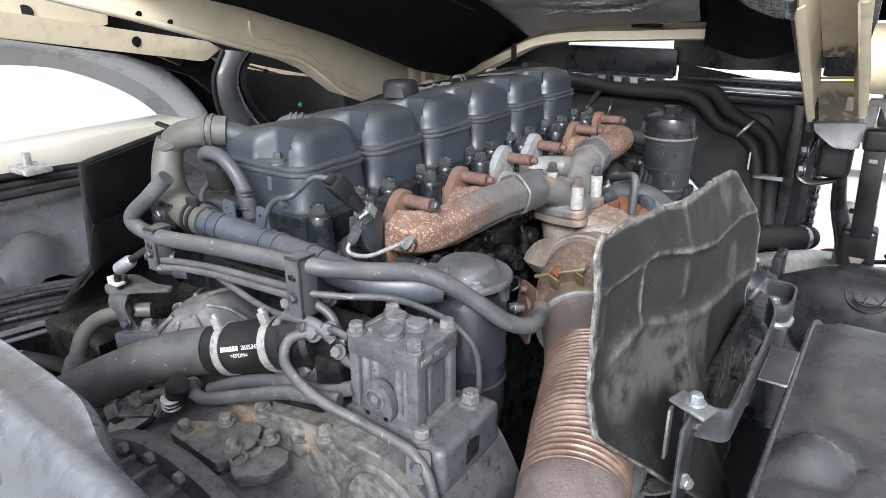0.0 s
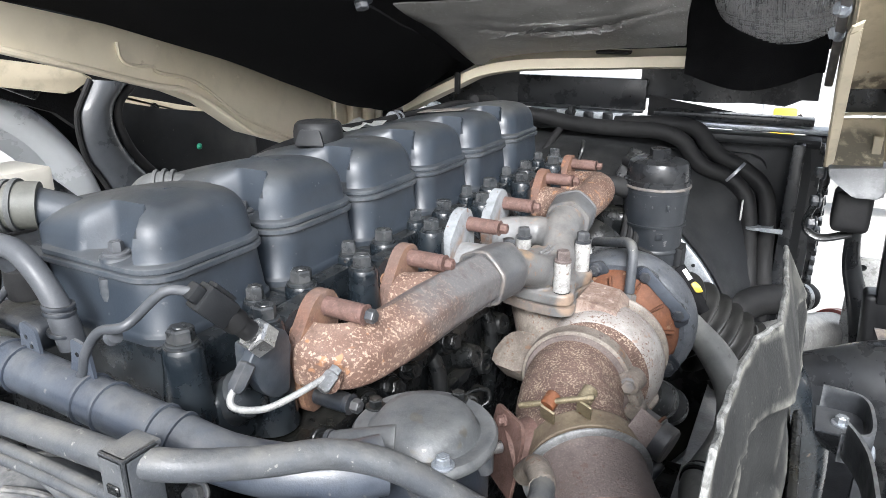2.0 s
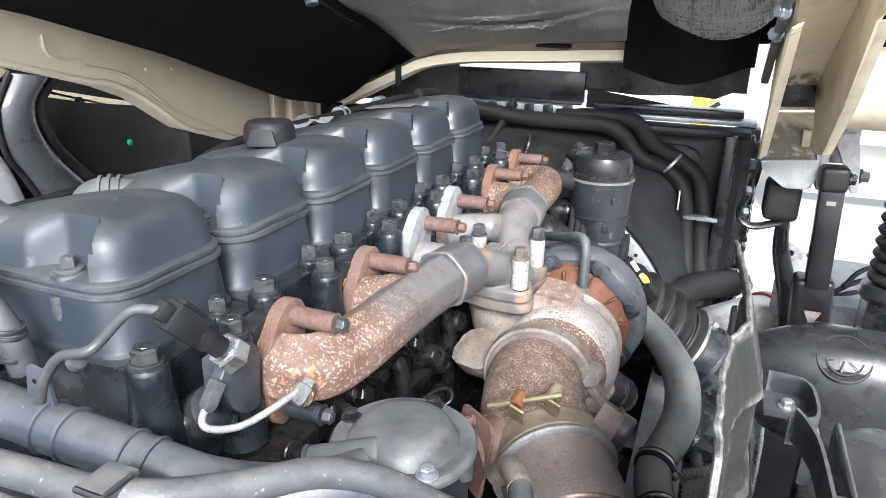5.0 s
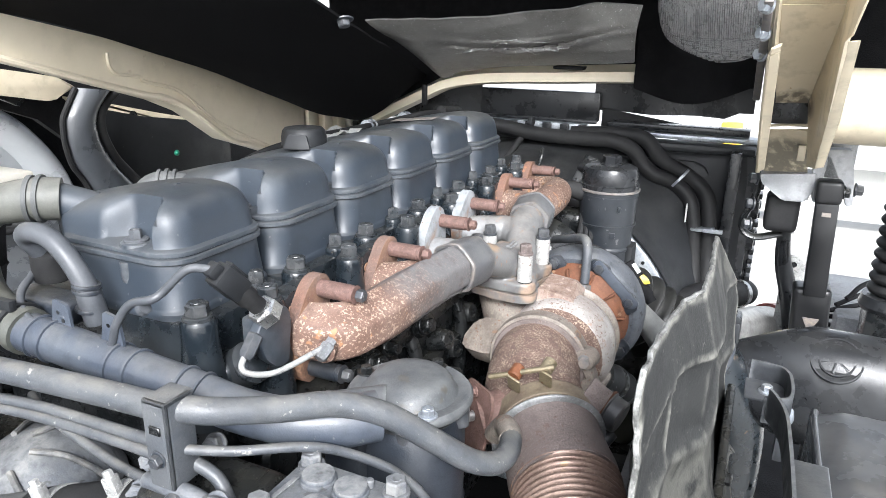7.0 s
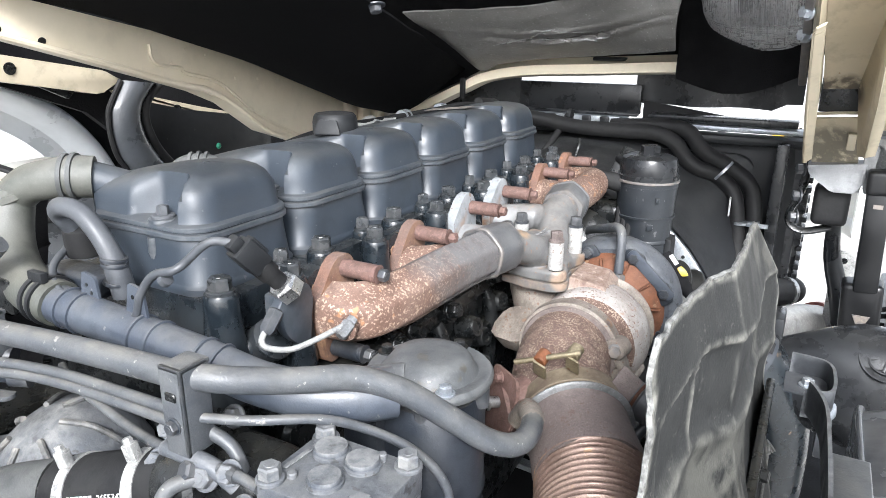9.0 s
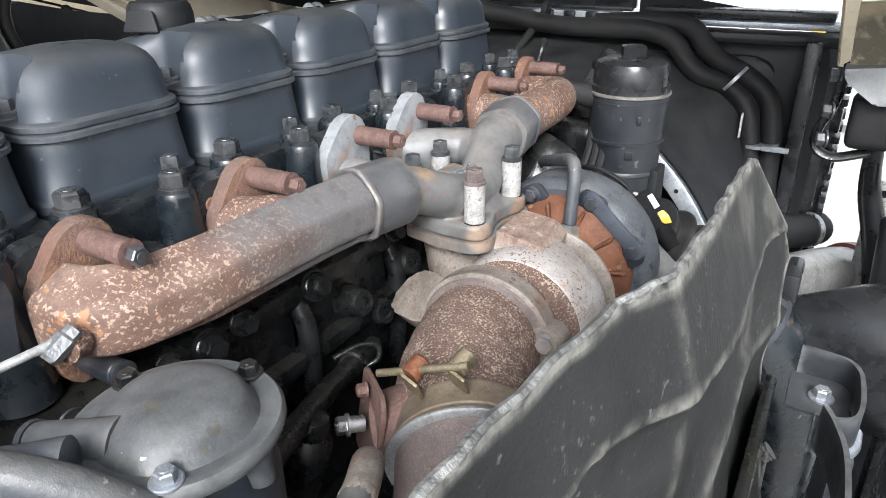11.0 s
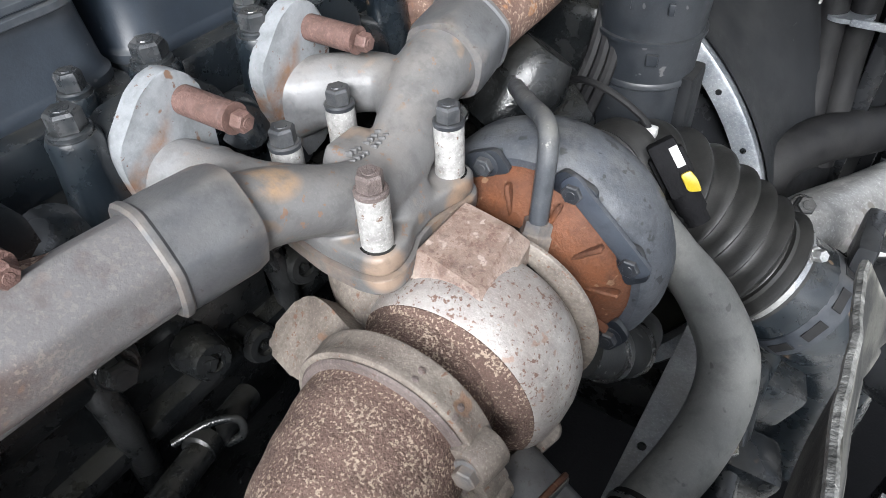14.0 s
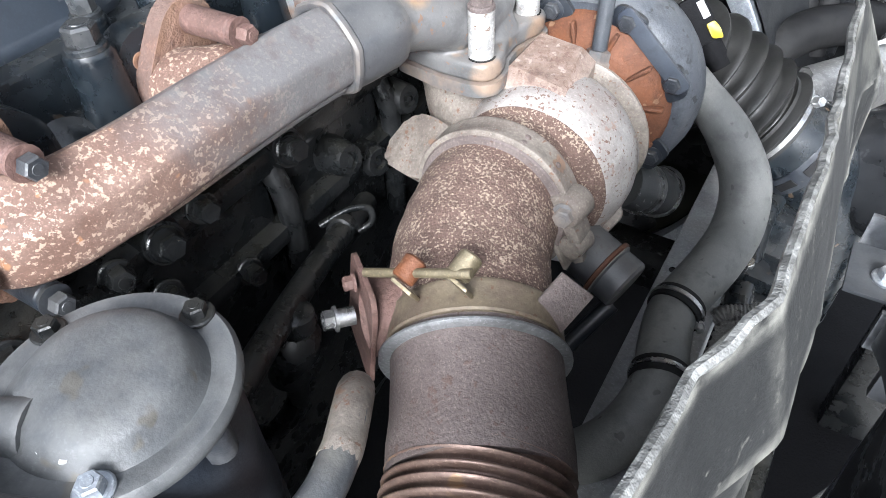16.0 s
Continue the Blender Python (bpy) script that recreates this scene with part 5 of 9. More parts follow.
# panels and port on its rear face
for xr, r in ((0.184, 0.0065), (0.1985, 0.0055), (0.233, 0.006), (0.2445, 0.005)):
    bm = B()
    lathe(bm, [(r, 0), (r, 0.08)], (xr, Y0 + 0.011, 1.218), seg=16)
    part("rib", bm, PUMPGREY, body)
bm = B()
block(bm, (X0 + 0.012, Y0 + 0.004, 1.21), (X1 - 0.012, Y0 + 0.014, 1.2285), 0.004)
part("lower_band", bm, PUMPGREY, body)
bm = B()
slab(bm, round_outline([(0.188, 1.222), (0.234, 1.222), (0.236, 1.255), (0.22, 1.275), (0.204, 1.275), (0.19, 1.255)], 0.014, 5), 0.012, Matrix(((1, 0, 0, 0), (0, 0, -1, Y0 + 0.004), (0, 1, 0, 0), (0, 0, 0, 1))), 0.002)
pad = part("port_pad", bm, PUMPGREY, body)
bm = B()
lathe(bm, [(0.0145, 0), (0.0145, 0.004), (0.0118, 0.0045), (0.0112, 0.001), (0.0062, 0.001), (0.0062, 0.003), (0.0035, 0.0034), (0, 0.0024)], (0.212, Y0 - 0.008, 1.252), (0, -1, 0), 28)
part("plug", bm, PUMPGREY, pad)
for x in (0.198, 0.226):
    bm = B()
    lathe(bm, [(0.0035, 0), (0.0035, 0.0006), (0, 0.0006)], (x, Y0 - 0.0082, 1.228), (0, -1, 0), 10)
    part("hole", bm, BLACKCAST, pad)
bm = B()
block(bm, (X1 - 0.012, Y0 + 0.022, 1.228), (X1 - 0.006, Y1 - 0.02, 1.289), 0.004, seg=3)
part("side_panel", bm, PUMPGREY, body)
bm = B()
block(bm, (X1 - 0.011, Y0 + 0.03, 1.222), (X1 - 0.004, Y0 + 0.038, 1.296), 0.003)
part("rib", bm, PUMPGREY, body)
bm = B()
lathe(bm, [(0.024, -0.075), (0.022, -0.03), (0.0205, -0.004), (0.019, 0.0)], (0.282, -0.178, 1.2155), seg=24)
part("bolt_column", bm, PUMPGREY, pump)
bm = B()
slab(bm, round_outline([(-0.235, 1.165), (-0.205, 1.17), (-0.202, 1.195), (-0.23, 1.2)], 0.006, 4), 0.0012, Matrix(((0, 0, 1, 0.3095), (1, 0, 0, 0), (0, 1, 0, 0), (0, 0, 0, 1))))
part("side_opening", bm, BLACKCAST, pump, "dark opening in the mounting lug")
bolt(pump, (0.282, -0.178, 1.214), r=0.0125, h=0.018, material=PUMPGREY, washer=1.35)
bolt(pump, (0.272, -0.27, 1.214), r=0.0095, h=0.014, material=PUMPGREY, washer=1.35)

# ---- flywheel housing and gearbox ----
fly = thing("flywheel_housing", "dusty grey cast flywheel housing behind the engine", "flywheel housing", (0.15, -0.25, 0.8))
bm = B()
m = Matrix(((1, 0, 0, 0), (0, 0, 1, -0.305), (0, 1, 0, 0), (0, 0, 0, 1)))
slab(bm, round_outline([(-0.33, 0.72), (0.36, 0.72), (0.345, 1.09), (0.3, 1.17), (0.245, 1.197), (0.12, 1.197), (0.03, 1.18), (-0.1, 1.16), (-0.25, 1.08)], 0.04, 5), 0.165, m, 0.006)
housing = part("housing", bm, DUSTY, fly)
# black block put in for the deep shade between the hoses and the housing
bm = B()
block(bm, (-0.2, -0.28, 1.12), (0.12, -0.15, 1.204), 0.008)
part("oily_top", bm, BLACKCAST, housing, "black block standing in for the shade under the hoses")
bm = B()
sweep(bm, [(0.17, -0.306, 1.07), (0.178, -0.306, 1.13), (0.205, -0.306, 1.165), (0.245, -0.306, 1.17), (0.285, -0.306, 1.14), (0.3, -0.306, 1.08)], 0.006, 8)
part("arch_rib", bm, DUSTY, housing)
bm = B()
sweep(bm, [(0.15, -0.306, 1.19), (0.162, -0.306, 1.15), (0.172, -0.306, 1.12)], 0.005, 8)
part("rib", bm, DUSTY, housing)
bm = B()
lathe(bm, [(0.085, 0), (0.08, 0.04), (0.06, 0.075), (0.03, 0.09), (0, 0.092)], (-0.17, -0.21, 1.17), (-0.1, -0.35, 0.8), 28)
dome = part("starter_dome", bm, PUMPGREY, fly, "domed dusty casting")
for k in range(7):
    bm = B()
    mr = Matrix.Translation((-0.17, -0.21, 1.17)) @ turn_to((-0.1, -0.35, 0.8)) @ Matrix.Rotation(radians(51.4 * k), 4, "Z")
    sweep(bm, [mr @ Vector((0, r, h)) for r, h in ((0.087, 0.005), (0.082, 0.04), (0.062, 0.076), (0.03, 0.092))], 0.0035, 8)
    part("rib", bm, DUSTY, dome)
for p, ax in (((0.0, -0.34, 1.17), (0, -0.1, 1)), ((-0.033, -0.38, 1.171), (0, -0.1, 1)), ((0.047, -0.368, 1.167), (0, -0.1, 1)), ((0.071, -0.328, 1.164), (0, -0.1, 1))):
    bolt(fly, p, ax, 0.0085, 0.013, DUSTY, 1.4)
gear = thing("gearbox", "dusty grey ribbed gearbox casting", "gearbox", (-0.02, -0.6, 0.7))
bm = B()
lathe(bm, [(0.25, -0.3), (0.245, -0.335), (0.243, -0.4), (0.247, -0.405), (0.26, -0.408), (0.262, -0.412), (0.262, -0.428), (0.26, -0.432), (0.235, -0.437), (0.225, -0.5), (0.205, -0.62), (0.19, -0.8), (0.19, -1.0)], (-0.02, 0, 0.914), (0, 1, 0), 56)
bell = part("bell_housing", bm, DUSTY, gear)
for k in range(11):
    a = radians(35 + 11 * k)
    bm = B()
    block(bm, (-0.004, -0.58, 0.2), (0.004, -0.434, 0.244), 0.003, Matrix.Translation((-0.02, 0, 0.914)) @ Matrix.Rotation(radians(90) - a, 4, "Y"))
    part("rib", bm, DUSTY, bell)
for k in range(9):
    a = radians(40 + 13 * k)
    bolt(bell, (-0.02 + 0.256 * math.cos(a), -0.43, 0.914 + 0.249 * math.sin(a)), (0, -1, 0), 0.009, 0.012, DUSTY, 1.3)
bm = B()
slab(bm, round_outline([(-0.048, -0.396), (-0.052, -0.372), (0.038, -0.312), (0.062, -0.345), (0.056, -0.4)], 0.01, 4), 0.014, Matrix.Translation((0, 0, 1.156)) @ pose(0, 0, 0, 0, 4, 0), 0.002)
part("cover_plate", bm, DUSTY, gear, "cast cover plate with rust stains")
bm = B()
slab(bm, round_outline([(0.052, -0.35), (0.09, -0.322), (0.114, -0.336), (0.112, -0.372), (0.078, -0.4), (0.06, -0.385)], 0.014, 4), 0.016, Matrix.Translation((0, 0, 1.148)) @ pose(0, 0, 0, 0, 3, 0), 0.003)
part("boss_plate", bm, DUSTY, gear)
for x, y, r in ((0.06, -0.35, 0.0165), (0.064, -0.374, 0.012)):
    bm = B()
    lathe(bm, [(r * 1.1, 0), (r, 0.012), (r * 0.94, 0.014), (r * 0.66, 0.0142), (r * 0.62, 0.003)], (x, y, 1.151), (0.05, -0.1, 1), 24, caps=False)
    bb_ = part("breather_boss", bm, DUSTY, gear)
    bm = B()
    lathe(bm, [(r * 0.64, 0.005), (r * 0.3, 0.0045)], (x, y, 1.151), (0.05, -0.1, 1), 18)
    part("hole", bm, BLACKCAST, bb_)
bm = B()
sweep(bm, [(-0.1, -0.345, 1.17), (-0.095, -0.345, 1.195), (-0.08, -0.345, 1.205)], [0.014, 0.015, 0.012], 14)
part("sensor", bm, BLACKRUB, gear)
for k in range(3):
    bm = B()
    lathe(bm, [(0.012, -0.002), (0.0145, -0.001), (0.0145, 0.001), (0.012, 0.002)], (-0.1, -0.352, 1.168 + 0.006 * k), (0.2, -0.2, 1), 18)
    part("coil", bm, STEEL, gear, "bright spring coil")

for p, r in (((0.027, -0.296, 1.176), 0.0125), ((0.1, -0.297, 1.166), 0.0115), ((0.146, -0.3, 1.186), 0.0105)):
    bm = B()
    lathe(bm, [(r * 2.0, -0.03), (r * 1.7, -0.004), (r * 1.5, 0)], p, (0.1, -0.35, 0.9), 22)
    boss_ = part("boss", bm, DUSTY, gear)
    bolt(boss_, p, (0.1, -0.35, 0.9), r, r * 1.2, DUSTY, 1.35)
for pts in ([(-0.2, -0.33, 1.165), (-0.15, -0.345, 1.155), (-0.12, -0.372, 1.15), (-0.14, -0.4, 1.13)],):
    bm = B()
    sweep(bm, pts, 0.0045, 8)
    part("cable", bm, BLACKRUB, gear)

# ---- big coolant hose with white clamps ----
big = thing("coolant_hose", "thick grey coolant hose with black sleeve and white clamps", "hose", (-0.05, -0.28, 1.24))
hp = [(-0.275, -0.46, 1.145), (-0.24, -0.4, 1.168), (-0.19, -0.345, 1.195), (-0.135, -0.308, 1.216), (-0.083, -0.286, 1.229)]
bm = B()
sweep(bm, hp, 0.0345, 24)
part("hose", bm, RUBBER, big)
s0, s1 = Vector((-0.07, -0.286, 1.2335)), Vector((0.056, -0.256, 1.2705))
sd = (s1 - s0).normalized()
bm = B()
sweep(bm, [s0, s0.lerp(s1, 0.5), s1], 0.0365, 28)
sleeve = part("sleeve", bm, BLACKRUB, big, "black rubber sleeve with white print")
for f in (0.19, 0.79):
    c = s0.lerp(s1, f)
    bm = B()
    band(bm, c, sd, 0.0365, 0.0125, 0.0012)
    cl = part("hose_clamp", bm, WHITECL, big, "white painted hose clamp")
    out = (Vector((0.35, -0.62, 0.68)) - sd * Vector((0.35, -0.62, 0.68)).dot(sd)).normalized()
    up = (Vector((0, 0, 1)) - sd * sd.z).normalized()
    q = c + up * 0.036 + out * 0.014
    bm = B()
    block(bm, (-0.005, -0.006, -0.01), (0.005, 0.006, 0.007), 0.002, Matrix.Translation(q) @ turn_to(up))
    part("screw_housing", bm, WHITECL, cl)
    bolt(cl, q + up * 0.005, up, 0.0045, 0.007, WHITECL, 1.2)


def print_on(text, size, at, right, out, parent, material):
    """Raised lettering on a surface, as a mesh."""
    cu = bpy.data.curves.new("lettering", "FONT")
    cu.body, cu.size, cu.extrude, cu.align_x, cu.align_y = text, size, 0.0003, "CENTER", "CENTER"
    tmp = bpy.data.objects.new("lettering", cu)
    scene.collection.objects.link(tmp)
    me = bpy.data.meshes.new_from_object(tmp.evaluated_get(bpy.context.evaluated_depsgraph_get()))
    bpy.data.objects.remove(tmp)
    x = Vector(right).normalized()
    z = Vector(out).normalized()
    z = (z - x * z.dot(x)).normalized()
    y = z.cross(x)
    m = Matrix.Translation(at) @ Matrix((x, y, z)).transposed().to_4x4()
    me.transform(m)
    me.materials.append(material)
    return part("lettering", me, material, parent)


c = s0.lerp(s1, 0.49)
out = Vector((0.42, -0.75, 0.42))
out = (out - sd * out.dot(sd)).normalized()
bm = B()
for k in range(6):
    q = c - sd * 0.026 + sd * (0.0052 * k) + out * 0.0372
    block(bm, (-0.0019, -0.0033, 0), (0.0019, 0.0033, 0.0005), 0, Matrix.Translation(q) @ Matrix((sd, out.cross(sd), out)).transposed().to_4x4())
part("maker_mark", bm, TEXTW, sleeve, "white maker's mark")
print_on("2655347", 0.0085, c + sd * 0.022 + out * 0.0372, sd, out, sleeve, TEXTW)
out2 = (out - Vector((0, 0, 0.28))).normalized()
out2 = (out2 - sd * out2.dot(sd)).normalized()
print_on(">EPDM<", 0.008, c + sd * 0.002 + out2 * 0.0372, sd, out2, sleeve, TEXTW)
# housing that the hose leads to
th = thing("thermostat_housing", "grey cast coolant housing with bolts and unions", "housing", (0.08, -0.25, 1.26))
bm = B()
lathe(bm, [(0.036, -0.02), (0.04, -0.016), (0.042, 0.0), (0.042, 0.02), (0.036, 0.026)], s1 + sd * 0.016, sd, 26)
block(bm, (0.05, -0.262, 1.215), (0.15, -0.19, 1.305), 0.014, seg=3)
part("casting", bm, BLACKCAST, th)
bm = B()
lathe(bm, [(0.015, 0), (0.0165, 0.003), (0.0165, 0.03), (0.011, 0.031), (0.011, 0.02), (0, 0.02)], (0.045, -0.25, 1.243), (0.1, -0.9, -0.1), 22)
part("port", bm, PUMPGREY, th)
bm = B()
lathe(bm, [(0.014, 0), (0.014, 0.014), (0.0125, 0.016), (0.0125, 0.02), (0.01, 0.021), (0.01, 0.03)], (0.076, -0.258, 1.286), (-0.25, -0.9, 0.25), 6)
part("union_nut", bm, PUMPGREY, th, sharp=25)
bm = B()
slab(bm, round_outline([(-0.016, -0.026), (0.016, -0.026), (0.018, 0.004), (0.01, 0.02), (-0.01, 0.02), (-0.018, 0.004)], 0.008, 4), 0.009, Matrix.Translation((0.094, -0.264, 1.25)) @ pose(0, 0, 0, 90, 0, 0), 0.0015)
ear = part("mounting_ear", bm, PUMPGREY, th)
bolt(ear, (0.094, -0.273, 1.253), (0.0, -1, 0.1), 0.0095, 0.012, PUMPGREY, 1.3)
bm = B()
block(bm, (0.108, -0.275, 1.222), (0.15, -0.25, 1.275), 0.004)
part("side_cover", bm, BLACKCAST, th)
bm = B()
sweep(bm, [(0.05, -0.262, 1.31), (0.08, -0.268, 1.318), (0.11, -0.266, 1.314), (0.128, -0.258, 1.296)], 0.008, 10)
part("cast_rib", bm, PUMPGREY, th)
for p, r in (((0.043, -0.264, 1.294), 0.0105), ((0.105, -0.268, 1.304), 0.0095), ((0.128, -0.262, 1.312), 0.0085), ((0.07, -0.2, 1.315), 0.0085), ((0.045, -0.25, 1.322), 0.0085), ((0.142, -0.264, 1.286), 0.0075)):
    bolt(th, p, (0.15, -0.85, 0.45), r, 0.012, PUMPGREY, 1.35)

# ---- pipes across the engine's rear ----
pa = thing("long_grey_pipe", "long bent grey steel pipe held by two brackets", "pipe", (0.09, -0.25, 1.38))
bm = B()
sweep(bm, [(-0.2, -0.24, 1.455), (-0.235, -0.255, 1.42), (-0.268, -0.262, 1.392), (-0.258, -0.264, 1.376), (-0.2, -0.265, 1.371), (-0.1, -0.265, 1.379), (0.0, -0.264, 1.386), (0.076, -0.262, 1.389)], 0.0118, 16)
part("pipe", bm, STEELPIPE, pa)
bm = B()
sweep(bm, [(0.088, -0.258, 1.389), (0.115, -0.24, 1.384), (0.15, -0.2, 1.374), (0.18, -0.163, 1.367), (0.215, -0.135, 1.35), (0.25, -0.108, 1.318), (0.28, -0.085, 1.29), (0.298, -0.062, 1.278), (0.302, -0.035, 1.276), (0.292, 0.0, 1.272), (0.275, 0.03, 1.262), (0.258, 0.05, 1.235)], 0.0118, 16)
part("pipe", bm, STEELPIPE, pa)
bm = B()
sweep(bm, [(0.296, -0.012, 1.2735), (0.292, 0.0, 1.272), (0.275, 0.03, 1.262), (0.258, 0.05, 1.235), (0.256, 0.052, 1.23)], [0.0121, 0.0124, 0.0124, 0.0126, 0.0126], 16)
part("rusty_end", bm, CLAMPIRON, pa, "pale rust-stained pipe end")
for x, z0, z1 in ((-0.213, 1.318, 1.384), (0.083, 1.322, 1.403)):
    bm = B()
    block(bm, (x - 0.013, -0.276, z0), (x + 0.013, -0.271, z1), 0.002)
    block(bm, (x + 0.0085, -0.276, z0), (x + 0.013, -0.246, z1), 0.002)
    block(bm, (x - 0.013, -0.276, z1 - 0.005), (x + 0.013, -0.244, z1), 0.002)
    br = part("bracket", bm, STEELPIPE, pa)
    bolt(br, (x, -0.276, z0 + 0.028), (0, -1, 0), 0.006, 0.007, CAST, 1.3)
    bm = B()
    block(bm, (x - 0.006, -0.278, z1 - 0.03), (x + 0.006, -0.2755, z1 - 0.022), 0.001, seg=1)
    part("slot", bm, BLACKCAST, br)
bm = B()
block(bm, (-0.265, -0.235, 1.37), (-0.205, -0.228, 1.41), 0.006)
pl = part("mount_plate", bm, BLACKCAST, pa)
bolt(pl, (-0.235, -0.235, 1.392), (0, -1, 0), 0.008, 0.009, CAST, 1.4)
tp = thing("thin_line_pair", "pair of thin grey steel lines between the brackets", "pipe", (-0.05, -0.26, 1.34))
for pts in ([(-0.2, -0.268, 1.335), (-0.15, -0.264, 1.341), (-0.083, -0.26, 1.346), (-0.019, -0.26, 1.349), (0.072, -0.266, 1.357)], [(-0.2, -0.272, 1.325), (-0.14, -0.266, 1.333), (-0.066, -0.263, 1.338), (0.026, -0.264, 1.342), (0.075, -0.269, 1.347)]):
    bm = B()
    sweep(bm, pts, 0.0052, 10)
    part("line", bm, STEELPIPE, tp)
pb = thing("pump_feed_lines", "bent grey steel lines leading to the hydraulic pump", "pipe", (0.1, -0.26, 1.31))
for pts, r in (([(-0.16, -0.22, 1.318), (-0.12, -0.235, 1.316), (-0.07, -0.242, 1.309), (-0.019, -0.247, 1.301), (0.03, -0.256, 1.304), (0.085, -0.262, 1.309), (0.135, -0.267, 1.317), (0.166, -0.27, 1.316)], 0.0048),
               ([(0.09, -0.26, 1.352), (0.13, -0.238, 1.349), (0.17, -0.2, 1.342), (0.195, -0.17, 1.325), (0.23, -0.145, 1.3), (0.258, -0.135, 1.27), (0.265, -0.13, 1.225), (0.262, -0.13, 1.16)], 0.0045),
               ([(0.086, -0.251, 1.337), (0.11, -0.243, 1.32), (0.128, -0.248, 1.3), (0.14, -0.256, 1.283), (0.152, -0.263, 1.276), (0.168, -0.265, 1.276)], 0.0062),
               ([(-0.1, -0.318, 1.186), (-0.085, -0.325, 1.178), (-0.06, -0.325, 1.177), (-0.005, -0.314, 1.195), (0.072, -0.301, 1.222), (0.125, -0.297, 1.233), (0.16, -0.288, 1.235)], 0.0098),
               ([(-0.075, -0.306, 1.176), (-0.024, -0.288, 1.198), (0.061, -0.281, 1.224), (0.12, -0.278, 1.228), (0.168, -0.268, 1.245)], 0.0098),
               ([(0.101, -0.275, 1.306), (0.088, -0.29, 1.302), (0.084, -0.3, 1.29), (0.095, -0.311, 1.276), (0.128, -0.32, 1.264), (0.16, -0.318, 1.25), (0.2, -0.305, 1.232), (0.25, -0.3, 1.222), (0.285, -0.3, 1.212), (0.31, -0.305, 1.18), (0.318, -0.31, 1.12)], 0.0068)):
    bm = B()
    sweep(bm, pts, r, 12)
    part("line", bm, STEELPIPE, pb)
bm = B()
lathe(bm, [(0.0105, 0), (0.0105, 0.018), (0.007, 0.02)], (0.098, -0.266, 1.303), (-0.3, -0.7, 0.5), 6)
lathe(bm, [(0.0065, 0), (0.0065, 0.012)], (0.128, -0.266, 1.316), (1, -0.1, 0.0), 12)
part("union_nut", bm, CAST, pb, sharp=25)
bm = B()
slab(bm, round_outline([(-0.014, -0.02), (0.014, -0.02), (0.014, 0.02), (-0.014, 0.02)], 0.008, 3), 0.003, Matrix.Translation((0.288, -0.3, 1.2)) @ pose(0, 0, 0, 70, 0, 35))
clip = part("clip", bm, CAST, pb)
bolt(clip, (0.289, -0.303, 1.203), (0.5, -0.8, 0.3), 0.007, 0.01, CAST)
# fittings on the left
lf = thing("hydraulic_unions", "dusty hydraulic unions and hose ends beside the gearbox", "hose union", (-0.2, -0.38, 1.15))
bm = B()
sweep(bm, [(-0.24, -0.44, 1.115), (-0.2, -0.395, 1.14), (-0.155, -0.352, 1.16), (-0.11, -0.318, 1.175), (-0.098, -0.316, 1.186)], 0.0095, 14)
part("hose_end", bm, DUSTY, lf)
for p, r, l in (((-0.222, -0.416, 1.127), 0.02, 0.026), ((-0.197, -0.392, 1.14), 0.0185, 0.018), ((-0.172, -0.368, 1.152), 0.0165, 0.016)):
    bm = B()
    lathe(bm, [(r * 0.9, 0), (r, 0.002), (r, l - 0.002), (r * 0.9, l)], p, (0.6, 0.62, 0.3), 6)
    part("union_nut", bm, DUSTY, lf, sharp=25)
bm = B()
block(bm, (-0.03, -0.012, -0.003), (0.035, 0.012, 0.003), 0.003, Matrix.Translation((-0.145, -0.372, 1.152)) @ pose(0, 0, 0, 10, 0, 35))
lug = part("lug", bm, DUSTY, lf)
bolt(lug, (-0.15, -0.375, 1.155), r=0.008, h=0.012, material=DUSTY)
bm = B()
lathe(bm, [(0.013, -0.003), (0.013, 0.003), (0.006, 0.003), (0.006, -0.003)], (-0.124, -0.362, 1.159), (-0.3, -0.75, 0.5), 20)
part("eye", bm, DUSTY, lf)
hh = thing("left_hose", "grey rubber hose with crimped end on the engine's far side", "hose", (-0.33, -0.33, 1.19))
bm = B()
sweep(bm, [(-0.31, -0.385, 1.15), (-0.325, -0.36, 1.178), (-0.342, -0.335, 1.2), (-0.345, -0.305, 1.213), (-0.33, -0.27, 1.216), (-0.3, -0.24, 1.215)], 0.0125, 16)
part("hose", bm, OLIVE, hh)
bm = B()
lathe(bm, [(0.0145, 0), (0.016, 0.004), (0.016, 0.026), (0.0145, 0.03)], (-0.313, -0.38, 1.155), (-0.35, 0.62, 0.7), 18)
part("crimp", bm, DUSTY, hh)
lb = thing("left_lift_bracket", "cast bracket with bolts at the engine's rear corner", "bracket", (-0.31, -0.25, 1.2))
bm = B()
slab(bm, round_outline([(-0.375, -0.245), (-0.35, -0.225), (-0.285, -0.232), (-0.255, -0.22), (-0.25, -0.235), (-0.29, -0.262), (-0.322, -0.294), (-0.35, -0.285)], 0.008, 3), 0.006, Matrix.Translation((0, 0, 1.256)), 0.0015)
pt = part("plate", bm, STEELPIPE, lb)
bolt(pt, (-0.335, -0.262, 1.262), r=0.0105, h=0.014, material=CAST, washer=1.3)
bm = B()
g = []
for p in smooth_path([(-0.318, -0.285, 1.256), (-0.326, -0.289, 1.235), (-0.324, -0.285, 1.21), (-0.312, -0.278, 1.185)], 4):
    g.append([p + Vector((-0.02, 0.004, 0)), p, p + Vector((0.02, 0.008, 0))])
sheet(bm, g, 0.005)
pt = part("leg", bm, STEELPIPE, lb)
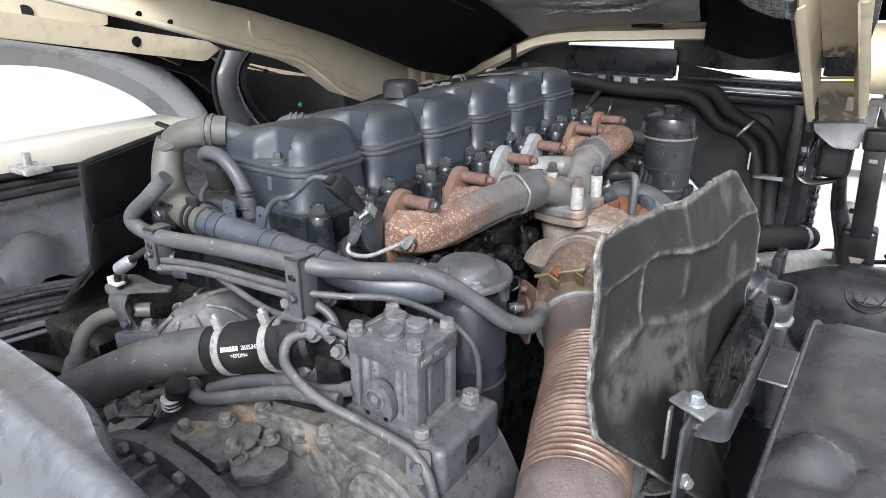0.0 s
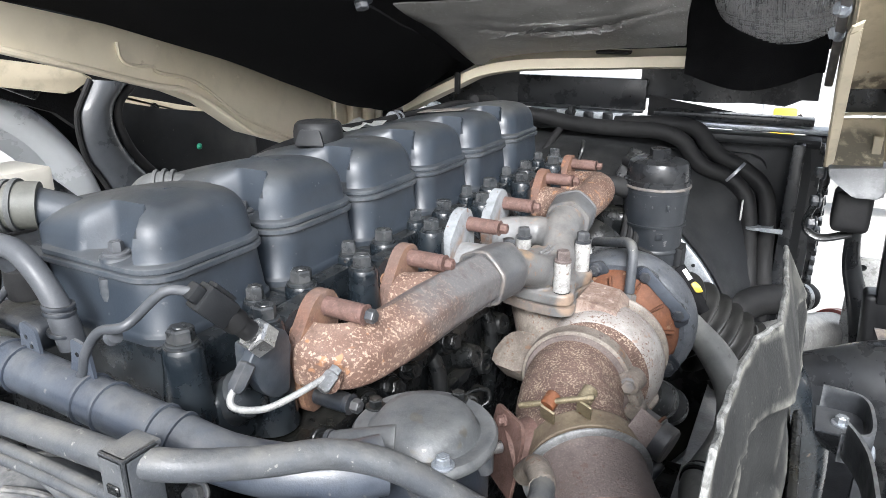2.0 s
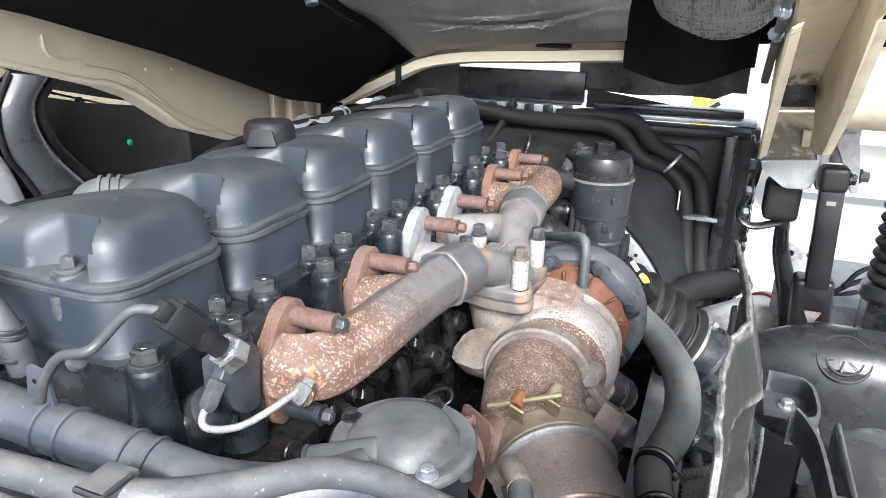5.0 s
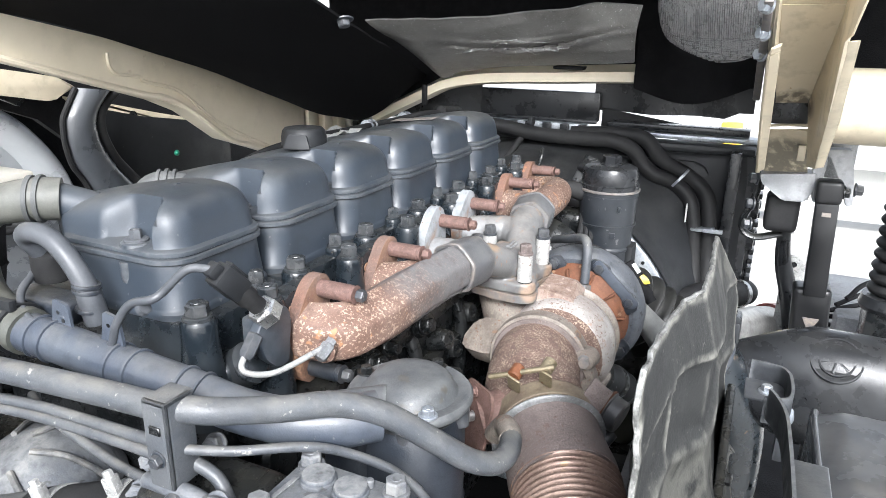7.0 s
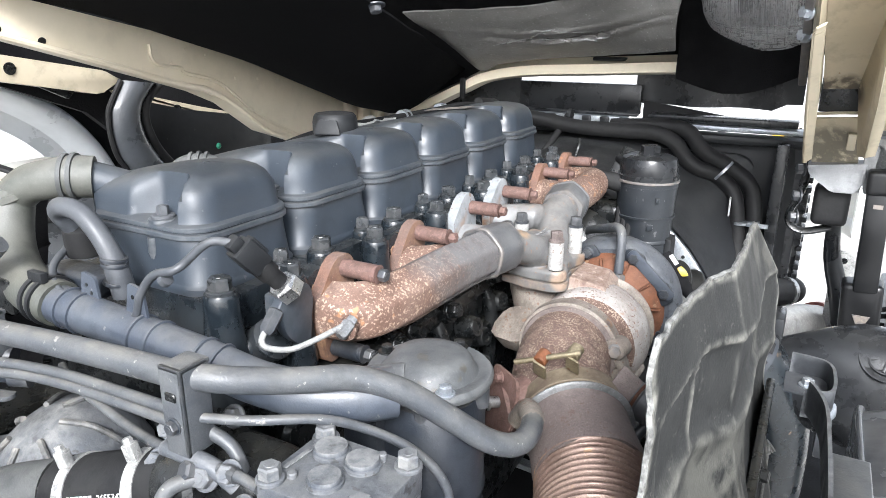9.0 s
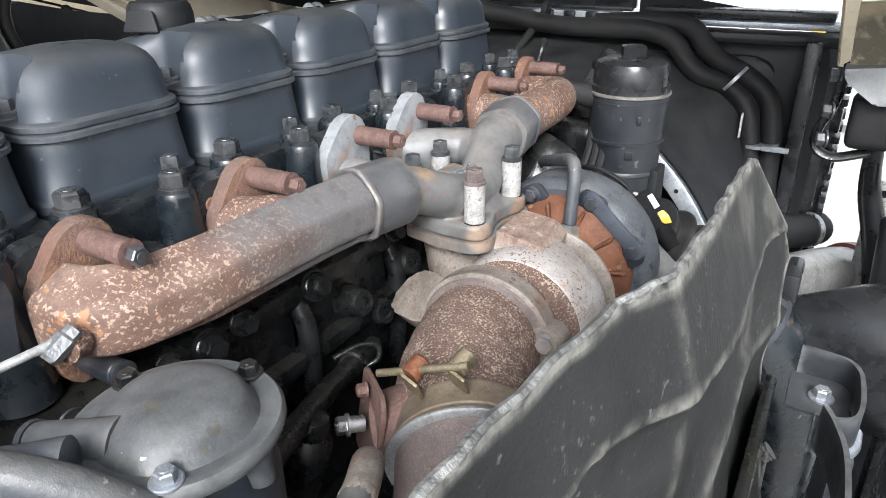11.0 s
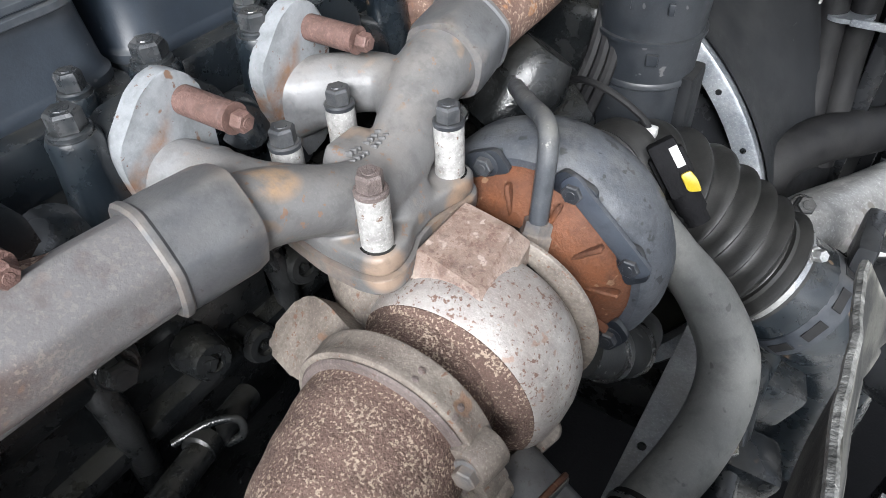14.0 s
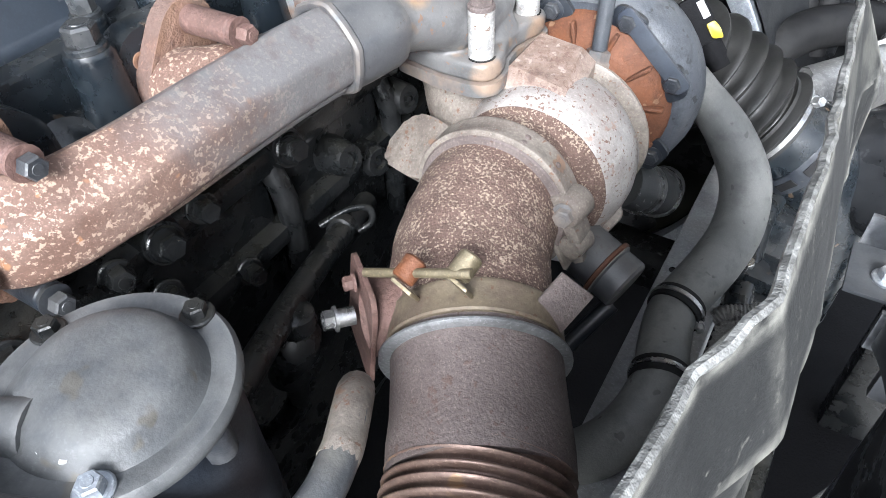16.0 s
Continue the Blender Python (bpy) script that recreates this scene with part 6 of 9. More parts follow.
bolt(pt, (-0.308, -0.281, 1.205), (0.2, -0.9, 0.2), 0.007, 0.009, CAST, 1.3)
bm = B()
slab(bm, round_outline([(-0.318, -0.303), (-0.31, -0.24), (-0.295, -0.215), (-0.26, -0.225), (-0.255, -0.262)], 0.006, 3), 0.05, Matrix.Translation((0, 0, 1.142)), 0.003)
pt = part("box_bracket", bm, PUMPGREY, lb)
bolt(pt, (-0.291, -0.256, 1.192), r=0.0095, h=0.013, material=PUMPGREY, washer=1.4)
bm = B()
slab(bm, [(-0.309, -0.001), (-0.267, -0.001), (-0.267, 0.028), (-0.309, 0.028)], 0.004, Matrix(((1, 0, 0, 0), (0.65, 0, -1, -0.086), (0, 1, 0, 1.152), (0, 0, 0, 1))))
part("open_side", bm, BLACKCAST, pt, "dark open side of the box bracket")
for p, ax in (((-0.2, -0.245, 1.33), (-0.8, -0.5, 0.1)), ((-0.165, -0.25, 1.318), (-0.8, -0.5, 0.1))):
    bm = B()
    lathe(bm, [(0.0115, 0), (0.0115, 0.02), (0.008, 0.022), (0.008, 0.045)], p, ax, 14)
    part("spigot", bm, CAST, lb)
bm = B()
sweep(bm, [(-0.225, -0.27, 1.35), (-0.25, -0.275, 1.335), (-0.285, -0.285, 1.31), (-0.31, -0.28, 1.29), (-0.318, -0.275, 1.26), (-0.31, -0.27, 1.22)], 0.0055, 10)
part("cable", bm, BLACKRUB, lb)
bm = B()
lathe(bm, [(0.0095, 0), (0.0105, 0.003), (0.0105, 0.03), (0.008, 0.036)], (-0.292, -0.287, 1.306), (0.75, 0.25, 0.5), 12)
part("connector", bm, ZINC, lb)
bm = B()
block(bm, (-0.325, -0.288, 1.272), (-0.305, -0.272, 1.277), 0.002)
block(bm, (-0.33, -0.288, 1.272), (-0.322, -0.276, 1.285), 0.002)
part("cable_tie", bm, WHITEPL, lb)

# ---- coolant pipe under the rear cover, olive hose and breather ----
cp = thing("coolant_pipe", "blue-grey coolant pipe with raised rings and cable tabs", "pipe", (0.0, -0.205, 1.37))
cpts = [(-0.165, -0.214, 1.389), (-0.1, -0.21, 1.382), (-0.02, -0.207, 1.375), (0.05, -0.204, 1.368), (0.1, -0.195, 1.356), (0.14, -0.175, 1.345), (0.175, -0.15, 1.34), (0.2, -0.125, 1.34)]
bm = B()
sweep(bm, cpts, [0.0205, 0.0205, 0.0205, 0.0205, 0.0205, 0.022, 0.024, 0.024], 24)
part("pipe", bm, COOLPIPE, cp)
line_c = smooth_path(cpts, 10)
for f in (0.06, 0.1, 0.26, 0.3, 0.42, 0.46):
    i = int(f * (len(line_c) - 1))
    bm = B()
    lathe(bm, [(0.02, -0.002), (0.0225, -0.0012), (0.0225, 0.0012), (0.02, 0.002)], line_c[i], line_c[i + 1] - line_c[i], 26)
    part("ring", bm, COOLPIPE, cp)
for x in (-0.115, -0.045):
    bm = B()
    m = Matrix(((1, 0, 0, x), (0, 0, 1, -0.207), (0, 1, 0, 1.395), (0, 0, 0, 1)))
    slab(bm, round_outline([(-0.016, -0.006), (0.018, -0.008), (0.014, 0.03), (-0.006, 0.034), (-0.01, 0.012)], 0.005, 3), 0.003, m)
    tab = part("cable_tab", bm, COOLPIPE, cp)
    for dx, dz in ((0.0, 0.02), (0.006, 0.012), (0.002, 0.004)):
        bm = B()
        lathe(bm, [(0.0022, 0), (0.0022, 0.0004), (0, 0.0004)], (x + dx, -0.2072, 1.395 + dz), (0, -1, 0), 8)
        part("hole", bm, BLACKCAST, tab)
oh = thing("olive_hose", "thick olive-grey rubber elbow hose with spring clamp", "hose", (-0.25, -0.19, 1.4))
opts = [(-0.285, -0.165, 1.486), (-0.289, -0.171, 1.466), (-0.283, -0.182, 1.436), (-0.262, -0.195, 1.412), (-0.225, -0.207, 1.398), (-0.185, -0.213, 1.392), (-0.155, -0.2135, 1.388)]
bm = B()
sweep(bm, opts, [0.0225, 0.0235, 0.025, 0.0265, 0.0265, 0.025, 0.0245], 24)
part("hose", bm, OLIVE, oh)
bm = B()
lathe(bm, [(0.0235, -0.008), (0.026, -0.007), (0.026, 0.0), (0.0235, 0.002)], (-0.286, -0.166, 1.478), (0.2, 0.3, -1), 24)
part("cuff", bm, OLIVE, oh)
for d0 in (0.0, 0.012):
    bm = B()
    band(bm, (-0.168 - d0, -0.2135, 1.3895 + d0 * 0.1), (-1, 0.1, 0.08), 0.0255, 0.006, 0.0018)
    cl = part("spring_clamp", bm, GREYPL, oh)
bm = B()
block(bm, (-0.012, -0.004, 0), (0.012, 0.004, 0.012), 0.002, Matrix.Translation((-0.172, -0.222, 1.412)))
part("clamp_ear", bm, GREYPL, oh)
bh = thing("breather_elbow", "grey breather elbow with ribbed hose beside the rear cover", "hose", (-0.25, -0.15, 1.5))
bm = B()
sweep(bm, [(-0.208, -0.118, 1.5), (-0.225, -0.135, 1.502), (-0.245, -0.148, 1.499), (-0.268, -0.158, 1.493), (-0.283, -0.164, 1.482)], [0.024, 0.024, 0.023, 0.022, 0.022], 22)
part("elbow", bm, OLIVE, bh)
bm = B()
sweep(bm, [(-0.165, -0.085, 1.478), (-0.19, -0.103, 1.49), (-0.215, -0.122, 1.5)], [0.021, 0.02, 0.02], 20)
part("neck", bm, PAINT, bh, "painted neck moulded on the cover")
for p in ((-0.222, -0.132, 1.502), (-0.23, -0.138, 1.5015)):
    bm = B()
    band(bm, p, (-0.8, -0.6, 0.05), 0.024, 0.005, 0.0025)
    part("ring", bm, RUBBER, bh)
bm = B()
block(bm, (-0.014, -0.006, -0.002), (0.016, 0.006, 0.003), 0.002, Matrix.Translation((-0.293, -0.168, 1.508)) @ pose(0, 0, 0, 0, 20, 30))
part("clip", bm, BLACKRUB, bh)
bb = thing("small_breather_hose", "thin curved grey hose beside the rear cylinder head", "hose", (-0.14, -0.17, 1.46))
bm = B()
sweep(bm, [(-0.19, -0.165, 1.455), (-0.19, -0.178, 1.474), (-0.172, -0.184, 1.484), (-0.145, -0.183, 1.481), (-0.122, -0.182, 1.463), (-0.108, -0.18, 1.44), (-0.104, -0.178, 1.42), (-0.102, -0.175, 1.395)], [0.0105, 0.0105, 0.0105, 0.0105, 0.0105, 0.011, 0.0125, 0.0125], 16)
part("hose", bm, STRAPDARK, bb)
for z in (1.436, 1.43, 1.41):
    bm = B()
    band(bm, (-0.106, -0.179, z), (0.1, 0.1, 1), 0.011, 0.004, 0.0025)
    part("ring", bm, CAST, bb)
bm = B()
lathe(bm, [(0.018, 0), (0.02, 0.004), (0.02, 0.03), (0.012, 0.036), (0, 0.037)], (-0.19, -0.155, 1.42), seg=20)
part("valve_cap", bm, BLACKRUB, bb, "black plastic valve cap")
bm = B()
block(bm, (-0.225, -0.19, 1.385), (-0.13, -0.15, 1.412), 0.01, seg=3)
part("block_casting", bm, CAST, bb)
# second cover's corrugated neck
nk = thing("breather_neck", "ribbed grey hose neck on the second rocker cover", "hose", (-0.23, 0.03, 1.5))
bm = B()
sweep(bm, [(-0.17, 0.075, 1.47), (-0.2, 0.053, 1.484), (-0.226, 0.034, 1.486), (-0.242, 0.024, 1.47), (-0.246, 0.02, 1.43)], 0.016, 20)
part("neck", bm, RUBBER, nk)
for p in ((-0.208, 0.047, 1.486), (-0.216, 0.041, 1.487), (-0.224, 0.035, 1.486)):
    bm = B()
    band(bm, p, (-0.85, -0.6, 0.05), 0.016, 0.004, 0.003)
    part("ring", bm, RUBBER, nk)

# ---- wiring loom behind the covers ----
loom = thing("wiring_loom", "black sheathed wiring loom clipped along the rocker covers", "cable", (-0.25, 0.5, 1.49))
for dx, dz in ((0.0, 0.0), (0.012, 0.01)):
    bm = B()
    sweep(bm, [(-0.33 + dx, 0.24, 1.43 + dz), (-0.3 + dx, 0.3, 1.465 + dz), (-0.275 + dx, 0.4, 1.482 + dz), (-0.262 + dx, 0.52, 1.484 + dz), (-0.26 + dx, 0.62, 1.484 + dz), (-0.25 + dx, 0.75, 1.486 + dz), (-0.235 + dx, 0.86, 1.488 + dz), (-0.22 + dx, 1.0, 1.47)], 0.0068, 10)
    part("cable", bm, BLACKRUB, loom)
for y in (0.40, 0.62, 0.78):
    for dy in (0.0, 0.016):
        bm = B()
        band(bm, (-0.255, y + dy, 1.489), (0.05, 1, 0.02), 0.0125, 0.006, 0.004, 16)
        part("clip", bm, ZINC, loom)
bm = B()
sheet(bm, [[(-0.285 + 0.03 * i, 0.44 + 0.022 * j, 1.496 + 0.006 * math.sin(2.3 * i + 1.7 * j)) for j in range(6)] for i in range(3)], 0.001)
part("paper_scrap", bm, WHITEPL, loom, "crumpled white paper tag")
bm = B()
sweep(bm, [(-0.215, 0.9, 1.5), (-0.22, 1.0, 1.49), (-0.25, 1.08, 1.475), (-0.3, 1.16, 1.46)], 0.012, 12)
part("thick_cable", bm, BLACKRUB, loom)

# ---- oil filter housing ----
of = thing("oil_filter_housing", "tall black oil filter housing with a hexagon cap", "oil filter", (0.22, 0.8, 1.1))
bm = B()
lathe(bm, [(0.04, 1.08), (0.05, 1.11), (0.054, 1.16), (0.0545, 1.25), (0.0565, 1.252), (0.0565, 1.257), (0.055, 1.259), (0.058, 1.33), (0.06, 1.368), (0.06, 1.374)], (0.221, 0.803, 0), seg=40)
can = part("body", bm, FILTERPL, of, "dark blue-grey housing body")
bm = B()
lathe(bm, [(0.061, 1.374), (0.063, 1.3755), (0.063, 1.379), (0.061, 1.38)], (0.221, 0.803, 0), seg=40)
part("ring", bm, GREYIRON, of, "thin grey sealing ring")
bm = B()
lathe(bm, [(0.0605, 1.38), (0.0605, 1.388), (0.0575, 1.39), (0.057, 1.412), (0.053, 1.422), (0.042, 1.427), (0.0, 1.428)], (0.221, 0.803, 0), seg=40)
cp_ = part("cap", bm, PLASTIC, of)
bm = B()
lathe(bm, [(0.023, 1.427), (0.023, 1.429)], (0.221, 0.803, 0), seg=24)
lathe(bm, [(0.0195, 1.428), (0.0195, 1.444), (0.018, 1.446)], (0.221, 0.803, 0), seg=6)
part("hexagon", bm, PLASTIC, cp_, sharp=25)
for dx, dz, w in ((-0.012, 1.345, 0.018), (0.02, 1.345, 0.006), (0.01, 1.29, 0.012)):
    bm = B()
    block(bm, (-w / 2, -0.002, -0.006), (w / 2, 0.002, 0.006), 0.001, Matrix.Translation((0.235 + dx, 0.7455 + abs(dx) * 0.2, dz)) @ pose(0, 0, 0, 0, 0, 14))
    part("moulding", bm, FILTERPL, can)
bm = B()
sweep(bm, [(0.19, 0.79, 1.36), (0.155, 0.772, 1.372), (0.125, 0.765, 1.378)], [0.02, 0.018, 0.019], 20)
part("side_outlet", bm, BLACKRUB, of, "black side outlet")
for z in (1.305, 1.365):
    bm = B()
    lathe(bm, [(0.056, -0.003), (0.0605, -0.002), (0.0605, 0.002), (0.056, 0.003)], (0.221, 0.803, z), seg=40)
    part("moulded_ring", bm, FILTERPL, of)
bm = B()
block(bm, (0.268, 0.78, 1.14), (0.285, 0.83, 1.262), 0.006)
part("rib", bm, GREYPL, can)
bm = B()
block(bm, (0.15, 0.78, 1.1), (0.2, 0.84, 1.2), 0.01, Matrix.Translation((0, 0, 0)))
part("bracket", bm, BLACKCAST, of)

# ---- fan, shroud, radiator ----
fan = thing("radiator_fan", "radiator fan with pale olive ring and black blades in a shroud", "fan", (0.0, 0.95, 1.0))
FX, FZ = -0.02, 0.93
bm = B()
lathe(bm, [(0.395, 0.9), (0.42, 0.898), (0.424, 0.9), (0.424, 0.93), (0.42, 0.932), (0.395, 0.93), (0.395, 0.9)], (FX, 0, FZ), (0, 1, 0), 96, caps=False)
part("ring", bm, ZINC, fan, "pale grey steel fan ring")
for k in range(9):
    a = 2 * math.pi * k / 9
    bm = B()
    sheet(bm, [[Vector((FX, 0.92, FZ)) + Matrix.Rotation(-a, 3, "Y") @ Vector((0.09 + 0.03 * i, -0.03 + 0.012 * j + 0.004 * i, (j - 2) * (0.02 + 0.003 * i))) for j in range(5)] for i in range(11)], 0.004)
    part("blade", bm, PLASTIC, fan)
bm = B()
lathe(bm, [(0.1, 0.952), (0.4, 0.95), (0.4, 0.956), (0.1, 0.958)], (FX, 0, FZ), (0, 1, 0), 64)
part("back_disc", bm, OLIVEDK, fan, "dark olive plastic disc")
bm = B()
lathe(bm, [(0.1, 0.87), (0.11, 0.88), (0.11, 0.95), (0.09, 0.96)], (FX, 0, FZ), (0, 1, 0), 32)
part("hub", bm, BLACKCAST, fan)
for a in (28, 40, 52):
    bm = B()
    lathe(bm, [(0.004, 0), (0.004, 0.0016), (0, 0.0016)], (FX + 0.409 * math.cos(radians(a)), 0.8985, FZ + 0.409 * math.sin(radians(a))), (0, -1, 0), 10)
    part("rivet", bm, BLACKCAST, fan)
shroud = thing("fan_shroud", "black moulded plastic fan shroud in front of the radiator", "fan shroud", (0.0, 1.15, 0.6))
# shroud panel with a round opening
bm = B()
N = 72
inner, outer = [], []
for k in range(N):
    a = 2 * math.pi * k / N
    c_, s_ = math.cos(a), math.sin(a)
    inner.append((FX + 0.43 * c_, FZ + 0.43 * s_))
    t_ = min((0.5 if c_ > 0 else 0.62) / max(abs(c_), 1e-6), (0.49 if s_ > 0 else 0.6) / max(abs(s_), 1e-6))
    outer.append((FX + t_ * c_, FZ + t_ * s_))
rings = [[Vector((x, y, z)) for x, z in loop] for loop, y in ((inner, 0.905), (inner, 0.96), ([(FX + (x - FX) * 1.07, FZ + (z - FZ) * 1.07) for x, z in inner], 1.06), ([(x * 0.25 + u * 0.75, z * 0.25 + w * 0.75) for (x, z), (u, w) in zip(inner, outer)], 1.15), (outer, 1.165))]
skin(bm, rings, caps=False)
part("panel", bm, GREYPL, shroud, sharp=60)
bm = B()
block(bm, (-0.64, 1.165, 0.3), (0.5, 1.2, 1.422), 0.01)
part("frame", bm, PLASTIC, shroud)
bm = B()
block(bm, (-0.3, 1.13, 1.412), (0.49, 1.2, 1.432), 0.008)
part("top_edge", bm, GREYPL, shroud)
bm = B()
m = Matrix(((1, 0, 0, 0), (0, 0, 1, 1.135), (0, 1, 0, 0), (0, 0, 0, 1)))
slab(bm, round_outline([(0.12, 1.12), (0.4, 1.12), (0.4, 1.39), (0.12, 1.39)], 0.06, 8), 0.03, m, 0.012)
part("raised_panel", bm, GREYPL, shroud)
bm = B()
block(bm, (0.436, 1.1, 0.9), (0.462, 1.17, 1.425), 0.006)
part("side_rail", bm, PLASTIC, shroud)
rad = thing("radiator", "black radiator core with side tank and steel top bar", "radiator", (0.0, 1.27, 0.5))
bm = B()
block(bm, (-0.6, 1.205, 0.3), (0.45, 1.3, 1.41), 0.006)
part("core", bm, BLACKCAST, rad)
bm = B()
block(bm, (0.455, 1.2, 0.3), (0.512, 1.31, 1.43), 0.01)
tank_ = part("side_tank", bm, PLASTIC, rad)
for k in range(26):
    bm = B()
    block(bm, (0.507, 1.195, 0.75 + 0.024 * k), (0.52, 1.24, 0.763 + 0.024 * k), 0.002, seg=1)
    part("rib", bm, PLASTIC, tank_)
for z in (1.38, 1.28, 1.2):
    bm = B()
    block(bm, (0.47, 1.17, z - 0.025), (0.516, 1.21, z + 0.025), 0.008)
    part("lug", bm, PLASTIC, tank_)
bm = B()
block(bm, (0.08, 1.2, 1.432), (0.5, 1.26, 1.444), 0.003)
part("top_bar", bm, ZINC, rad, "grey steel top bar")
bm = B()
block(bm, (0.12, 1.22, 1.446), (0.47, 1.28, 1.462), 0.003)
part("top_strip", bm, PLASTIC, rad)
bm = B()
block(bm, (0.31, 1.162, 1.414), (0.335, 1.1645, 1.419), 0.0, seg=1)
part("mark", bm, TEXTW, rad)
# two heater hoses over the shroud
hs = thing("heater_hoses", "pair of black heater hoses strapped with cable ties", "hose", (0.3, 1.12, 1.2))
for pts, r in (([(-0.25, 1.08, 1.46), (-0.13, 1.1, 1.446), (-0.03, 1.105, 1.432), (0.09, 1.105, 1.43), (0.16, 1.105, 1.43), (0.212, 1.105, 1.412), (0.24, 1.105, 1.378), (0.27, 1.105, 1.355), (0.315, 1.105, 1.342), (0.355, 1.1, 1.31), (0.372, 1.095, 1.26), (0.382, 1.09, 1.18), (0.395, 1.07, 1.1), (0.4, 1.06, 1.03)], 0.0185),
               ([(0.05, 1.13, 1.437), (0.18, 1.13, 1.445), (0.237, 1.125, 1.437), (0.268, 1.12, 1.405), (0.3, 1.12, 1.38), (0.345, 1.115, 1.36), (0.39, 1.11, 1.325), (0.408, 1.105, 1.27), (0.415, 1.1, 1.18), (0.425, 1.08, 1.09), (0.43, 1.07, 1.03)], 0.0185)):
    bm = B()
    sweep(bm, pts, r, 16)
    part("hose", bm, BLACKRUB, hs)
for c_, axx in (((0.33, 1.108, 1.352), (0.75, 0, -0.6)), ((0.395, 1.095, 1.24), (0.1, 0, -1))):
    m = Matrix.Translation(c_) @ turn_to(axx)
    bm = B()
    o = []
    for k in range(40):
        a = 2 * math.pi * k / 40
        o.append((0.0215 * math.cos(a), 0.0215 * math.sin(a)))
    lathe(bm, [(0.029, -0.003), (0.0305, -0.003), (0.0305, 0.003), (0.029, 0.003)], c_, axx, 30)
    part("cable_tie", bm, ZINC, hs, "grey plastic cable tie")
bm = B()
block(bm, (0.356, 1.0655, 1.255), (0.3595, 1.076, 1.3), 0.001, seg=1)
part("tie_tail", bm, WHITEPL, hs)
bm = B()
block(bm, (0.4, 1.06, 1.237), (0.445, 1.066, 1.247), 0.001, Matrix.Identity(4), seg=1)
part("tie_tail", bm, ZINC, hs)
for x, y in ((0.4, 1.06), (0.43, 1.07)):
    bm = B()
    band(bm, (x, y, 1.06), (0.1, -0.2, -1), 0.0185, 0.012, 0.002, 24)
    part("spring_clamp", bm, ZINC, hs)
stay = thing("shroud_stay", "thin black rod hanging in front of the shroud", "rod", (-0.12, 1.0, 1.4))
bm = B()
sweep(bm, [(-0.06, 1.14, 1.46), (-0.085, 1.08, 1.4), (-0.11, 1.0, 1.33), (-0.13, 0.95, 1.26)], 0.009, 10)
part("rod", bm, BLACKRUB, stay)
bm = B()
lathe(bm, [(0.014, -0.006), (0.016, 0), (0.014, 0.006)], (-0.062, 1.135, 1.458), (1, 0, 0), 16)
part("clip", bm, GREYPL, stay)

# ---- black panels over the radiator ----
gp = thing("radiator_top_panel", "matt black plastic panel above the radiator with clips", "panel", (-0.09, 1.29, 1.48))
bm = B()
block(bm, (-0.262, 1.275, 1.452), (0.085, 1.295, 1.53), 0.004)
part("panel", bm, PLASTIC, gp)
bm = B()
block(bm, (-0.255, 1.262, 1.447), (0.082, 1.285, 1.456), 0.003)
part("lip", bm, PLASTIC, gp)
bm = B()
block(bm, (-0.22, 1.24, 1.415), (0.06, 1.28, 1.448), 0.006)
part("worn_rail", bm, ZINC, gp, "scuffed metal rail below the panel")
for k in range(6):
    bm = B()
    block(bm, (-0.21 + 0.05 * k, 1.228, 1.41), (-0.185 + 0.05 * k, 1.242, 1.447), 0.004)
    part("clip", bm, PLASTIC, gp)
bp = thing("front_bulkhead_flap", "black rubber flap hanging behind the radiator top", "flap", (0.3, 1.35, 1.5))
bm = B()
g = []
for i in range(13):
    x = 0.06 + 0.41 * i / 12
    zb = 1.478 + (0.016 if i > 10 else 0.002 * math.sin(i))
    g.append([(x, 1.32 + 0.006 * math.sin(i), zb + (1.7 - zb) * j / 4) for j in range(5)])
sheet(bm, g, 0.006)
part("flap", bm, PLASTIC, bp)
bm = B()
g = []
for i in range(9):
    x = -0.64 + 0.37 * i / 8
    g.append([(x, 1.3, 1.415 + 0.004 * i + (0.055 + 0.006 * i) * j / 4) for j in range(5)])
sheet(bm, g, 0.006)
part("flap", bm, PLASTIC, bp)
bm = B()
sheet(bm, [[(0.09 + 0.03 * i, 1.29, 1.44), (0.09 + 0.03 * i, 1.292, 1.49 - 0.0042 * i)] for i in range(9)], 0.004)
part("rubber_lip", bm, BLACKRUB, bp)

# ---- air intake: bellows and pipes on the engine's right ----
be = thing("intake_bellows", "ribbed black rubber intake bellows with a steel band clamp", "hose", (0.36, 0.74, 1.12))
b1 = Vector((0.421, 0.725, 1.086))
bellow_line = [Vector(p) for p in ((0.241, 0.59, 1.2155), (0.262, 0.65, 1.203), (0.306, 0.69, 1.172), (0.361, 0.71, 1.127))] + [b1]
bd = (b1 - bellow_line[-2]).normalized()
bm = B()
sweep(bm, bellow_line, [0.05, 0.058, 0.068, 0.07, 0.066], 40, wave=(34, 0.0085))
sweep(bm, [b1 - bd * 0.03, b1 + bd * 0.002], 0.0655, 40)
part("bellows", bm, BELLOW, be, sharp=60)
bm = B()
band(bm, b1 - bd * 0.012, bd, 0.066, 0.016, 0.002, 44)
bc = part("band_clamp", bm, STEEL, be, "bright steel band clamp")
bolt(bc, b1 - bd * 0.012 + Vector((0.045, -0.005, 0.047)), (0.6, -0.5, 0.5), 0.007, 0.014, STEEL)
ip = thing("intake_pipe", "dark blue-grey intake pipe behind the bellows", "pipe", (0.46, 0.88, 0.98))
bm = B()
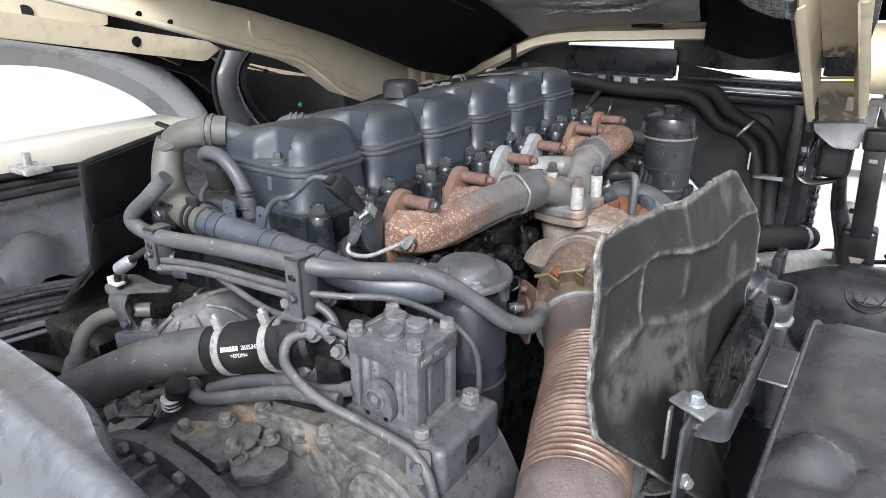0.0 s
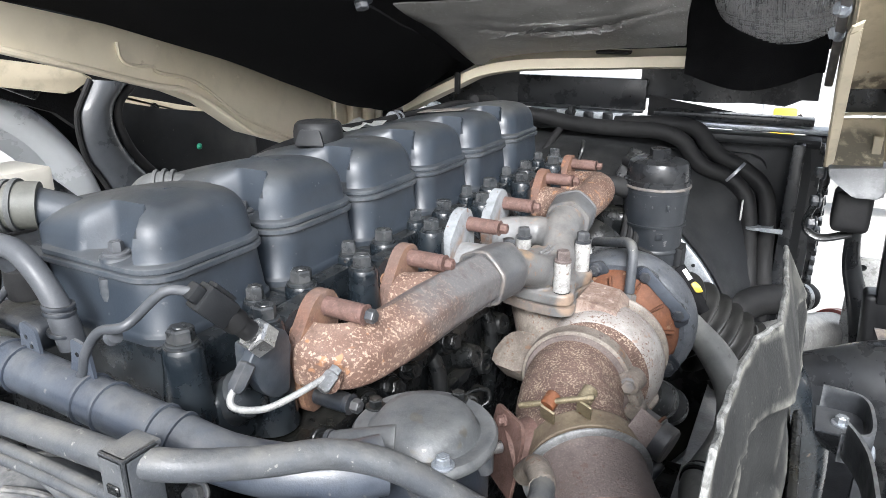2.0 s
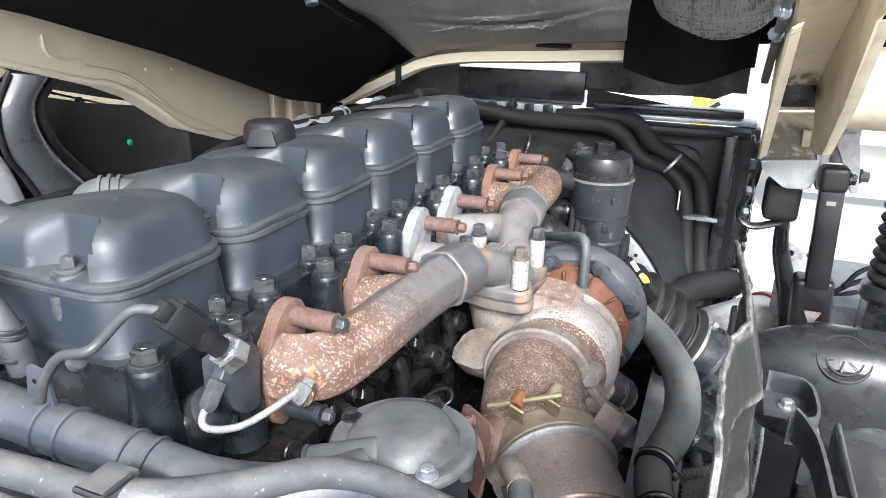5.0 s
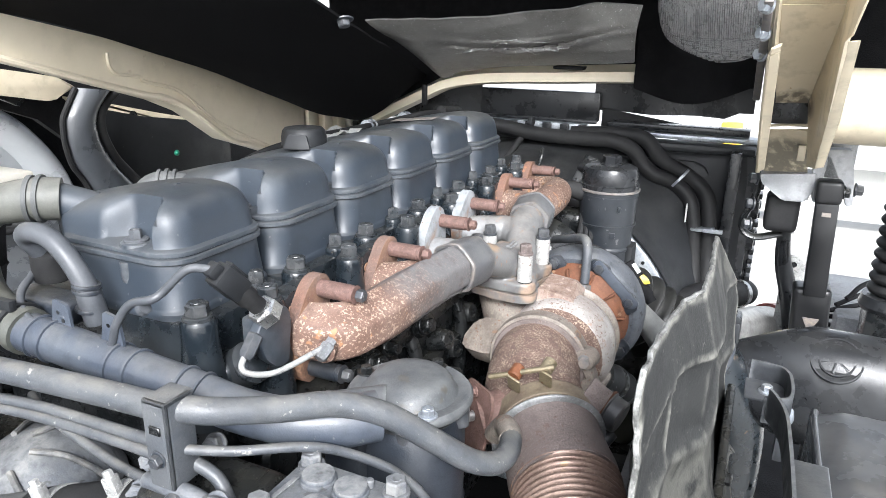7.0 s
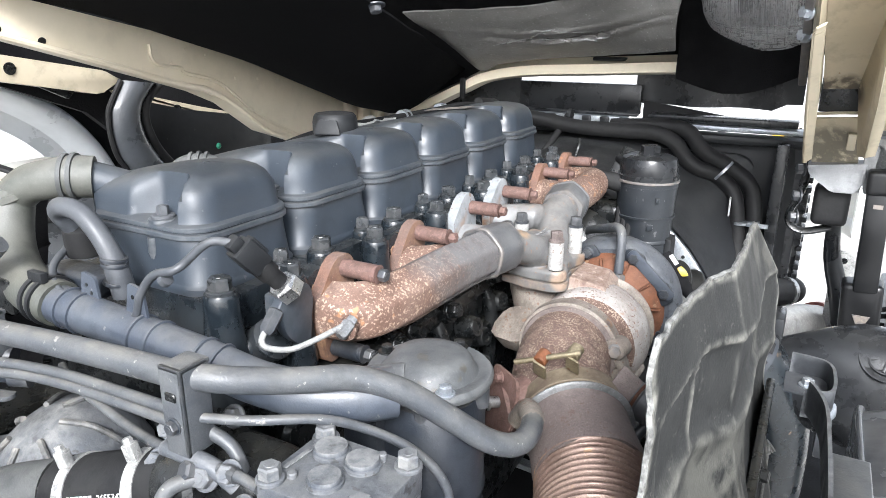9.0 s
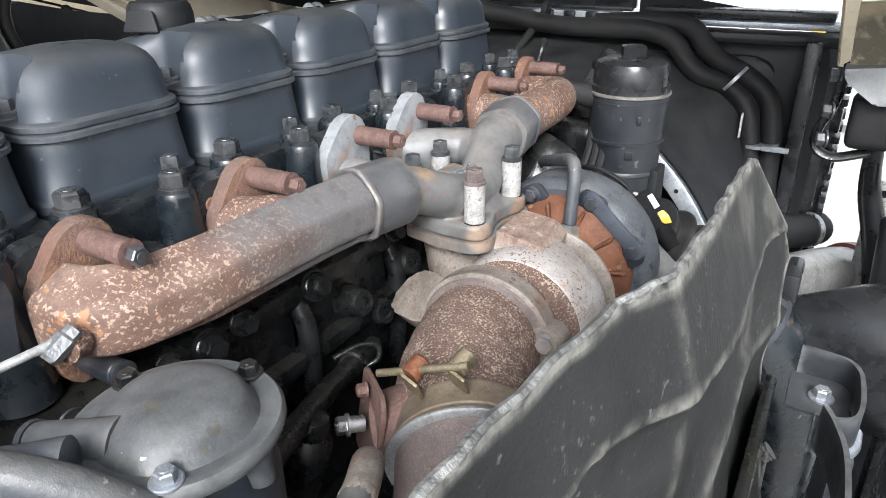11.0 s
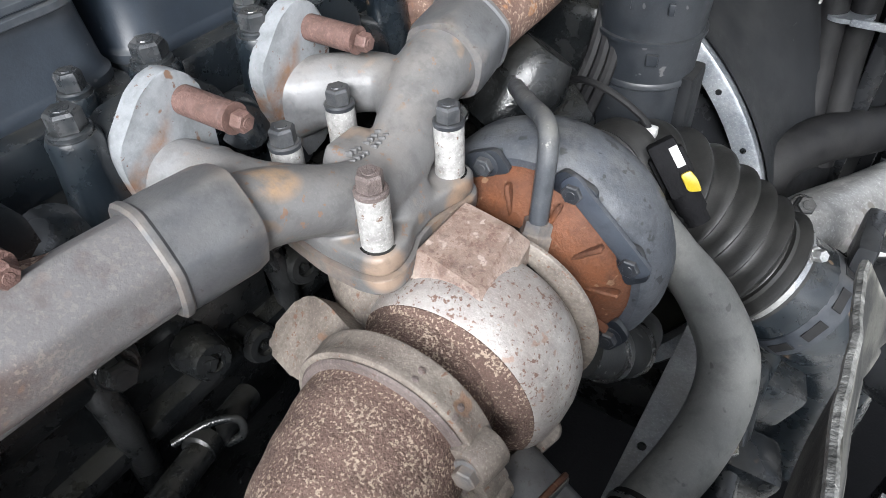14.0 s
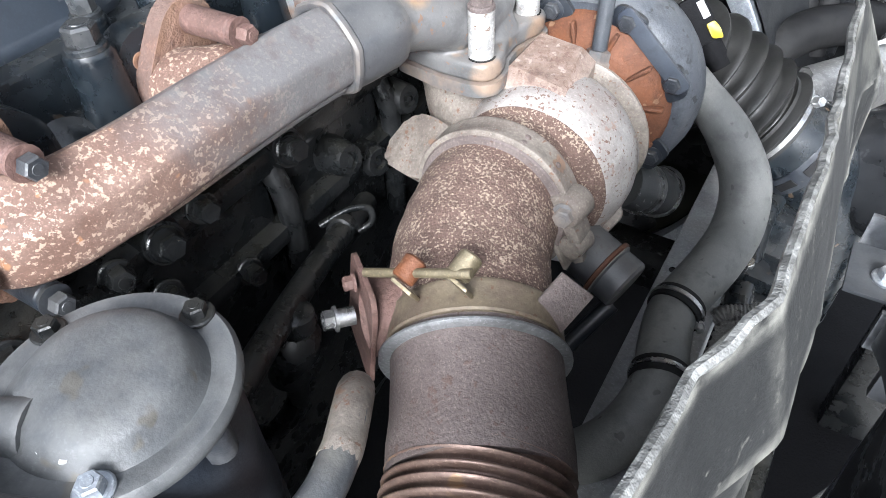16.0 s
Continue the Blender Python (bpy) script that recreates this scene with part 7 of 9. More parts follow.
sweep(bm, [b1 - bd * 0.01, b1 + bd * 0.05, (0.495, 0.77, 0.99), (0.525, 0.8, 0.89), (0.53, 0.81, 0.72)], 0.064, 30)
pipe_ = part("pipe", bm, HEADCAST, ip)
bm = B()
lathe(bm, [(0.063, -0.015), (0.0665, -0.014), (0.067, -0.011), (0.067, 0.011), (0.0665, 0.014), (0.063, 0.015)], b1 + bd * 0.046, bd, 44)
ring_ = part("slotted_band", bm, CAST, pipe_, "dark slotted mounting band")
across_ = bd.orthogonal().normalized()
for k in range(10):
    side_ = Matrix.Rotation(2 * math.pi * k / 10, 3, bd) @ across_
    bm = B()
    block(bm, (-0.013, -0.006, -0.001), (0.013, 0.006, 0.0006), 0.0004, Matrix.Translation(b1 + bd * 0.046 + side_ * 0.067) @ Matrix((bd.cross(side_), bd, side_)).transposed().to_4x4(), seg=1)
    part("slot", bm, BLACKRUB, ring_)
ai = thing("aluminium_charge_pipe", "weathered aluminium charge air pipe with a red silicone joint", "pipe", (0.52, 0.95, 1.1))
bm = B()
sweep(bm, [(0.425, 0.845, 1.055), (0.451, 0.89, 1.051), (0.493, 0.97, 1.038), (0.536, 1.07, 1.018), (0.57, 1.16, 0.993), (0.605, 1.26, 0.96)], [0.042, 0.046, 0.047, 0.047, 0.046, 0.046], 26)
part("pipe", bm, ALUPIPE, ai)
for q, w_ in (((0.585, 1.205, 0.979), 0.028),):
    bm = B()
    lathe(bm, [(0.046, -w_), (0.054, -w_ * 0.9), (0.055, -w_ * 0.3), (0.052, 0), (0.055, w_ * 0.3), (0.054, w_ * 0.9), (0.046, w_)], q, (0.3, 0.9, -0.25), 32)
    part("joint", bm, REDRUB, ai, "red silicone joint hose")
for k in range(5):
    bm = B()
    block(bm, (-0.003, -0.005, 0), (0.003, 0.005, 0.0015), 0.0005, Matrix.Translation((0.49 + 0.007 * k, 0.965 + 0.016 * k, 1.084 - 0.003 * k)), seg=1)
    part("cast_mark", bm, ALUPIPE, ai)
bolt(ai, (0.428, 0.858, 1.093), (0.3, -0.6, 0.7), 0.012, 0.02, BLACKCAST, 1.3)
rh = thing("radiator_hose", "large black rubber radiator hose with a steel clamp", "hose", (0.42, 1.0, 1.1))
bm = B()
sweep(bm, [(0.345, 0.92, 0.95), (0.362, 0.935, 1.02), (0.378, 0.97, 1.075), (0.418, 1.03, 1.088), (0.462, 1.1, 1.076), (0.485, 1.14, 1.067), (0.503, 1.169, 1.062)], [0.034, 0.034, 0.033, 0.033, 0.034, 0.033, 0.032], 24)
part("hose", bm, BLACKRUB, rh)
bm = B()
band(bm, (0.5, 1.164, 1.063), (0.52, 0.85, -0.14), 0.033, 0.014, 0.002, 32)
part("hose_clamp", bm, STEEL, rh)
bm = B()
sweep(bm, [(0.5, 1.163, 1.063), (0.515, 1.19, 1.058), (0.51, 1.215, 1.055)], 0.031, 20)
part("end", bm, BLACKRUB, rh)
# wire with connector by the bellows
sw = thing("pressure_sensor", "black sensor with a yellow lock tab on the bellows", "sensor", (0.31, 0.67, 1.22))
along = Vector((0.048, -0.012, -0.055)).normalized()
front_ = Vector((0.114, -0.56, 0.41))
front_ = (front_ - along * front_.dot(along)).normalized()
across = along.cross(front_)
m = Matrix.Translation((0.325, 0.622, 1.245)) @ Matrix((along, across, front_)).transposed().to_4x4()
s_ = 1 if across.x > 0 else -1
bm = B()
block(bm, (-0.042, -0.013, -0.014), (0.012, 0.013, 0.012), 0.004, m)
block(bm, (-0.03, -0.017, -0.016), (0.0, 0.017, 0.0), 0.004, m)
lathe(bm, [(0.0125, 0), (0.0135, 0.004), (0.0135, 0.02), (0.011, 0.024), (0.011, 0.034)], m @ Vector((0.01, 0, -0.003)), along, 20)
part("body", bm, MATTBLACK, sw)
bm = B()
slab(bm, round_outline([(-0.008, 0.003), (0.009, 0.003), (0.014, 0.014), (0.002, 0.015), (-0.008, 0.013)] if s_ > 0 else [(-0.008, -0.013), (0.002, -0.015), (0.014, -0.014), (0.009, -0.003), (-0.008, -0.003)], 0.003, 3), 0.006, m @ Matrix.Translation((0, 0, 0.0095)), 0.001)
part("lock_tab", bm, YELLOW, sw, "yellow lock tab")
bm = B()
block(bm, (-0.034, s_ * 0.008 - 0.004, 0.0115), (-0.014, s_ * 0.008 + 0.004, 0.0127), 0.0005, m)
part("label", bm, WHITEPL, sw)
bm = B()
sweep(bm, [(0.16, 0.72, 1.25), (0.185, 0.7, 1.275), (0.22, 0.68, 1.285), (0.255, 0.675, 1.274), (0.274, 0.676, 1.256), (0.28, 0.672, 1.22), (0.29, 0.665, 1.18)], 0.0038, 8)
part("wire", bm, BLACKRUB, sw)
bm = B()
block(bm, (0.27, 0.671, 1.247), (0.283, 0.682, 1.259), 0.003)
part("cable_tie", bm, WHITEPL, sw)
bm = B()
block(bm, (0.28, 0.63, 1.19), (0.34, 0.68, 1.225), 0.005, Matrix.Translation((0, 0, 0)))
part("holder", bm, BLACKCAST, sw)
# rubber hose along the chassis rail
ch = thing("crankcase_hose", "grey rubber hose with black clamps beside the chassis rail", "hose", (0.4, 0.42, 1.04))
bm = B()
sweep(bm, [(0.315, 0.592, 1.214), (0.345, 0.587, 1.19), (0.384, 0.588, 1.15), (0.418, 0.58, 1.098), (0.428, 0.55, 1.055), (0.42, 0.49, 1.04), (0.4, 0.413, 1.028), (0.405, 0.36, 1.025), (0.415, 0.315, 1.022), (0.405, 0.26, 1.005), (0.375, 0.22, 0.985), (0.33, 0.2, 0.975), (0.27, 0.19, 0.97)], [0.021, 0.022, 0.026, 0.029, 0.03, 0.0295, 0.0275, 0.0275, 0.028, 0.028, 0.028, 0.028, 0.028], 22)
part("hose", bm, GREYHOSE, ch)
for p, axx in (((0.401, 0.415, 1.028), (0.15, 0.9, 0.1)), ((0.414, 0.32, 1.022), (-0.2, 0.9, 0.05))):
    for k, (w_, mt) in enumerate(((0.018, BLACKRUB), (0.005, STEEL))):
        bm = B()
        band(bm, p, axx, 0.0285 + 0.002 * k, w_, 0.002, 28)
        cl = part("hose_clamp", bm, mt, ch)
    bolt(cl, Vector(p) + Vector((0.028, -0.012, 0.0)), (0.3, -0.8, 0.2), 0.005, 0.012, STEEL)
bm = B()
band(bm, (0.322, 0.622, 1.175), (0.8, -0.1, -0.4), 0.021, 0.01, 0.002, 24)
part("hose_clamp", bm, STEEL, ch)
bolt(ch, (0.336, 0.61, 1.195), (0.7, -0.6, 0.4), 0.006, 0.014, STEEL)
dr = thing("oil_drain_hose", "grey drain stub with steel clamps under the compressor", "hose", (0.32, 0.6, 1.05))
bm = B()
sweep(bm, [(0.29, 0.52, 1.09), (0.315, 0.56, 1.06), (0.32, 0.6, 1.03), (0.315, 0.65, 1.0)], [0.03, 0.031, 0.03, 0.03], 22)
part("stub", bm, RUBBER, dr)
for p in ((0.308, 0.545, 1.07), (0.32, 0.59, 1.036)):
    bm = B()
    band(bm, p, (0.25, 0.6, -0.4), 0.0305, 0.012, 0.0025, 28)
    part("hose_clamp", bm, STEEL, dr)

# ---- heat shield ----
hsld = thing("heat_shield", "embossed black heat shield board with torn silver edge", "heat shield", (0.47, 0.1, 1.3))


def along(table, y):
    """Value at y on a bent line of (y, value)."""
    for (y0, a), (y1, b) in zip(table, table[1:]):
        if y <= y1:
            return a + (b - a) * max(0.0, (y - y0) / (y1 - y0))
    return table[-1][1]


def ramp(x, width):
    return 1 / (1 + math.exp(-max(-40.0, min(40.0, x / width))))


SHIELD_TOP = [(-0.203, 1.458), (-0.19, 1.475), (-0.135, 1.472), (-0.058, 1.464), (0.01, 1.461), (0.08, 1.458), (0.2, 1.449), (0.3, 1.436), (0.36, 1.422)]
SHIELD_LOW = [(-0.203, 1.25), (-0.18, 1.225), (-0.1, 1.145), (0.05, 1.0), (0.5, 0.98)]
RIDGE_A = [(-0.2, 1.413), (-0.08, 1.409), (-0.04, 1.411), (0.15, 1.37), (0.4, 1.345), (0.5, 1.33)]
RIDGE_B = [(-0.2, 1.33), (-0.07, 1.341), (0.02, 1.318), (0.12, 1.293), (0.26, 1.264), (0.36, 1.25), (0.5, 1.24)]
SHIELD_X = [(-0.2, 0.4435), (-0.06, 0.446), (-0.011, 0.452), (0.025, 0.464), (0.11, 0.466), (0.2, 0.463), (0.334, 0.459), (0.5, 0.462)]
LEAN = [(-0.2, 0.004), (-0.06, 0.011), (0.03, 0.02), (0.15, 0.023), (0.3, 0.023), (0.5, 0.024)]


def shield_point(u, v):
    """u: 0 rear edge to 1 front edge; v: 0 top to 1 bottom."""
    front_y = along([(0.0, 0.362), (0.12, 0.418), (0.22, 0.452), (0.34, 0.448), (0.5, 0.42), (1.0, 0.39)], v)
    y = -0.203 + (front_y + 0.203) * u
    top = along(SHIELD_TOP, y) - 0.35 * max(0.0, y - 0.36) + 0.003 * noise.noise((u * 23, 0, 0)) * (1 - v)
    low = along(SHIELD_LOW, y)
    z = top + (low - top) * v
    ra, rb = along(RIDGE_A, y), along(RIDGE_B, y)
    x = along(SHIELD_X, y) + along(LEAN, y) * min(1.0, max(0.0, (top - z) / max(0.02, top - ra)))
    x += 0.012 * (max(0.0, rb - z) / 0.25) ** 1.5 + 0.045 * (max(0.0, 1.3 - z) / 0.15) ** 1.5 * (1.0 if y < 0.0 else max(0.3, 1 - y / 0.2)) + 0.012 * max(0.0, (y - 0.36) / 0.09)
    pocket = ramp(ra - z, 0.003) * ramp(z - rb, 0.004) * (1 - 0.9 * math.exp(-(((y + 0.077) / 0.007) ** 2))) * ramp(y + 0.172, 0.003) * ramp(0.43 - y, 0.006)
    x -= 0.0055 * pocket
    x += (0.0022 * math.exp(-(((z - ra) / 0.004) ** 2)) + 0.003 * math.exp(-(((z - rb + 0.012) / 0.012) ** 2))) * ramp(y + 0.175, 0.006)
    below = ramp(rb - 0.03 - z, 0.008)
    x -= below * (0.0035 * ramp(y - 0.06, 0.004) + 0.003 * ramp(y - 0.25, 0.004))
    x += 0.0035 * noise.noise((u * 5, v * 4, 7)) * v
    return Vector((x + 0.0012 * noise.noise((u * 13, v * 11, 0)), y + 0.002 * noise.noise((u * 4, v * 5, 3)), z))


bm = B()
sheet(bm, [[shield_point(i / 120, j / 90) for j in range(91)] for i in range(121)], -0.004)
part("board", bm, SHIELD, hsld, sharp=50)
bm = B()
rim = [shield_point(0, 1 - k / 30) for k in range(31)] + [shield_point(k / 44, 0) for k in range(1, 45)]
rim = [p + Vector((-0.002 + 0.002 * noise.noise((k * 0.9, 0, 0)), -0.002, 0.002 * noise.noise((k * 1.3, 2, 0)))) for k, p in enumerate(rim)]
sweep(bm, rim, 0.0022, 6, sub=2)
part("foil_edge", bm, FOILEDGE, hsld, "torn silver foil edge")

# ---- chassis ----
for x0, x1, nm in ((0.36, 0.44, 1), (-0.62, -0.54, 2)):
    cr = thing("chassis_rail", "grey painted steel chassis rail beside the engine", "chassis rail", (x0, 0.2, 0.85))
    for name_, lo, hi in (("top_flange", (x0, -2.2, 0.97), (x1, 1.6, 0.98)), ("web", (x1 - 0.01 if nm == 1 else x0, -2.2, 0.725), (x1 if nm == 1 else x0 + 0.01, 1.6, 0.97)), ("bottom_flange", (x0, -2.2, 0.715), (x1, 1.6, 0.725))):
        bm = B()
        block(bm, lo, hi, 0.002)
        part(name_, bm, RAIL, cr)
    bm = B()
    block(bm, (x0, -1.9, 0.0), (x1, -1.8, 0.72), 0.01)
    block(bm, (x0, 1.5, 0.0), (x1, 1.58, 0.72), 0.01)
    part("axle_stand", bm, BLACKCAST, cr)
bm = B()
lathe(bm, [(0.005, 0), (0.005, 0.0008), (0, 0.0008)], (0.374, 0.519, 0.9805), seg=12)
part("hole", bm, BLACKCAST, cr)
em = thing("engine_mount", "black cast engine mounts between engine and chassis", "engine mount", (-0.1, 0.0, 0.75))
bm = B()
block(bm, (-0.56, 0.0, 0.74), (0.38, 0.08, 0.8), 0.01)
part("cross_beam", bm, BLACKCAST, em)
bm = B()
block(bm, (-0.56, 0.7, 0.74), (0.38, 0.78, 0.8), 0.01)
part("cross_beam", bm, BLACKCAST, em)
bm = B()
block(bm, (0.2, -0.42, 0.78), (0.52, -0.38, 0.98), 0.01)
part("pipe_hanger", bm, BLACKCAST, em)
bk = thing("frame_bracket", "black cast frame brackets with bolts beside the chassis rail", "bracket", (0.47, 0.65, 0.97))
for y in (0.56, 0.68):
    bm = B()
    block(bm, (0.43, y - 0.03, 0.93), (0.5, y + 0.03, 1.0), 0.012, Matrix.Translation((0.46, y, 0.97)) @ pose(0, 0, 0, 0, 20, 15) @ Matrix.Translation((-0.46, -y, -0.97)))
    pt = part("bracket", bm, HEADCAST, bk)
    bolt(pt, (0.45, y - 0.015, 1.0), (0.2, -0.2, 1), 0.009, 0.016, STEEL if y < 0.6 else CAST)
bm = B()
sweep(bm, [(0.47, 0.42, 0.93), (0.455, 0.55, 0.985), (0.45, 0.63, 1.0), (0.455, 0.72, 1.0), (0.47, 0.82, 0.98)], [0.018, 0.016, 0.015, 0.018, 0.014], 14)
part("rod", bm, HEADCAST, bk)

# ---- right-hand strap bracket ----
rb = thing("strap_bracket", "zinc grey steel strap bracket with bolts beside the heat shield", "bracket", (0.56, 0.15, 1.22))


def strap(pts, z0, z1, material, thick=0.004, name="strap"):
    bm = B()
    line_ = smooth_path([(x, y, 0) for x, y in pts], 5)
    sheet(bm, [[Vector((p.x, p.y, z0)), Vector((p.x, p.y, (z0 + z1) / 2)), Vector((p.x, p.y, z1))] for p in line_], thick)
    return part(name, bm, material, rb)


STRAPGREY = mat("dull_zinc_strap", (0.04, 0.043, 0.048), (0.056, 0.06, 0.065), 26, 0.42, 0.25, 0.06, 300, dust=((0.12, 0.117, 0.108), 0.35), worn=((0.3, 0.31, 0.32), 0.57, 0.66), speck=0.3)
strap([(0.522, -0.087), (0.548, -0.084), (0.564, -0.081), (0.5715, -0.073), (0.5735, -0.055), (0.574, 0.0), (0.574, 0.06), (0.573, 0.14), (0.57, 0.215), (0.561, 0.255), (0.552, 0.277)], 1.21, 1.254, STRAPGREY)
strap([(0.545, 0.281), (0.562, 0.283), (0.576, 0.292), (0.581, 0.312), (0.581, 0.345), (0.578, 0.37), (0.568, 0.386), (0.55, 0.391), (0.527, 0.393)], 1.2, 1.238, STRAPGREY)
bm = B()
sweep(bm, [(0.556, 0.283, 1.205), (0.572, 0.289, 1.203), (0.58, 0.305, 1.202), (0.581, 0.325, 1.203)], 0.0065, 12, flat=0.7)
part("rolled_lip", bm, ZINC, rb, "bright rolled strap lip")
bm = B()
block(bm, (0.522, 0.325, 1.207), (0.574, 0.386, 1.211), 0.002)
pt = part("shelf", bm, STRAPDARK, rb)
bolt(pt, (0.55, 0.35, 1.211), r=0.0075, h=0.011, material=ZINC, washer=1.5)
bm = B()
block(bm, (0.566, 0.284, 1.145), (0.582, 0.296, 1.2), 0.004)
part("hook", bm, STRAPGREY, rb)
bm = B()
block(bm, (0.511, -0.118, 1.258), (0.556, -0.084, 1.263), 0.002, Matrix.Translation((0.535, -0.1, 1.26)) @ pose(0, 0, 0, -6, 8, -14) @ Matrix.Translation((-0.535, 0.1, -1.26)))
block(bm, (0.5105, -0.122, 1.19), (0.5145, -0.108, 1.258), 0.002)
pt = part("lower_shelf", bm, ALU, rb, "bright plate")
bolt(pt, (0.535, -0.098, 1.263), r=0.008, h=0.013, material=ZINC, washer=1.5)
bm = B()
block(bm, (0.53, -0.14, 1.12), (0.537, -0.085, 1.25), 0.004)
pt = part("leg", bm, STRAPGREY, rb)
bolt(pt, (0.538, -0.12, 1.17), (1, -0.6, 0.2), 0.0075, 0.011, ZINC)
bolt(pt, (0.538, -0.105, 1.238), (1, -0.6, 0.3), 0.006, 0.009, CAST)
bm = B()
block(bm, (0.5, 0.1, 0.9), (0.512, 0.42, 1.18), 0.005)
pt = part("back_plate", bm, BLACKCAST, rb)
bolt(pt, (0.512, 0.3, 1.09), (1, -0.2, 0.1), 0.009, 0.012, BLACKCAST)
bm = B()
block(bm, (0.5765, 0.057, 1.226), (0.613, 0.16, 1.23), 0.002)
part("cross_strip", bm, STRAPGREY, rb)
bm = B()
block(bm, (0.44, 0.1, 0.93), (0.52, 0.16, 0.99), 0.006)
part("foot", bm, BLACKCAST, rb)

# ---- black plastic mudguard and air box on the right ----
mg = thing("mudguard", "glossy black plastic mudguard with a pressed dome", "mudguard", (0.85, 0.0, 0.6))
bm = B()
g = []
for i in range(110):
    y = -0.75 + 1.2 * i / 109
    row = []
    for j in range(70):
        s = j / 69
        if s < 0.25:
            x, z = 0.607 + 0.012 * (0.25 - s), 0.75 + (1.19 - 0.75) * s / 0.25
        elif s < 0.32:
            a = (s - 0.25) / 0.07 * math.pi
            x, z = 0.612 - 0.005 * math.cos(a), 1.19 + 0.009 * math.sin(a)
        else:
            x = 0.617 + (s - 0.32) * 1.0
            z = 1.19 + 0.012 * min(1.0, (x - 0.617) / 0.03) - 0.12 * max(0.0, x - 0.7) ** 2
        end = max(0.0, (y - 0.33) / 0.12)
        z -= 0.07 * end * end + (0.02 * max(0, -y - 0.3))
        d = math.hypot((x - 0.658) * 1.05, y + 0.035)
        if s > 0.32:
            z += 0.02 * math.exp(-((d / 0.034) ** 4)) - 0.005 * math.exp(-(((d - 0.05) / 0.01) ** 2)) + 0.006 * math.exp(-(((x - 0.73 - 0.25 * y) / 0.012) ** 2)) * ramp(-0.02 - y, 0.02)
        row.append((x + 0.03 * end * end, y, z))
    g.append(row)
sheet(bm, g, -0.005)
part("shell", bm, GLOSSBLK, mg, sharp=60)
bm = B()
block(bm, (0.62, 0.1, 0.0), (0.7, 0.18, 0.78), 0.01)
part("stay", bm, BLACKCAST, mg)
for k in range(6):
    bm = B()
    block(bm, (-0.014, -0.001, 0), (0.014, 0.001, 0.001), 0.0, Matrix.Translation((0.75 + 0.018 * k, -0.15 - 0.012 * k, 1.204)) @ pose(0, 0, 0, 0, 0, 50), seg=1)
    part("moulded_mark", bm, PLASTIC, mg)
ab = thing("air_box", "black plastic intake duct with a moulded round emblem", "air duct", (0.8, 0.68, 0.9))
bm = B()
rings = []
for k in range(20):
    x = 0.5 + 0.9 * k / 19
    bulge = 0.01 * math.sin(k * 0.4)
    sh = min(1.0, 0.55 + k / 6)
    rings.append([Vector((x, 0.79 + 0.085 * sh * math.cos(a), 1.02 + bulge * 0.4 + 0.125 * sh * math.sin(a))) for a in (2 * math.pi * q / 36 for q in range(36))])
skin(bm, rings)
duct = part("duct", bm, PLASTIC, ab, sharp=60)
ec = Vector((0.681, 0.734, 1.114))
en = Vector((0.0, -0.72, 0.69))
for r0 in (0.043, 0.03):
    bm = B()
    lathe(bm, [(r0 - 0.0025, -0.003), (r0 - 0.0015, 0.0012), (r0 + 0.0015, 0.0012), (r0 + 0.0025, -0.003)], ec, en, 40)
    part("emblem_ring", bm, PLASTIC, duct)
for a in (20, 80, 140):
    bm = B()
    block(bm, (-0.027, -0.0022, -0.002), (0.027, 0.0022, 0.0012), 0.0008, Matrix.Translation(ec) @ turn_to(en) @ Matrix.Rotation(radians(a), 4, "Z"))
    part("emblem_bar", bm, PLASTIC, duct)
bm = B()
block(bm, (0.66, 0.77, 0.0), (0.74, 0.83, 0.95), 0.01)
part("stay", bm, BLACKCAST, ab)
bm = B()
block(bm, (0.49, 0.74, 1.06), (0.512, 0.82, 1.15), 0.008)
part("end_clip", bm, PLASTIC, ab)

# ---- cab mounting on the right: beige tower, cast bracket, strut and spring ----
tw = thing("cab_mount_tower", "beige painted pressed steel cab mounting tower", "cab mount", (0.53, 0.78, 1.4))


def plate(name, corners, thick, material, parent, label=""):
    """A plate through four or more corners in a row, with thickness."""
    bm = B()
    p = [Vector(q) for q in corners]
    nrm = (p[1] - p[0]).cross(p[2] - p[1]).normalized() * thick
    lo, hi = [bm.verts.new(q) for q in p], [bm.verts.new(q + nrm) for q in p]
    k = len(p)
    faces = [bm.faces.new(lo), bm.faces.new(list(reversed(hi)))]
    for i in range(k):
        bm.faces.new((lo[i], hi[i], hi[(i + 1) % k], lo[(i + 1) % k]))
    bmesh.ops.bevel(bm, geom=list({e for f in faces for e in f.edges}), offset=abs(thick) * 0.3, segments=2, affect="EDGES")
    return part(name, bm, material, parent, label)


plate("web", [(0.508, 0.81, 1.571), (0.562, 0.818, 1.573), (0.584, 0.642, 1.738), (0.49, 0.642, 1.738)], 0.005, DULLBEIGE, tw)
plate("web", [(0.49, 0.642, 1.738), (0.584, 0.642, 1.738), (0.607, 0.4, 1.975), (0.468, 0.4, 1.975)], 0.005, DULLBEIGE, tw)
plate("left_flange", [(0.502, 0.898, 1.42), (0.496, 0.873, 1.424), (0.49, 0.7, 1.537), (0.486, 0.512, 1.659), (0.492, 0.502, 1.669), (0.486, 0.4, 1.79), (0.472, 0.4, 1.975), (0.49, 0.642, 1.738), (0.506, 0.81, 1.571), (0.504, 0.898, 1.515)], 0.004, DULLBEIGE, tw)
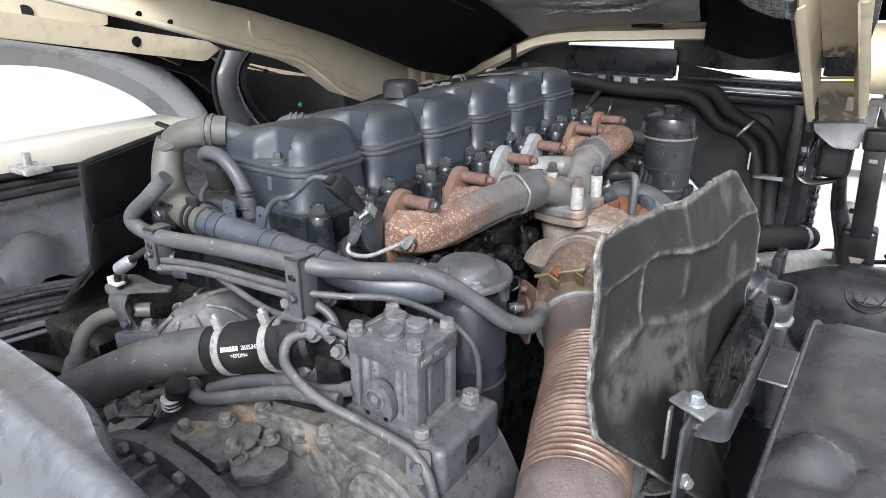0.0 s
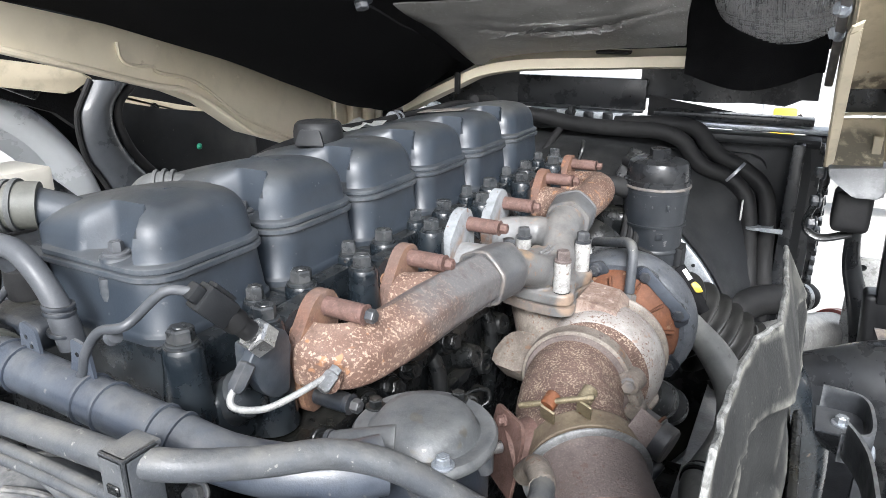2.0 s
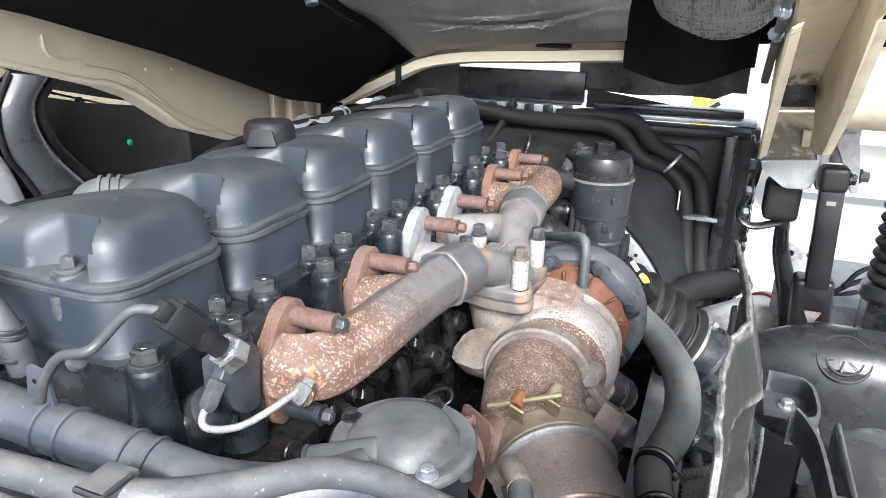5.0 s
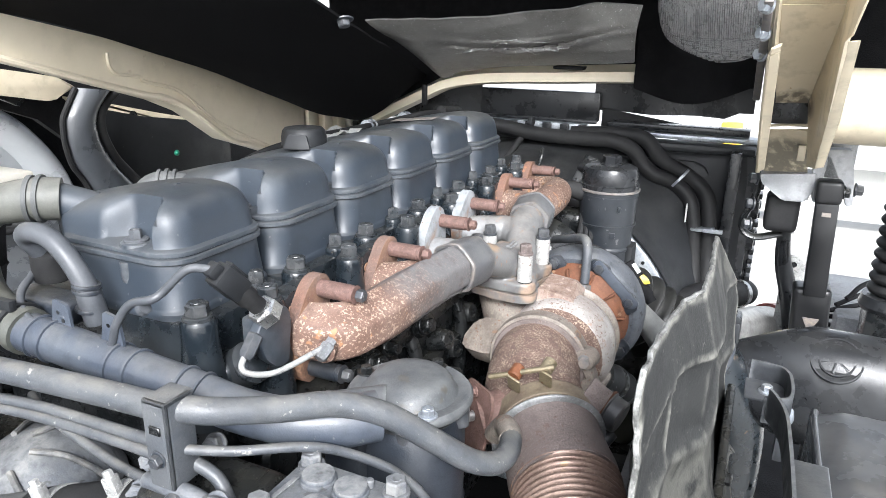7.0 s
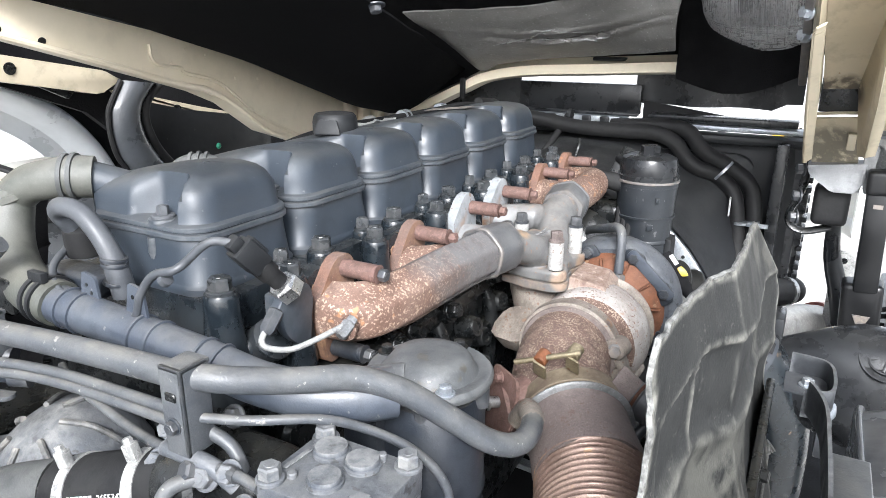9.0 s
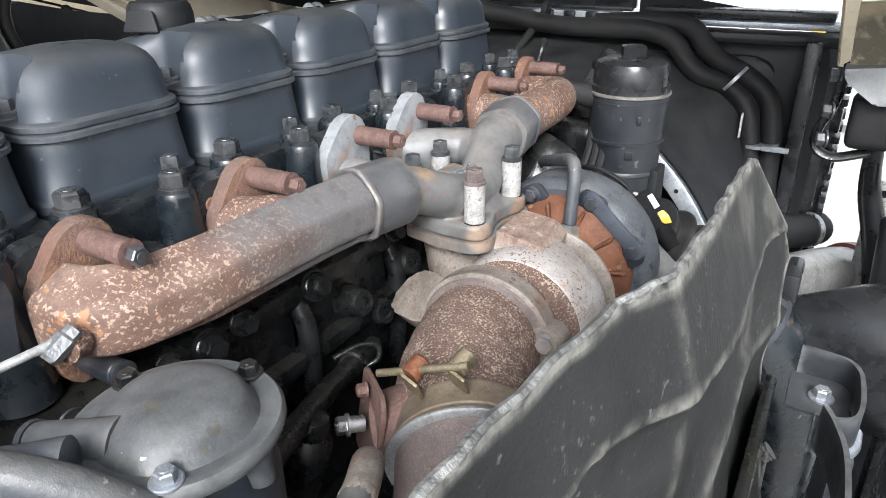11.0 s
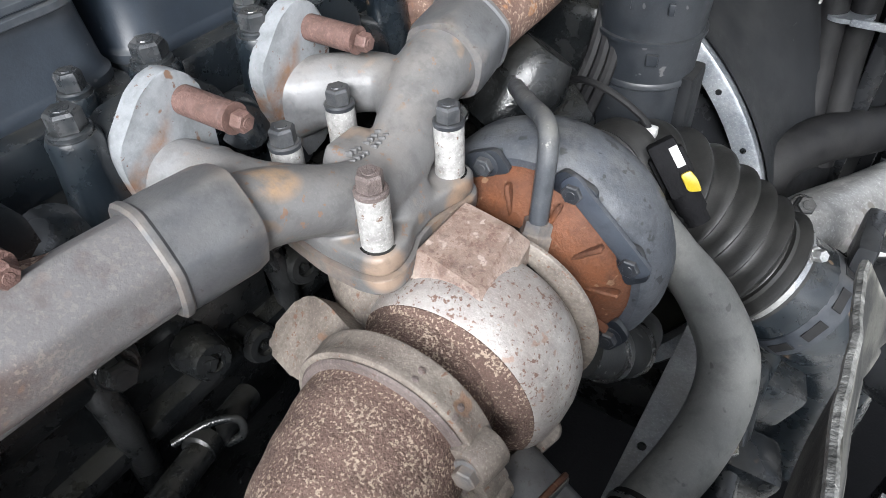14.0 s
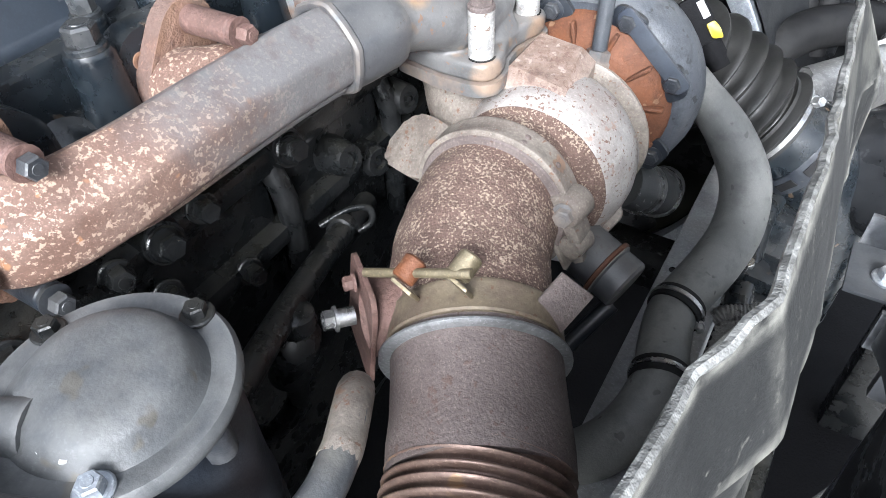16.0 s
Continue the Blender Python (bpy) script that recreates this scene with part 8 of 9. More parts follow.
plate("lip", [(0.496, 0.873, 1.424), (0.49, 0.7, 1.537), (0.486, 0.512, 1.659), (0.499, 0.508, 1.665), (0.504, 0.7, 1.545), (0.508, 0.873, 1.432)], 0.004, DULLBEIGE, tw)
plate("lip", [(0.486, 0.512, 1.659), (0.488, 0.5, 1.668), (0.501, 0.498, 1.675), (0.499, 0.508, 1.665)], 0.004, DULLBEIGE, tw)
plate("right_flange", [(0.584, 0.86, 1.448), (0.595, 0.822, 1.452), (0.589, 0.65, 1.56), (0.577, 0.474, 1.682), (0.584, 0.462, 1.69), (0.602, 0.4, 1.8), (0.607, 0.4, 1.975), (0.584, 0.642, 1.738), (0.564, 0.818, 1.573), (0.576, 0.869, 1.519)], 0.004, DULLBEIGE, tw)
plate("lip", [(0.595, 0.822, 1.452), (0.589, 0.65, 1.56), (0.577, 0.474, 1.682), (0.594, 0.472, 1.684), (0.604, 0.65, 1.562), (0.608, 0.822, 1.456)], 0.004, DULLBEIGE, tw)
lowp = plate("lower_plate", [(0.502, 0.898, 1.511), (0.513, 0.975, 1.403), (0.592, 0.95, 1.412), (0.575, 0.872, 1.519)], 0.005, DULLBEIGE, tw, "soot-stained lower plate")
bm = B()
sweep(bm, [(0.512, 0.965, 1.412), (0.503, 0.9, 1.508), (0.508, 0.893, 1.517), (0.568, 0.87, 1.524), (0.576, 0.872, 1.519), (0.588, 0.93, 1.438)], 0.003, 6, sub=3)
part("rolled_edge", bm, DULLBEIGE, lowp)
bm = B()
block(bm, (0.562, 0.87, 1.455), (0.576, 0.9, 1.485), 0.002)
part("tab", bm, DULLBEIGE, lowp)
bm = B()
rings = [[Vector((x, 0.8 + 0.09 * math.cos(a), 1.57 + 0.066 * math.sin(a))) for a in (2 * math.pi * q / 28 for q in range(28))] for x in (0.59, 0.75, 1.0, 1.3)]
skin(bm, rings)
part("side_tube", bm, DULLBEIGE, tw, "wide rounded beige cross tube")
bm = B()
block(bm, (0.6, 0.9, 1.6), (1.3, 0.96, 2.05), 0.02)
part("back_panel", bm, FELT, tw, "black lining behind the tower")
# black block added as the shade in the gap above the lower plate
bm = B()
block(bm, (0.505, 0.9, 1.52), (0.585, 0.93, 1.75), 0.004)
part("dark_gap", bm, BLACKCAST, tw, "black block standing in for the shaded gap behind the tower")
for y, z in ((0.5, 1.69), (0.56, 1.66), (0.44, 1.725)):
    bolt(tw, (0.476, y, z), (-0.7, -0.7, 0), 0.009, 0.012, ZINC, 1.3)
bm = B()
block(bm, (-0.006, -0.2, -0.006), (0.006, 0.12, 0.006), 0.003, Matrix.Translation((0.476, 0.6, 1.64)) @ pose(0, 0, 0, -28, 0, 0))
part("clamp_strip", bm, GREYIRON, tw)
cb = thing("cab_mount_bracket", "cast aluminium cab mount bracket with rubber bush", "bracket", (0.58, 1.0, 1.38))
XZ = lambda y: Matrix(((1, 0, 0, 0), (0, 0, 1, y), (0, 1, 0, 0), (0, 0, 0, 1)))
for outline_, y_, d_ in (([(0.503, 1.414), (0.507, 1.398), (0.53, 1.38), (0.552, 1.364), (0.592, 1.364), (0.604, 1.385), (0.606, 1.425), (0.56, 1.42)], 0.92, 0.06), ([(0.598, 1.43), (0.606, 1.366), (0.614, 1.364), (0.6215, 1.452), (0.618, 1.462), (0.6, 1.462)], 0.925, 0.035), ([(0.6, 1.46), (0.6215, 1.4595), (0.6285, 1.459), (0.659, 1.39), (0.667, 1.362), (0.679, 1.366), (0.672, 1.42), (0.66, 1.476), (0.6, 1.474)], 0.927, 0.035)):
    bm = B()
    slab(bm, round_outline(outline_, 0.004, 2), d_, XZ(y_), 0.003)
    part("casting", bm, ALUCAST, cb)
bm = B()
block(bm, (0.594, 0.93, 1.366), (0.6, 0.936, 1.42), 0.002)
part("rib", bm, ALUCAST, cb)
bolt(cb, (0.678, 0.945, 1.395), (1, 0, 0), 0.011, 0.016, CAST, 1.3)
bm = B()
block(bm, (0.51, 0.95, 1.395), (0.6, 1.02, 1.41), 0.006)
part("top_shelf", bm, ALUCAST, cb)
bm = B()
block(bm, (0.524, 0.945, 1.288), (0.59, 1.02, 1.368), 0.016, seg=4)
part("rubber_bush", bm, BLACKRUB, cb)
bm = B()
sweep(bm, [(0.506, 0.975, 1.4), (0.5, 0.975, 1.35), (0.486, 0.975, 1.31), (0.484, 0.975, 1.285), (0.497, 0.975, 1.27), (0.52, 0.975, 1.266), (0.565, 0.98, 1.28)], 0.009, 10, flat=0.6)
part("cradle", bm, BLACKCAST, cb)
for z in (1.4, 1.345, 1.3):
    bolt(cb, (0.5, 0.95, z), (-1, -0.3, 0), 0.011, 0.016, CAST, 1.3)
bm = B()
block(bm, (0.62, 1.02, 1.4), (0.68, 1.1, 1.5), 0.008)
part("upright", bm, ALU, cb)
st = thing("cab_tilt_strut", "black steel cab tilt strut with a white arrow mark", "strut", (0.67, 1.0, 1.1))
bm = B()
block(bm, (-0.021, -0.018, -0.22), (0.021, 0.018, 0.0), 0.006, Matrix.Translation((0.631, 0.91, 1.395)) @ pose(0, 0, 0, 0, -2.5, 0))
block(bm, (-0.024, -0.022, -0.03), (0.024, 0.022, 0.018), 0.01, Matrix.Translation((0.631, 0.91, 1.4)) @ pose(0, 0, 0, 0, -2.5, 0), seg=3)
part("upper_arm", bm, STRUTBLACK, st)
bm = B()
block(bm, (-0.036, -0.03, -0.3), (0.036, 0.03, 0.0), 0.012, Matrix.Translation((0.636, 0.93, 1.19)) @ pose(0, 0, 0, 0, -4, 0), seg=3)
lower = part("lower_arm", bm, STRUTBLACK, st)
bm = B()
slab(bm, [(-0.016, 0.012), (0.016, 0.012), (0.0, -0.022)], 0.0015, Matrix(((1, 0, 0, 0.642), (0, 0, -1, 0.8985), (0, 1, 0, 1.115), (0, 0, 0, 1))))
part("arrow_mark", bm, GREYIRON, lower)
bm = B()
block(bm, (-0.008, -0.019, -0.004), (0.008, -0.017, 0.004), 0.0, Matrix.Translation((0.633, 0.909, 1.35)), seg=1)
part("label", bm, GREYIRON, st)
bolt(st, (0.656, 0.91, 1.395), (1, 0, 0), 0.011, 0.012, BLACKCAST)
bm = B()
block(bm, (0.62, 0.9, 0.88), (0.72, 1.02, 0.94), 0.01)
block(bm, (0.44, 0.96, 0.9), (0.72, 1.0, 0.95), 0.01)
part("foot", bm, BLACKCAST, st)
sp = thing("cab_spring", "ribbed black rubber gaiter over the cab spring and damper", "spring", (0.795, 1.05, 1.2))
bm = B()
prof = [(0.03, 1.15)]
for k in range(13):
    z_ = 1.155 + 0.0255 * k
    prof += [(0.036, z_), (0.045, z_ + 0.004), (0.049, z_ + 0.01), (0.049, z_ + 0.014), (0.045, z_ + 0.02)]
lathe(bm, [*prof, (0.038, 1.487), (0.03, 1.49)], (0.8, 1.05, 0), seg=32)
part("gaiter", bm, BLACKRUB, sp, sharp=70)
bm = B()
lathe(bm, [(0.055, 1.12), (0.06, 1.13), (0.055, 1.152)], (0.8, 1.05, 0), seg=24)
part("lower_seat", bm, PLASTIC, sp)
bm = B()
block(bm, (0.745, 1.0, 1.48), (0.865, 1.12, 1.52), 0.01)
part("top_mount", bm, ALU, sp)
bm = B()
block(bm, (0.755, 1.01, 0.9), (0.845, 1.09, 1.13), 0.01)
part("foot", bm, BLACKCAST, sp)
sb = thing("white_side_bracket", "white painted steel bracket with holes beside the strut", "bracket", (0.64, 1.1, 1.0))
bm = B()
block(bm, (0.585, 1.1, 0.95), (0.66, 1.106, 1.2), 0.002)
pt = part("plate", bm, WHITECL, sb)
for x, z in ((0.607, 1.177), (0.645, 1.177)):
    bm = B()
    lathe(bm, [(0.007, 0), (0.007, 0.0008), (0, 0.0008)], (x, 1.0998, z), (0, -1, 0), 14)
    part("hole", bm, BLACKCAST, pt)
bm = B()
block(bm, (0.5, 1.08, 0.9), (0.74, 1.16, 0.955), 0.008)
part("base", bm, RAIL, sb)
bm = B()
sweep(bm, [(0.57, 1.02, 1.29), (0.58, 1.04, 1.2), (0.61, 1.05, 1.1), (0.63, 1.06, 0.98)], [0.016, 0.02, 0.024, 0.02], 14, flat=0.7)
part("link", bm, PLASTIC, sb)
for k in range(5):
    bm = B()
    sweep(bm, [(0.66 + 0.02 * k, 1.2, 1.0 + 0.02 * k), (0.8, 1.25, 1.0 + 0.03 * k), (1.0, 1.35, 1.02 + 0.03 * k)], 0.006, 8)
    part("cable", bm, BLACKRUB, sb)
bm = B()
block(bm, (0.72, 1.15, 0.95), (1.1, 1.5, 1.05), 0.01)
part("step_box", bm, RAIL, sb, "grey step plate")

# ---- tilted cab above ----
cab = thing("truck_cab", "beige painted truck cab tilted over the engine with black felt lining", "truck cab", (0.0, 0.6, 1.7))
BX = -0.65
outline = [(-0.45, 1.83), (0.066, 1.716), (0.4, 1.648), (0.66, 1.58), (0.945, 1.505), (0.945, 1.36), (0.81, 1.372), (0.72, 1.404), (0.64, 1.43), (0.53, 1.505), (0.458, 1.541), (0.383, 1.557), (0.06, 1.648), (-0.45, 1.78)]
bm = B()
slab(bm, outline, 0.055, Matrix(((0, 0, -1, BX), (1, 0, 0, 0), (0, 1, 0, 0), (0, 0, 0, 1))), 0.006)
beam = part("side_beam", bm, BEIGE, cab)
bm = B()
sweep(bm, [(BX + 0.006, -0.45, 1.779), (BX + 0.006, 0.06, 1.648), (BX + 0.006, 0.383, 1.558), (BX + 0.006, 0.458, 1.542), (BX + 0.006, 0.53, 1.506), (BX + 0.006, 0.64, 1.432), (BX + 0.006, 0.72, 1.406), (BX + 0.006, 0.81, 1.374)], 0.006, 8)
part("flange_edge", bm, BEIGE, beam)
bm = B()
sweep(bm, [(BX + 0.003, 0.33, 1.635), (BX + 0.003, 0.332, 1.61), (BX + 0.003, 0.35, 1.595), (BX + 0.003, 0.4, 1.588), (BX + 0.003, 0.41, 1.578), (BX + 0.003, 0.5, 1.552), (BX + 0.003, 0.6, 1.48), (BX + 0.003, 0.7, 1.43), (BX + 0.003, 0.8, 1.388)], 0.0035, 6)
part("weld_seam", bm, BEIGE, beam)
for y, z in ((0.42, 1.625), (0.47, 1.61), (0.38, 1.597), (0.55, 1.56), (0.62, 1.555)):
    bm = B()
    lathe(bm, [(0.004, 0), (0.003, 0.0015), (0, 0.002)], (BX, y, z), (1, 0, 0), 10)
    part("rivet", bm, BEIGE, beam)
for y, z in ((0.05, 1.653), (0.12, 1.634)):
    bm = B()
    lathe(bm, [(0.007, 0), (0.007, 0.0012), (0, 0.0012)], (BX, y, z + 0.008), (1, 0, -0.3), 12)
    part("hole", bm, BLACKCAST, beam)
for i, (y0, y1) in enumerate(((0.955, 0.99), (1.03, 1.06), (1.1, 1.13), (1.17, 1.2))):
    bm = B()
    block(bm, (BX - 0.02, y0, 1.34), (BX + 0.006, y1, 1.5 - 0.015 * i), 0.006)
    part("pressed_rib", bm, CREAM if i == 3 else BEIGE, cab)
bm = B()
block(bm, (BX - 0.05, 0.945, 1.34), (BX - 0.015, 1.27, 1.5), 0.005)
part("end_panel", bm, BEIGE, cab)
bm = B()
block(bm, (BX - 0.02, 1.262, 1.3), (BX + 0.02, 1.285, 1.46), 0.003)
part("white_edge", bm, CREAM, cab)
# second rail further out with a hole
bm = B()
m = Matrix(((0, 0, -1, -0.98), (1, 0, 0, 0), (0, 1, 0, 0), (0, 0, 0, 1)))
slab(bm, round_outline([(-0.6, 1.77), (0.246, 1.609), (0.462, 1.57), (0.511, 1.545), (0.446, 1.516), (0.236, 1.556), (-0.6, 1.71)], 0.01, 3), 0.05, m, 0.006)
slab(bm, round_outline([(0.5, 1.522), (0.741, 1.462), (0.95, 1.415), (0.95, 1.375), (0.778, 1.412), (0.551, 1.478)], 0.008, 3), 0.05, m, 0.006)
# the rail takes the darker beige so its shade is in the colour
rail2 = part("outer_rail", bm, DULLBEIGE, cab, "beige outer rail toned down for shade")
for y, z in ((0.246, 1.583), (0.66, 1.462)):
    bm = B()
    lathe(bm, [(0.013, 0), (0.013, 0.0012), (0, 0.0012)], (-0.979, y, z), (1, 0, 0), 16)
    part("hole", bm, BLACKCAST, rail2)
# black backing sheet, added for the shade of the cavity beyond the duct
bm = B()
slab(bm, [(-0.6, 1.95), (1.35, 1.75), (1.35, 1.05), (0.64, 1.05), (0.6, 1.34), (0.45, 1.47), (0.25, 1.548), (-0.6, 1.72)], 0.02, Matrix(((0, 0, -1, -1.05), (1, 0, 0, 0), (0, 1, 0, 0), (0, 0, 0, 1))))
part("inner_wall", bm, MATTBLACK, cab)
# further black backing sheet along the arch's outer curve
bm = B()
slab(bm, [(-0.6, 1.9), (0.9, 1.75), (0.9, 1.1), (0.65, 1.12), (0.625, 1.25), (0.585, 1.348), (0.51, 1.445), (0.411, 1.513), (0.284, 1.577), (0.13, 1.625), (-0.1, 1.67), (-0.6, 1.74)], 0.02, Matrix(((0, 0, -1, -1.21), (1, 0, 0, 0), (0, 1, 0, 0), (0, 0, 0, 1))))
part("arch_liner", bm, MATTBLACK, cab, "black backing sheet above the wheel arch")
bm = B()
block(bm, (-1.75, -0.5, 1.62), (-1.0, 0.2, 2.1), 0.02)
part("sill_corner", bm, BEIGE, cab)
bm = B()
lathe(bm, [(0.018, 0), (0.018, 0.002), (0, 0.002)], (-1.0, 0.0, 1.66), (1, -0.3, 0), 16)
part("hole", bm, BLACKCAST, cab)
# felt lining between beam and foil
def felt(u, v):
    y = 0.0 + 1.23 * v
    lx, lz = BX, 1.822 - 0.19 * (y + 0.45) - 0.02 * max(0, y - 0.3)
    ry = y
    rx = -0.02 - 0.12 * max(0, (y + 0.1) / 0.5) - (0.1 * max(0, y - 0.4))
    rz = 1.79 - 0.2 * max(0, min(0.5, y + 0.1)) - 0.15 * max(0, y - 0.4)
    x, z = lx + (rx - lx) * u, lz + (rz - lz) * u
    sag = 0.012 + 0.1 * max(0, min(1, (y - 0.1) / 0.7)) * (1 if y < 1.0 else max(0, 1 - (y - 1.0) / 0.25))
    z -= sag * math.sin(math.pi * min(1, max(0, u))) ** 0.8
    return Vector((x, y, z + 0.006 * noise.noise((x * 6, y * 5, 0))))


bm = B()
sheet(bm, [[felt(i / 24, j / 36) for j in range(37)] for i in range(25)], 0.006)
part("felt_lining", bm, FELT, cab, "black felt sound lining")
bm = B()
g = []
foil_top = smooth_path([(-0.4, 0.86, 1.707), (-0.3, 0.87, 1.71), (-0.2, 0.88, 1.714), (-0.07, 0.88, 1.72), (0.07, 0.88, 1.735), (0.16, 0.87, 1.745), (0.243, 0.86, 1.74)], 10)
foil_low = smooth_path([(-0.37, 1.05, 1.645), (-0.325, 1.13, 1.568), (-0.26, 1.13, 1.583), (-0.16, 1.125, 1.598), (-0.03, 1.11, 1.608), (0.1, 1.05, 1.617), (0.222, 0.95, 1.628)], 10)
nf = len(foil_top) - 1
for i in range(nf + 1):
    u = i / nf
    row = []
    for j in range(41):
        v = j / 40
        a = foil_top[i].copy()
        p = a.lerp(foil_low[i], v)
        p.y -= 0.03 * math.sin(math.pi * v)
        d = v - 0.5 - 0.12 * math.sin(7 * (u - 0.4))
        crease = math.exp(-((d / 0.12) ** 2) - ((u - 0.6) / 0.24) ** 2)
        p.y += 0.02 * crease * math.sin(30 * d + 3 * u) + 0.02 * crease * noise.noise((u * 30, v * 22, 1)) + 0.008 * crease * noise.noise((u * 70, v * 50, 4))
        p.z += 0.004 * noise.noise((u * 8, v * 6, 5))
        row.append(p)
    g.append(row)
sheet(bm, g, 0.004)
mat_ = part("foil_mat", bm, FOIL, cab, "grey textured foil insulation with bright creases")
# bare silver creases where the foil has crumpled
for strand, width in (([(0.3, 0.66), (0.42, 0.6), (0.54, 0.5), (0.6, 0.63), (0.65, 0.69), (0.71, 0.69), (0.76, 0.66), (0.79, 0.62)], 0.0045), ([(0.5, 0.56), (0.58, 0.66), (0.64, 0.74), (0.68, 0.75)], 0.003), ([(0.54, 0.47), (0.62, 0.53), (0.7, 0.56), (0.78, 0.54)], 0.002)):
    bm = B()
    pts = []
    for (u0, v0), (u1, v1) in zip(strand, strand[1:]):
        for q in range(4):
            t = q / 4
            p = g[round((u0 + (u1 - u0) * t) * nf)][round((v0 + (v1 - v0) * t) * 40)]
            pts.append(p + Vector((0.004 * noise.noise((u0 * 50, q * 1.7, 3)), -0.003, -0.002 + 0.005 * noise.noise((u0 * 40, q * 2.3, 8)))))
    sweep(bm, pts, [0.0008, width, width * 0.6, width, width * 0.7, width * 0.9, 0.0006], 7, sub=2, flat=0.5)
    part("silver_crease", bm, MESHFOIL, mat_, "bare silver crease", sharp=20)
# cross member
bm = B()
xp = [(-0.56, 1.2, 1.44), (-0.48, 1.2, 1.478), (-0.4, 1.2, 1.515), (-0.32, 1.2, 1.55), (-0.2, 1.2, 1.57), (0.0, 1.2, 1.58), (0.15, 1.2, 1.588), (0.22, 1.2, 1.59)]
line_x = smooth_path(xp, 4)
prof_x = [(-0.045, -0.018), (-0.02, -0.024), (0.02, -0.022), (0.04, -0.01), (0.04, 0.012), (0.012, 0.022), (-0.02, 0.01), (-0.045, 0.006)]
rings = [[p + Vector((0, a, b)) for a, b in prof_x] for p in line_x]
skin(bm, rings)
part("cross_member", bm, BEIGE, cab, sharp=30)
bm = B()
block(bm, (-0.02, 1.16, 1.594), (0.06, 1.22, 1.602), 0.003)
part("pad", bm, BLACKRUB, cab)
bm = B()
block(bm, (-0.385, 1.13, 1.485), (-0.37, 1.14, 1.54), 0.003)
part("clip", bm, BLACKRUB, cab)
# right-hand felt flap and embossed foil dome
bm = B()
g = []
for i in range(21):
    u = i / 20
    x = 0.2 + 0.27 * u
    zb = 1.56 - 0.035 * math.sin(math.pi * min(1, u * 1.05)) + 0.012 * u
    g.append([(x, 1.1 + 0.012 * math.sin(9 * u + 0.2 * j) - 0.03 * j / 14, zb + (1.86 - zb) * j / 14) for j in range(15)])
sheet(bm, g, 0.006)
part("felt_flap", bm, FELT, cab, "black felt flap")
bm = B()
lathe(bm, [(0.135, 0.0), (0.128, 0.02), (0.1, 0.042), (0.06, 0.055), (0.0, 0.06)], (0.378, 1.05, 1.738), (-0.05, -0.75, -0.6), 48)
dm = part("foil_dome", bm, MESHFOIL, cab, "embossed silver foil dome")
for k in range(56):
    bm = B()
    off = -0.125 + 0.0045 * k
    w = math.sqrt(max(0.0004, 0.128**2 - off**2))
    pts = []
    for q in range(9):
        s = -w + 2 * w * q / 8
        rr = math.hypot(off, s)
        h = 0.06 * math.sqrt(max(0.0, 1 - (rr / 0.136) ** 2)) + 0.001
        pts.append(Matrix.Translation((0.378, 1.05, 1.738)) @ turn_to((-0.05, -0.75, -0.6)) @ Vector((off, s, h)))
    sweep(bm, pts, 0.0012, 5, sub=1)
    part("foil_ridge", bm, MESHFOIL, dm)
for k in range(14):
    bm = B()
    off = -0.115 + 0.0065 * k
    w = math.sqrt(max(0.0004, 0.128**2 - off**2))
    pts = []
    for q in range(9):
        t = -w + 2 * w * q / 8
        rr = math.hypot(off, t)
        pts.append(Matrix.Translation((0.378, 1.05, 1.738)) @ turn_to((-0.05, -0.75, -0.6)) @ Vector((t, off, 0.06 * math.sqrt(max(0.0, 1 - (rr / 0.136) ** 2)) + 0.0012)))
    sweep(bm, pts, 0.0012, 5, sub=1)
    part("foil_ridge", bm, MESHFOIL, dm)
bm = B()
block(bm, (0.2, 1.12, 1.62), (0.5, 1.2, 2.05), 0.01)
sheet(bm, [[p + Vector((0, 0.03, 0.005 + k * (2.08 - p.z) / 4)) for k in range(5)] for p in [Vector((-0.75, 1.2, 1.4)), *line_x, Vector((0.62, 1.2, 1.62))]], 0.02)
part("bulkhead", bm, FELT, cab)
bm = B()
block(bm, (-1.8, 0.35, 1.98), (1.3, 1.3, 2.02), 0.01)
part("floor_pan", bm, BLACKCAST, cab)
for p in ((-0.64, 0.1, 1.735), (-0.12, 0.33, 1.7)):
    bolt(cab, p, (0.3, -0.2, -1), 0.01, 0.012, CAST, 1.6)
# dark ducting arm and panel on the left
da = thing("plastic_duct", "dark grey plastic duct and panel below the cab sill", "duct", (-0.86, 0.5, 1.4))
bm = B()
g = []
left_side = smooth_path([(0, 0.415, 1.555), (0, 0.385, 1.51), (0, 0.374, 1.487), (0, 0.372, 1.44), (0, 0.381, 1.393), (0, 0.4, 1.36), (0, 0.43, 1.3)], 3)
right_side = smooth_path([(0, 0.505, 1.542), (0, 0.47, 1.515), (0, 0.455, 1.487), (0, 0.455, 1.45), (0, 0.475, 1.4), (0, 0.505, 1.36), (0, 0.56, 1.3)], 3)
for a, b in zip(left_side, right_side):
    g.append([a.lerp(b, j / 8) + Vector((-0.86 + 0.03 * math.sin(math.pi * j / 8) ** 0.6, 0, 0)) for j in range(9)])
sheet(bm, g, 0.006)
part("arm", bm, WINGPL, da)
bm = B()
sweep(bm, [p + Vector((-0.852, 0.006, 0)) for p in right_side], 0.011, 10, sub=2)
part("seal", bm, BLACKRUB, da)
bm = B()
m = Matrix(((0, 0, -1, -0.9), (1, 0, 0, 0), (0, 1, 0, 0), (0, 0, 0, 1)))
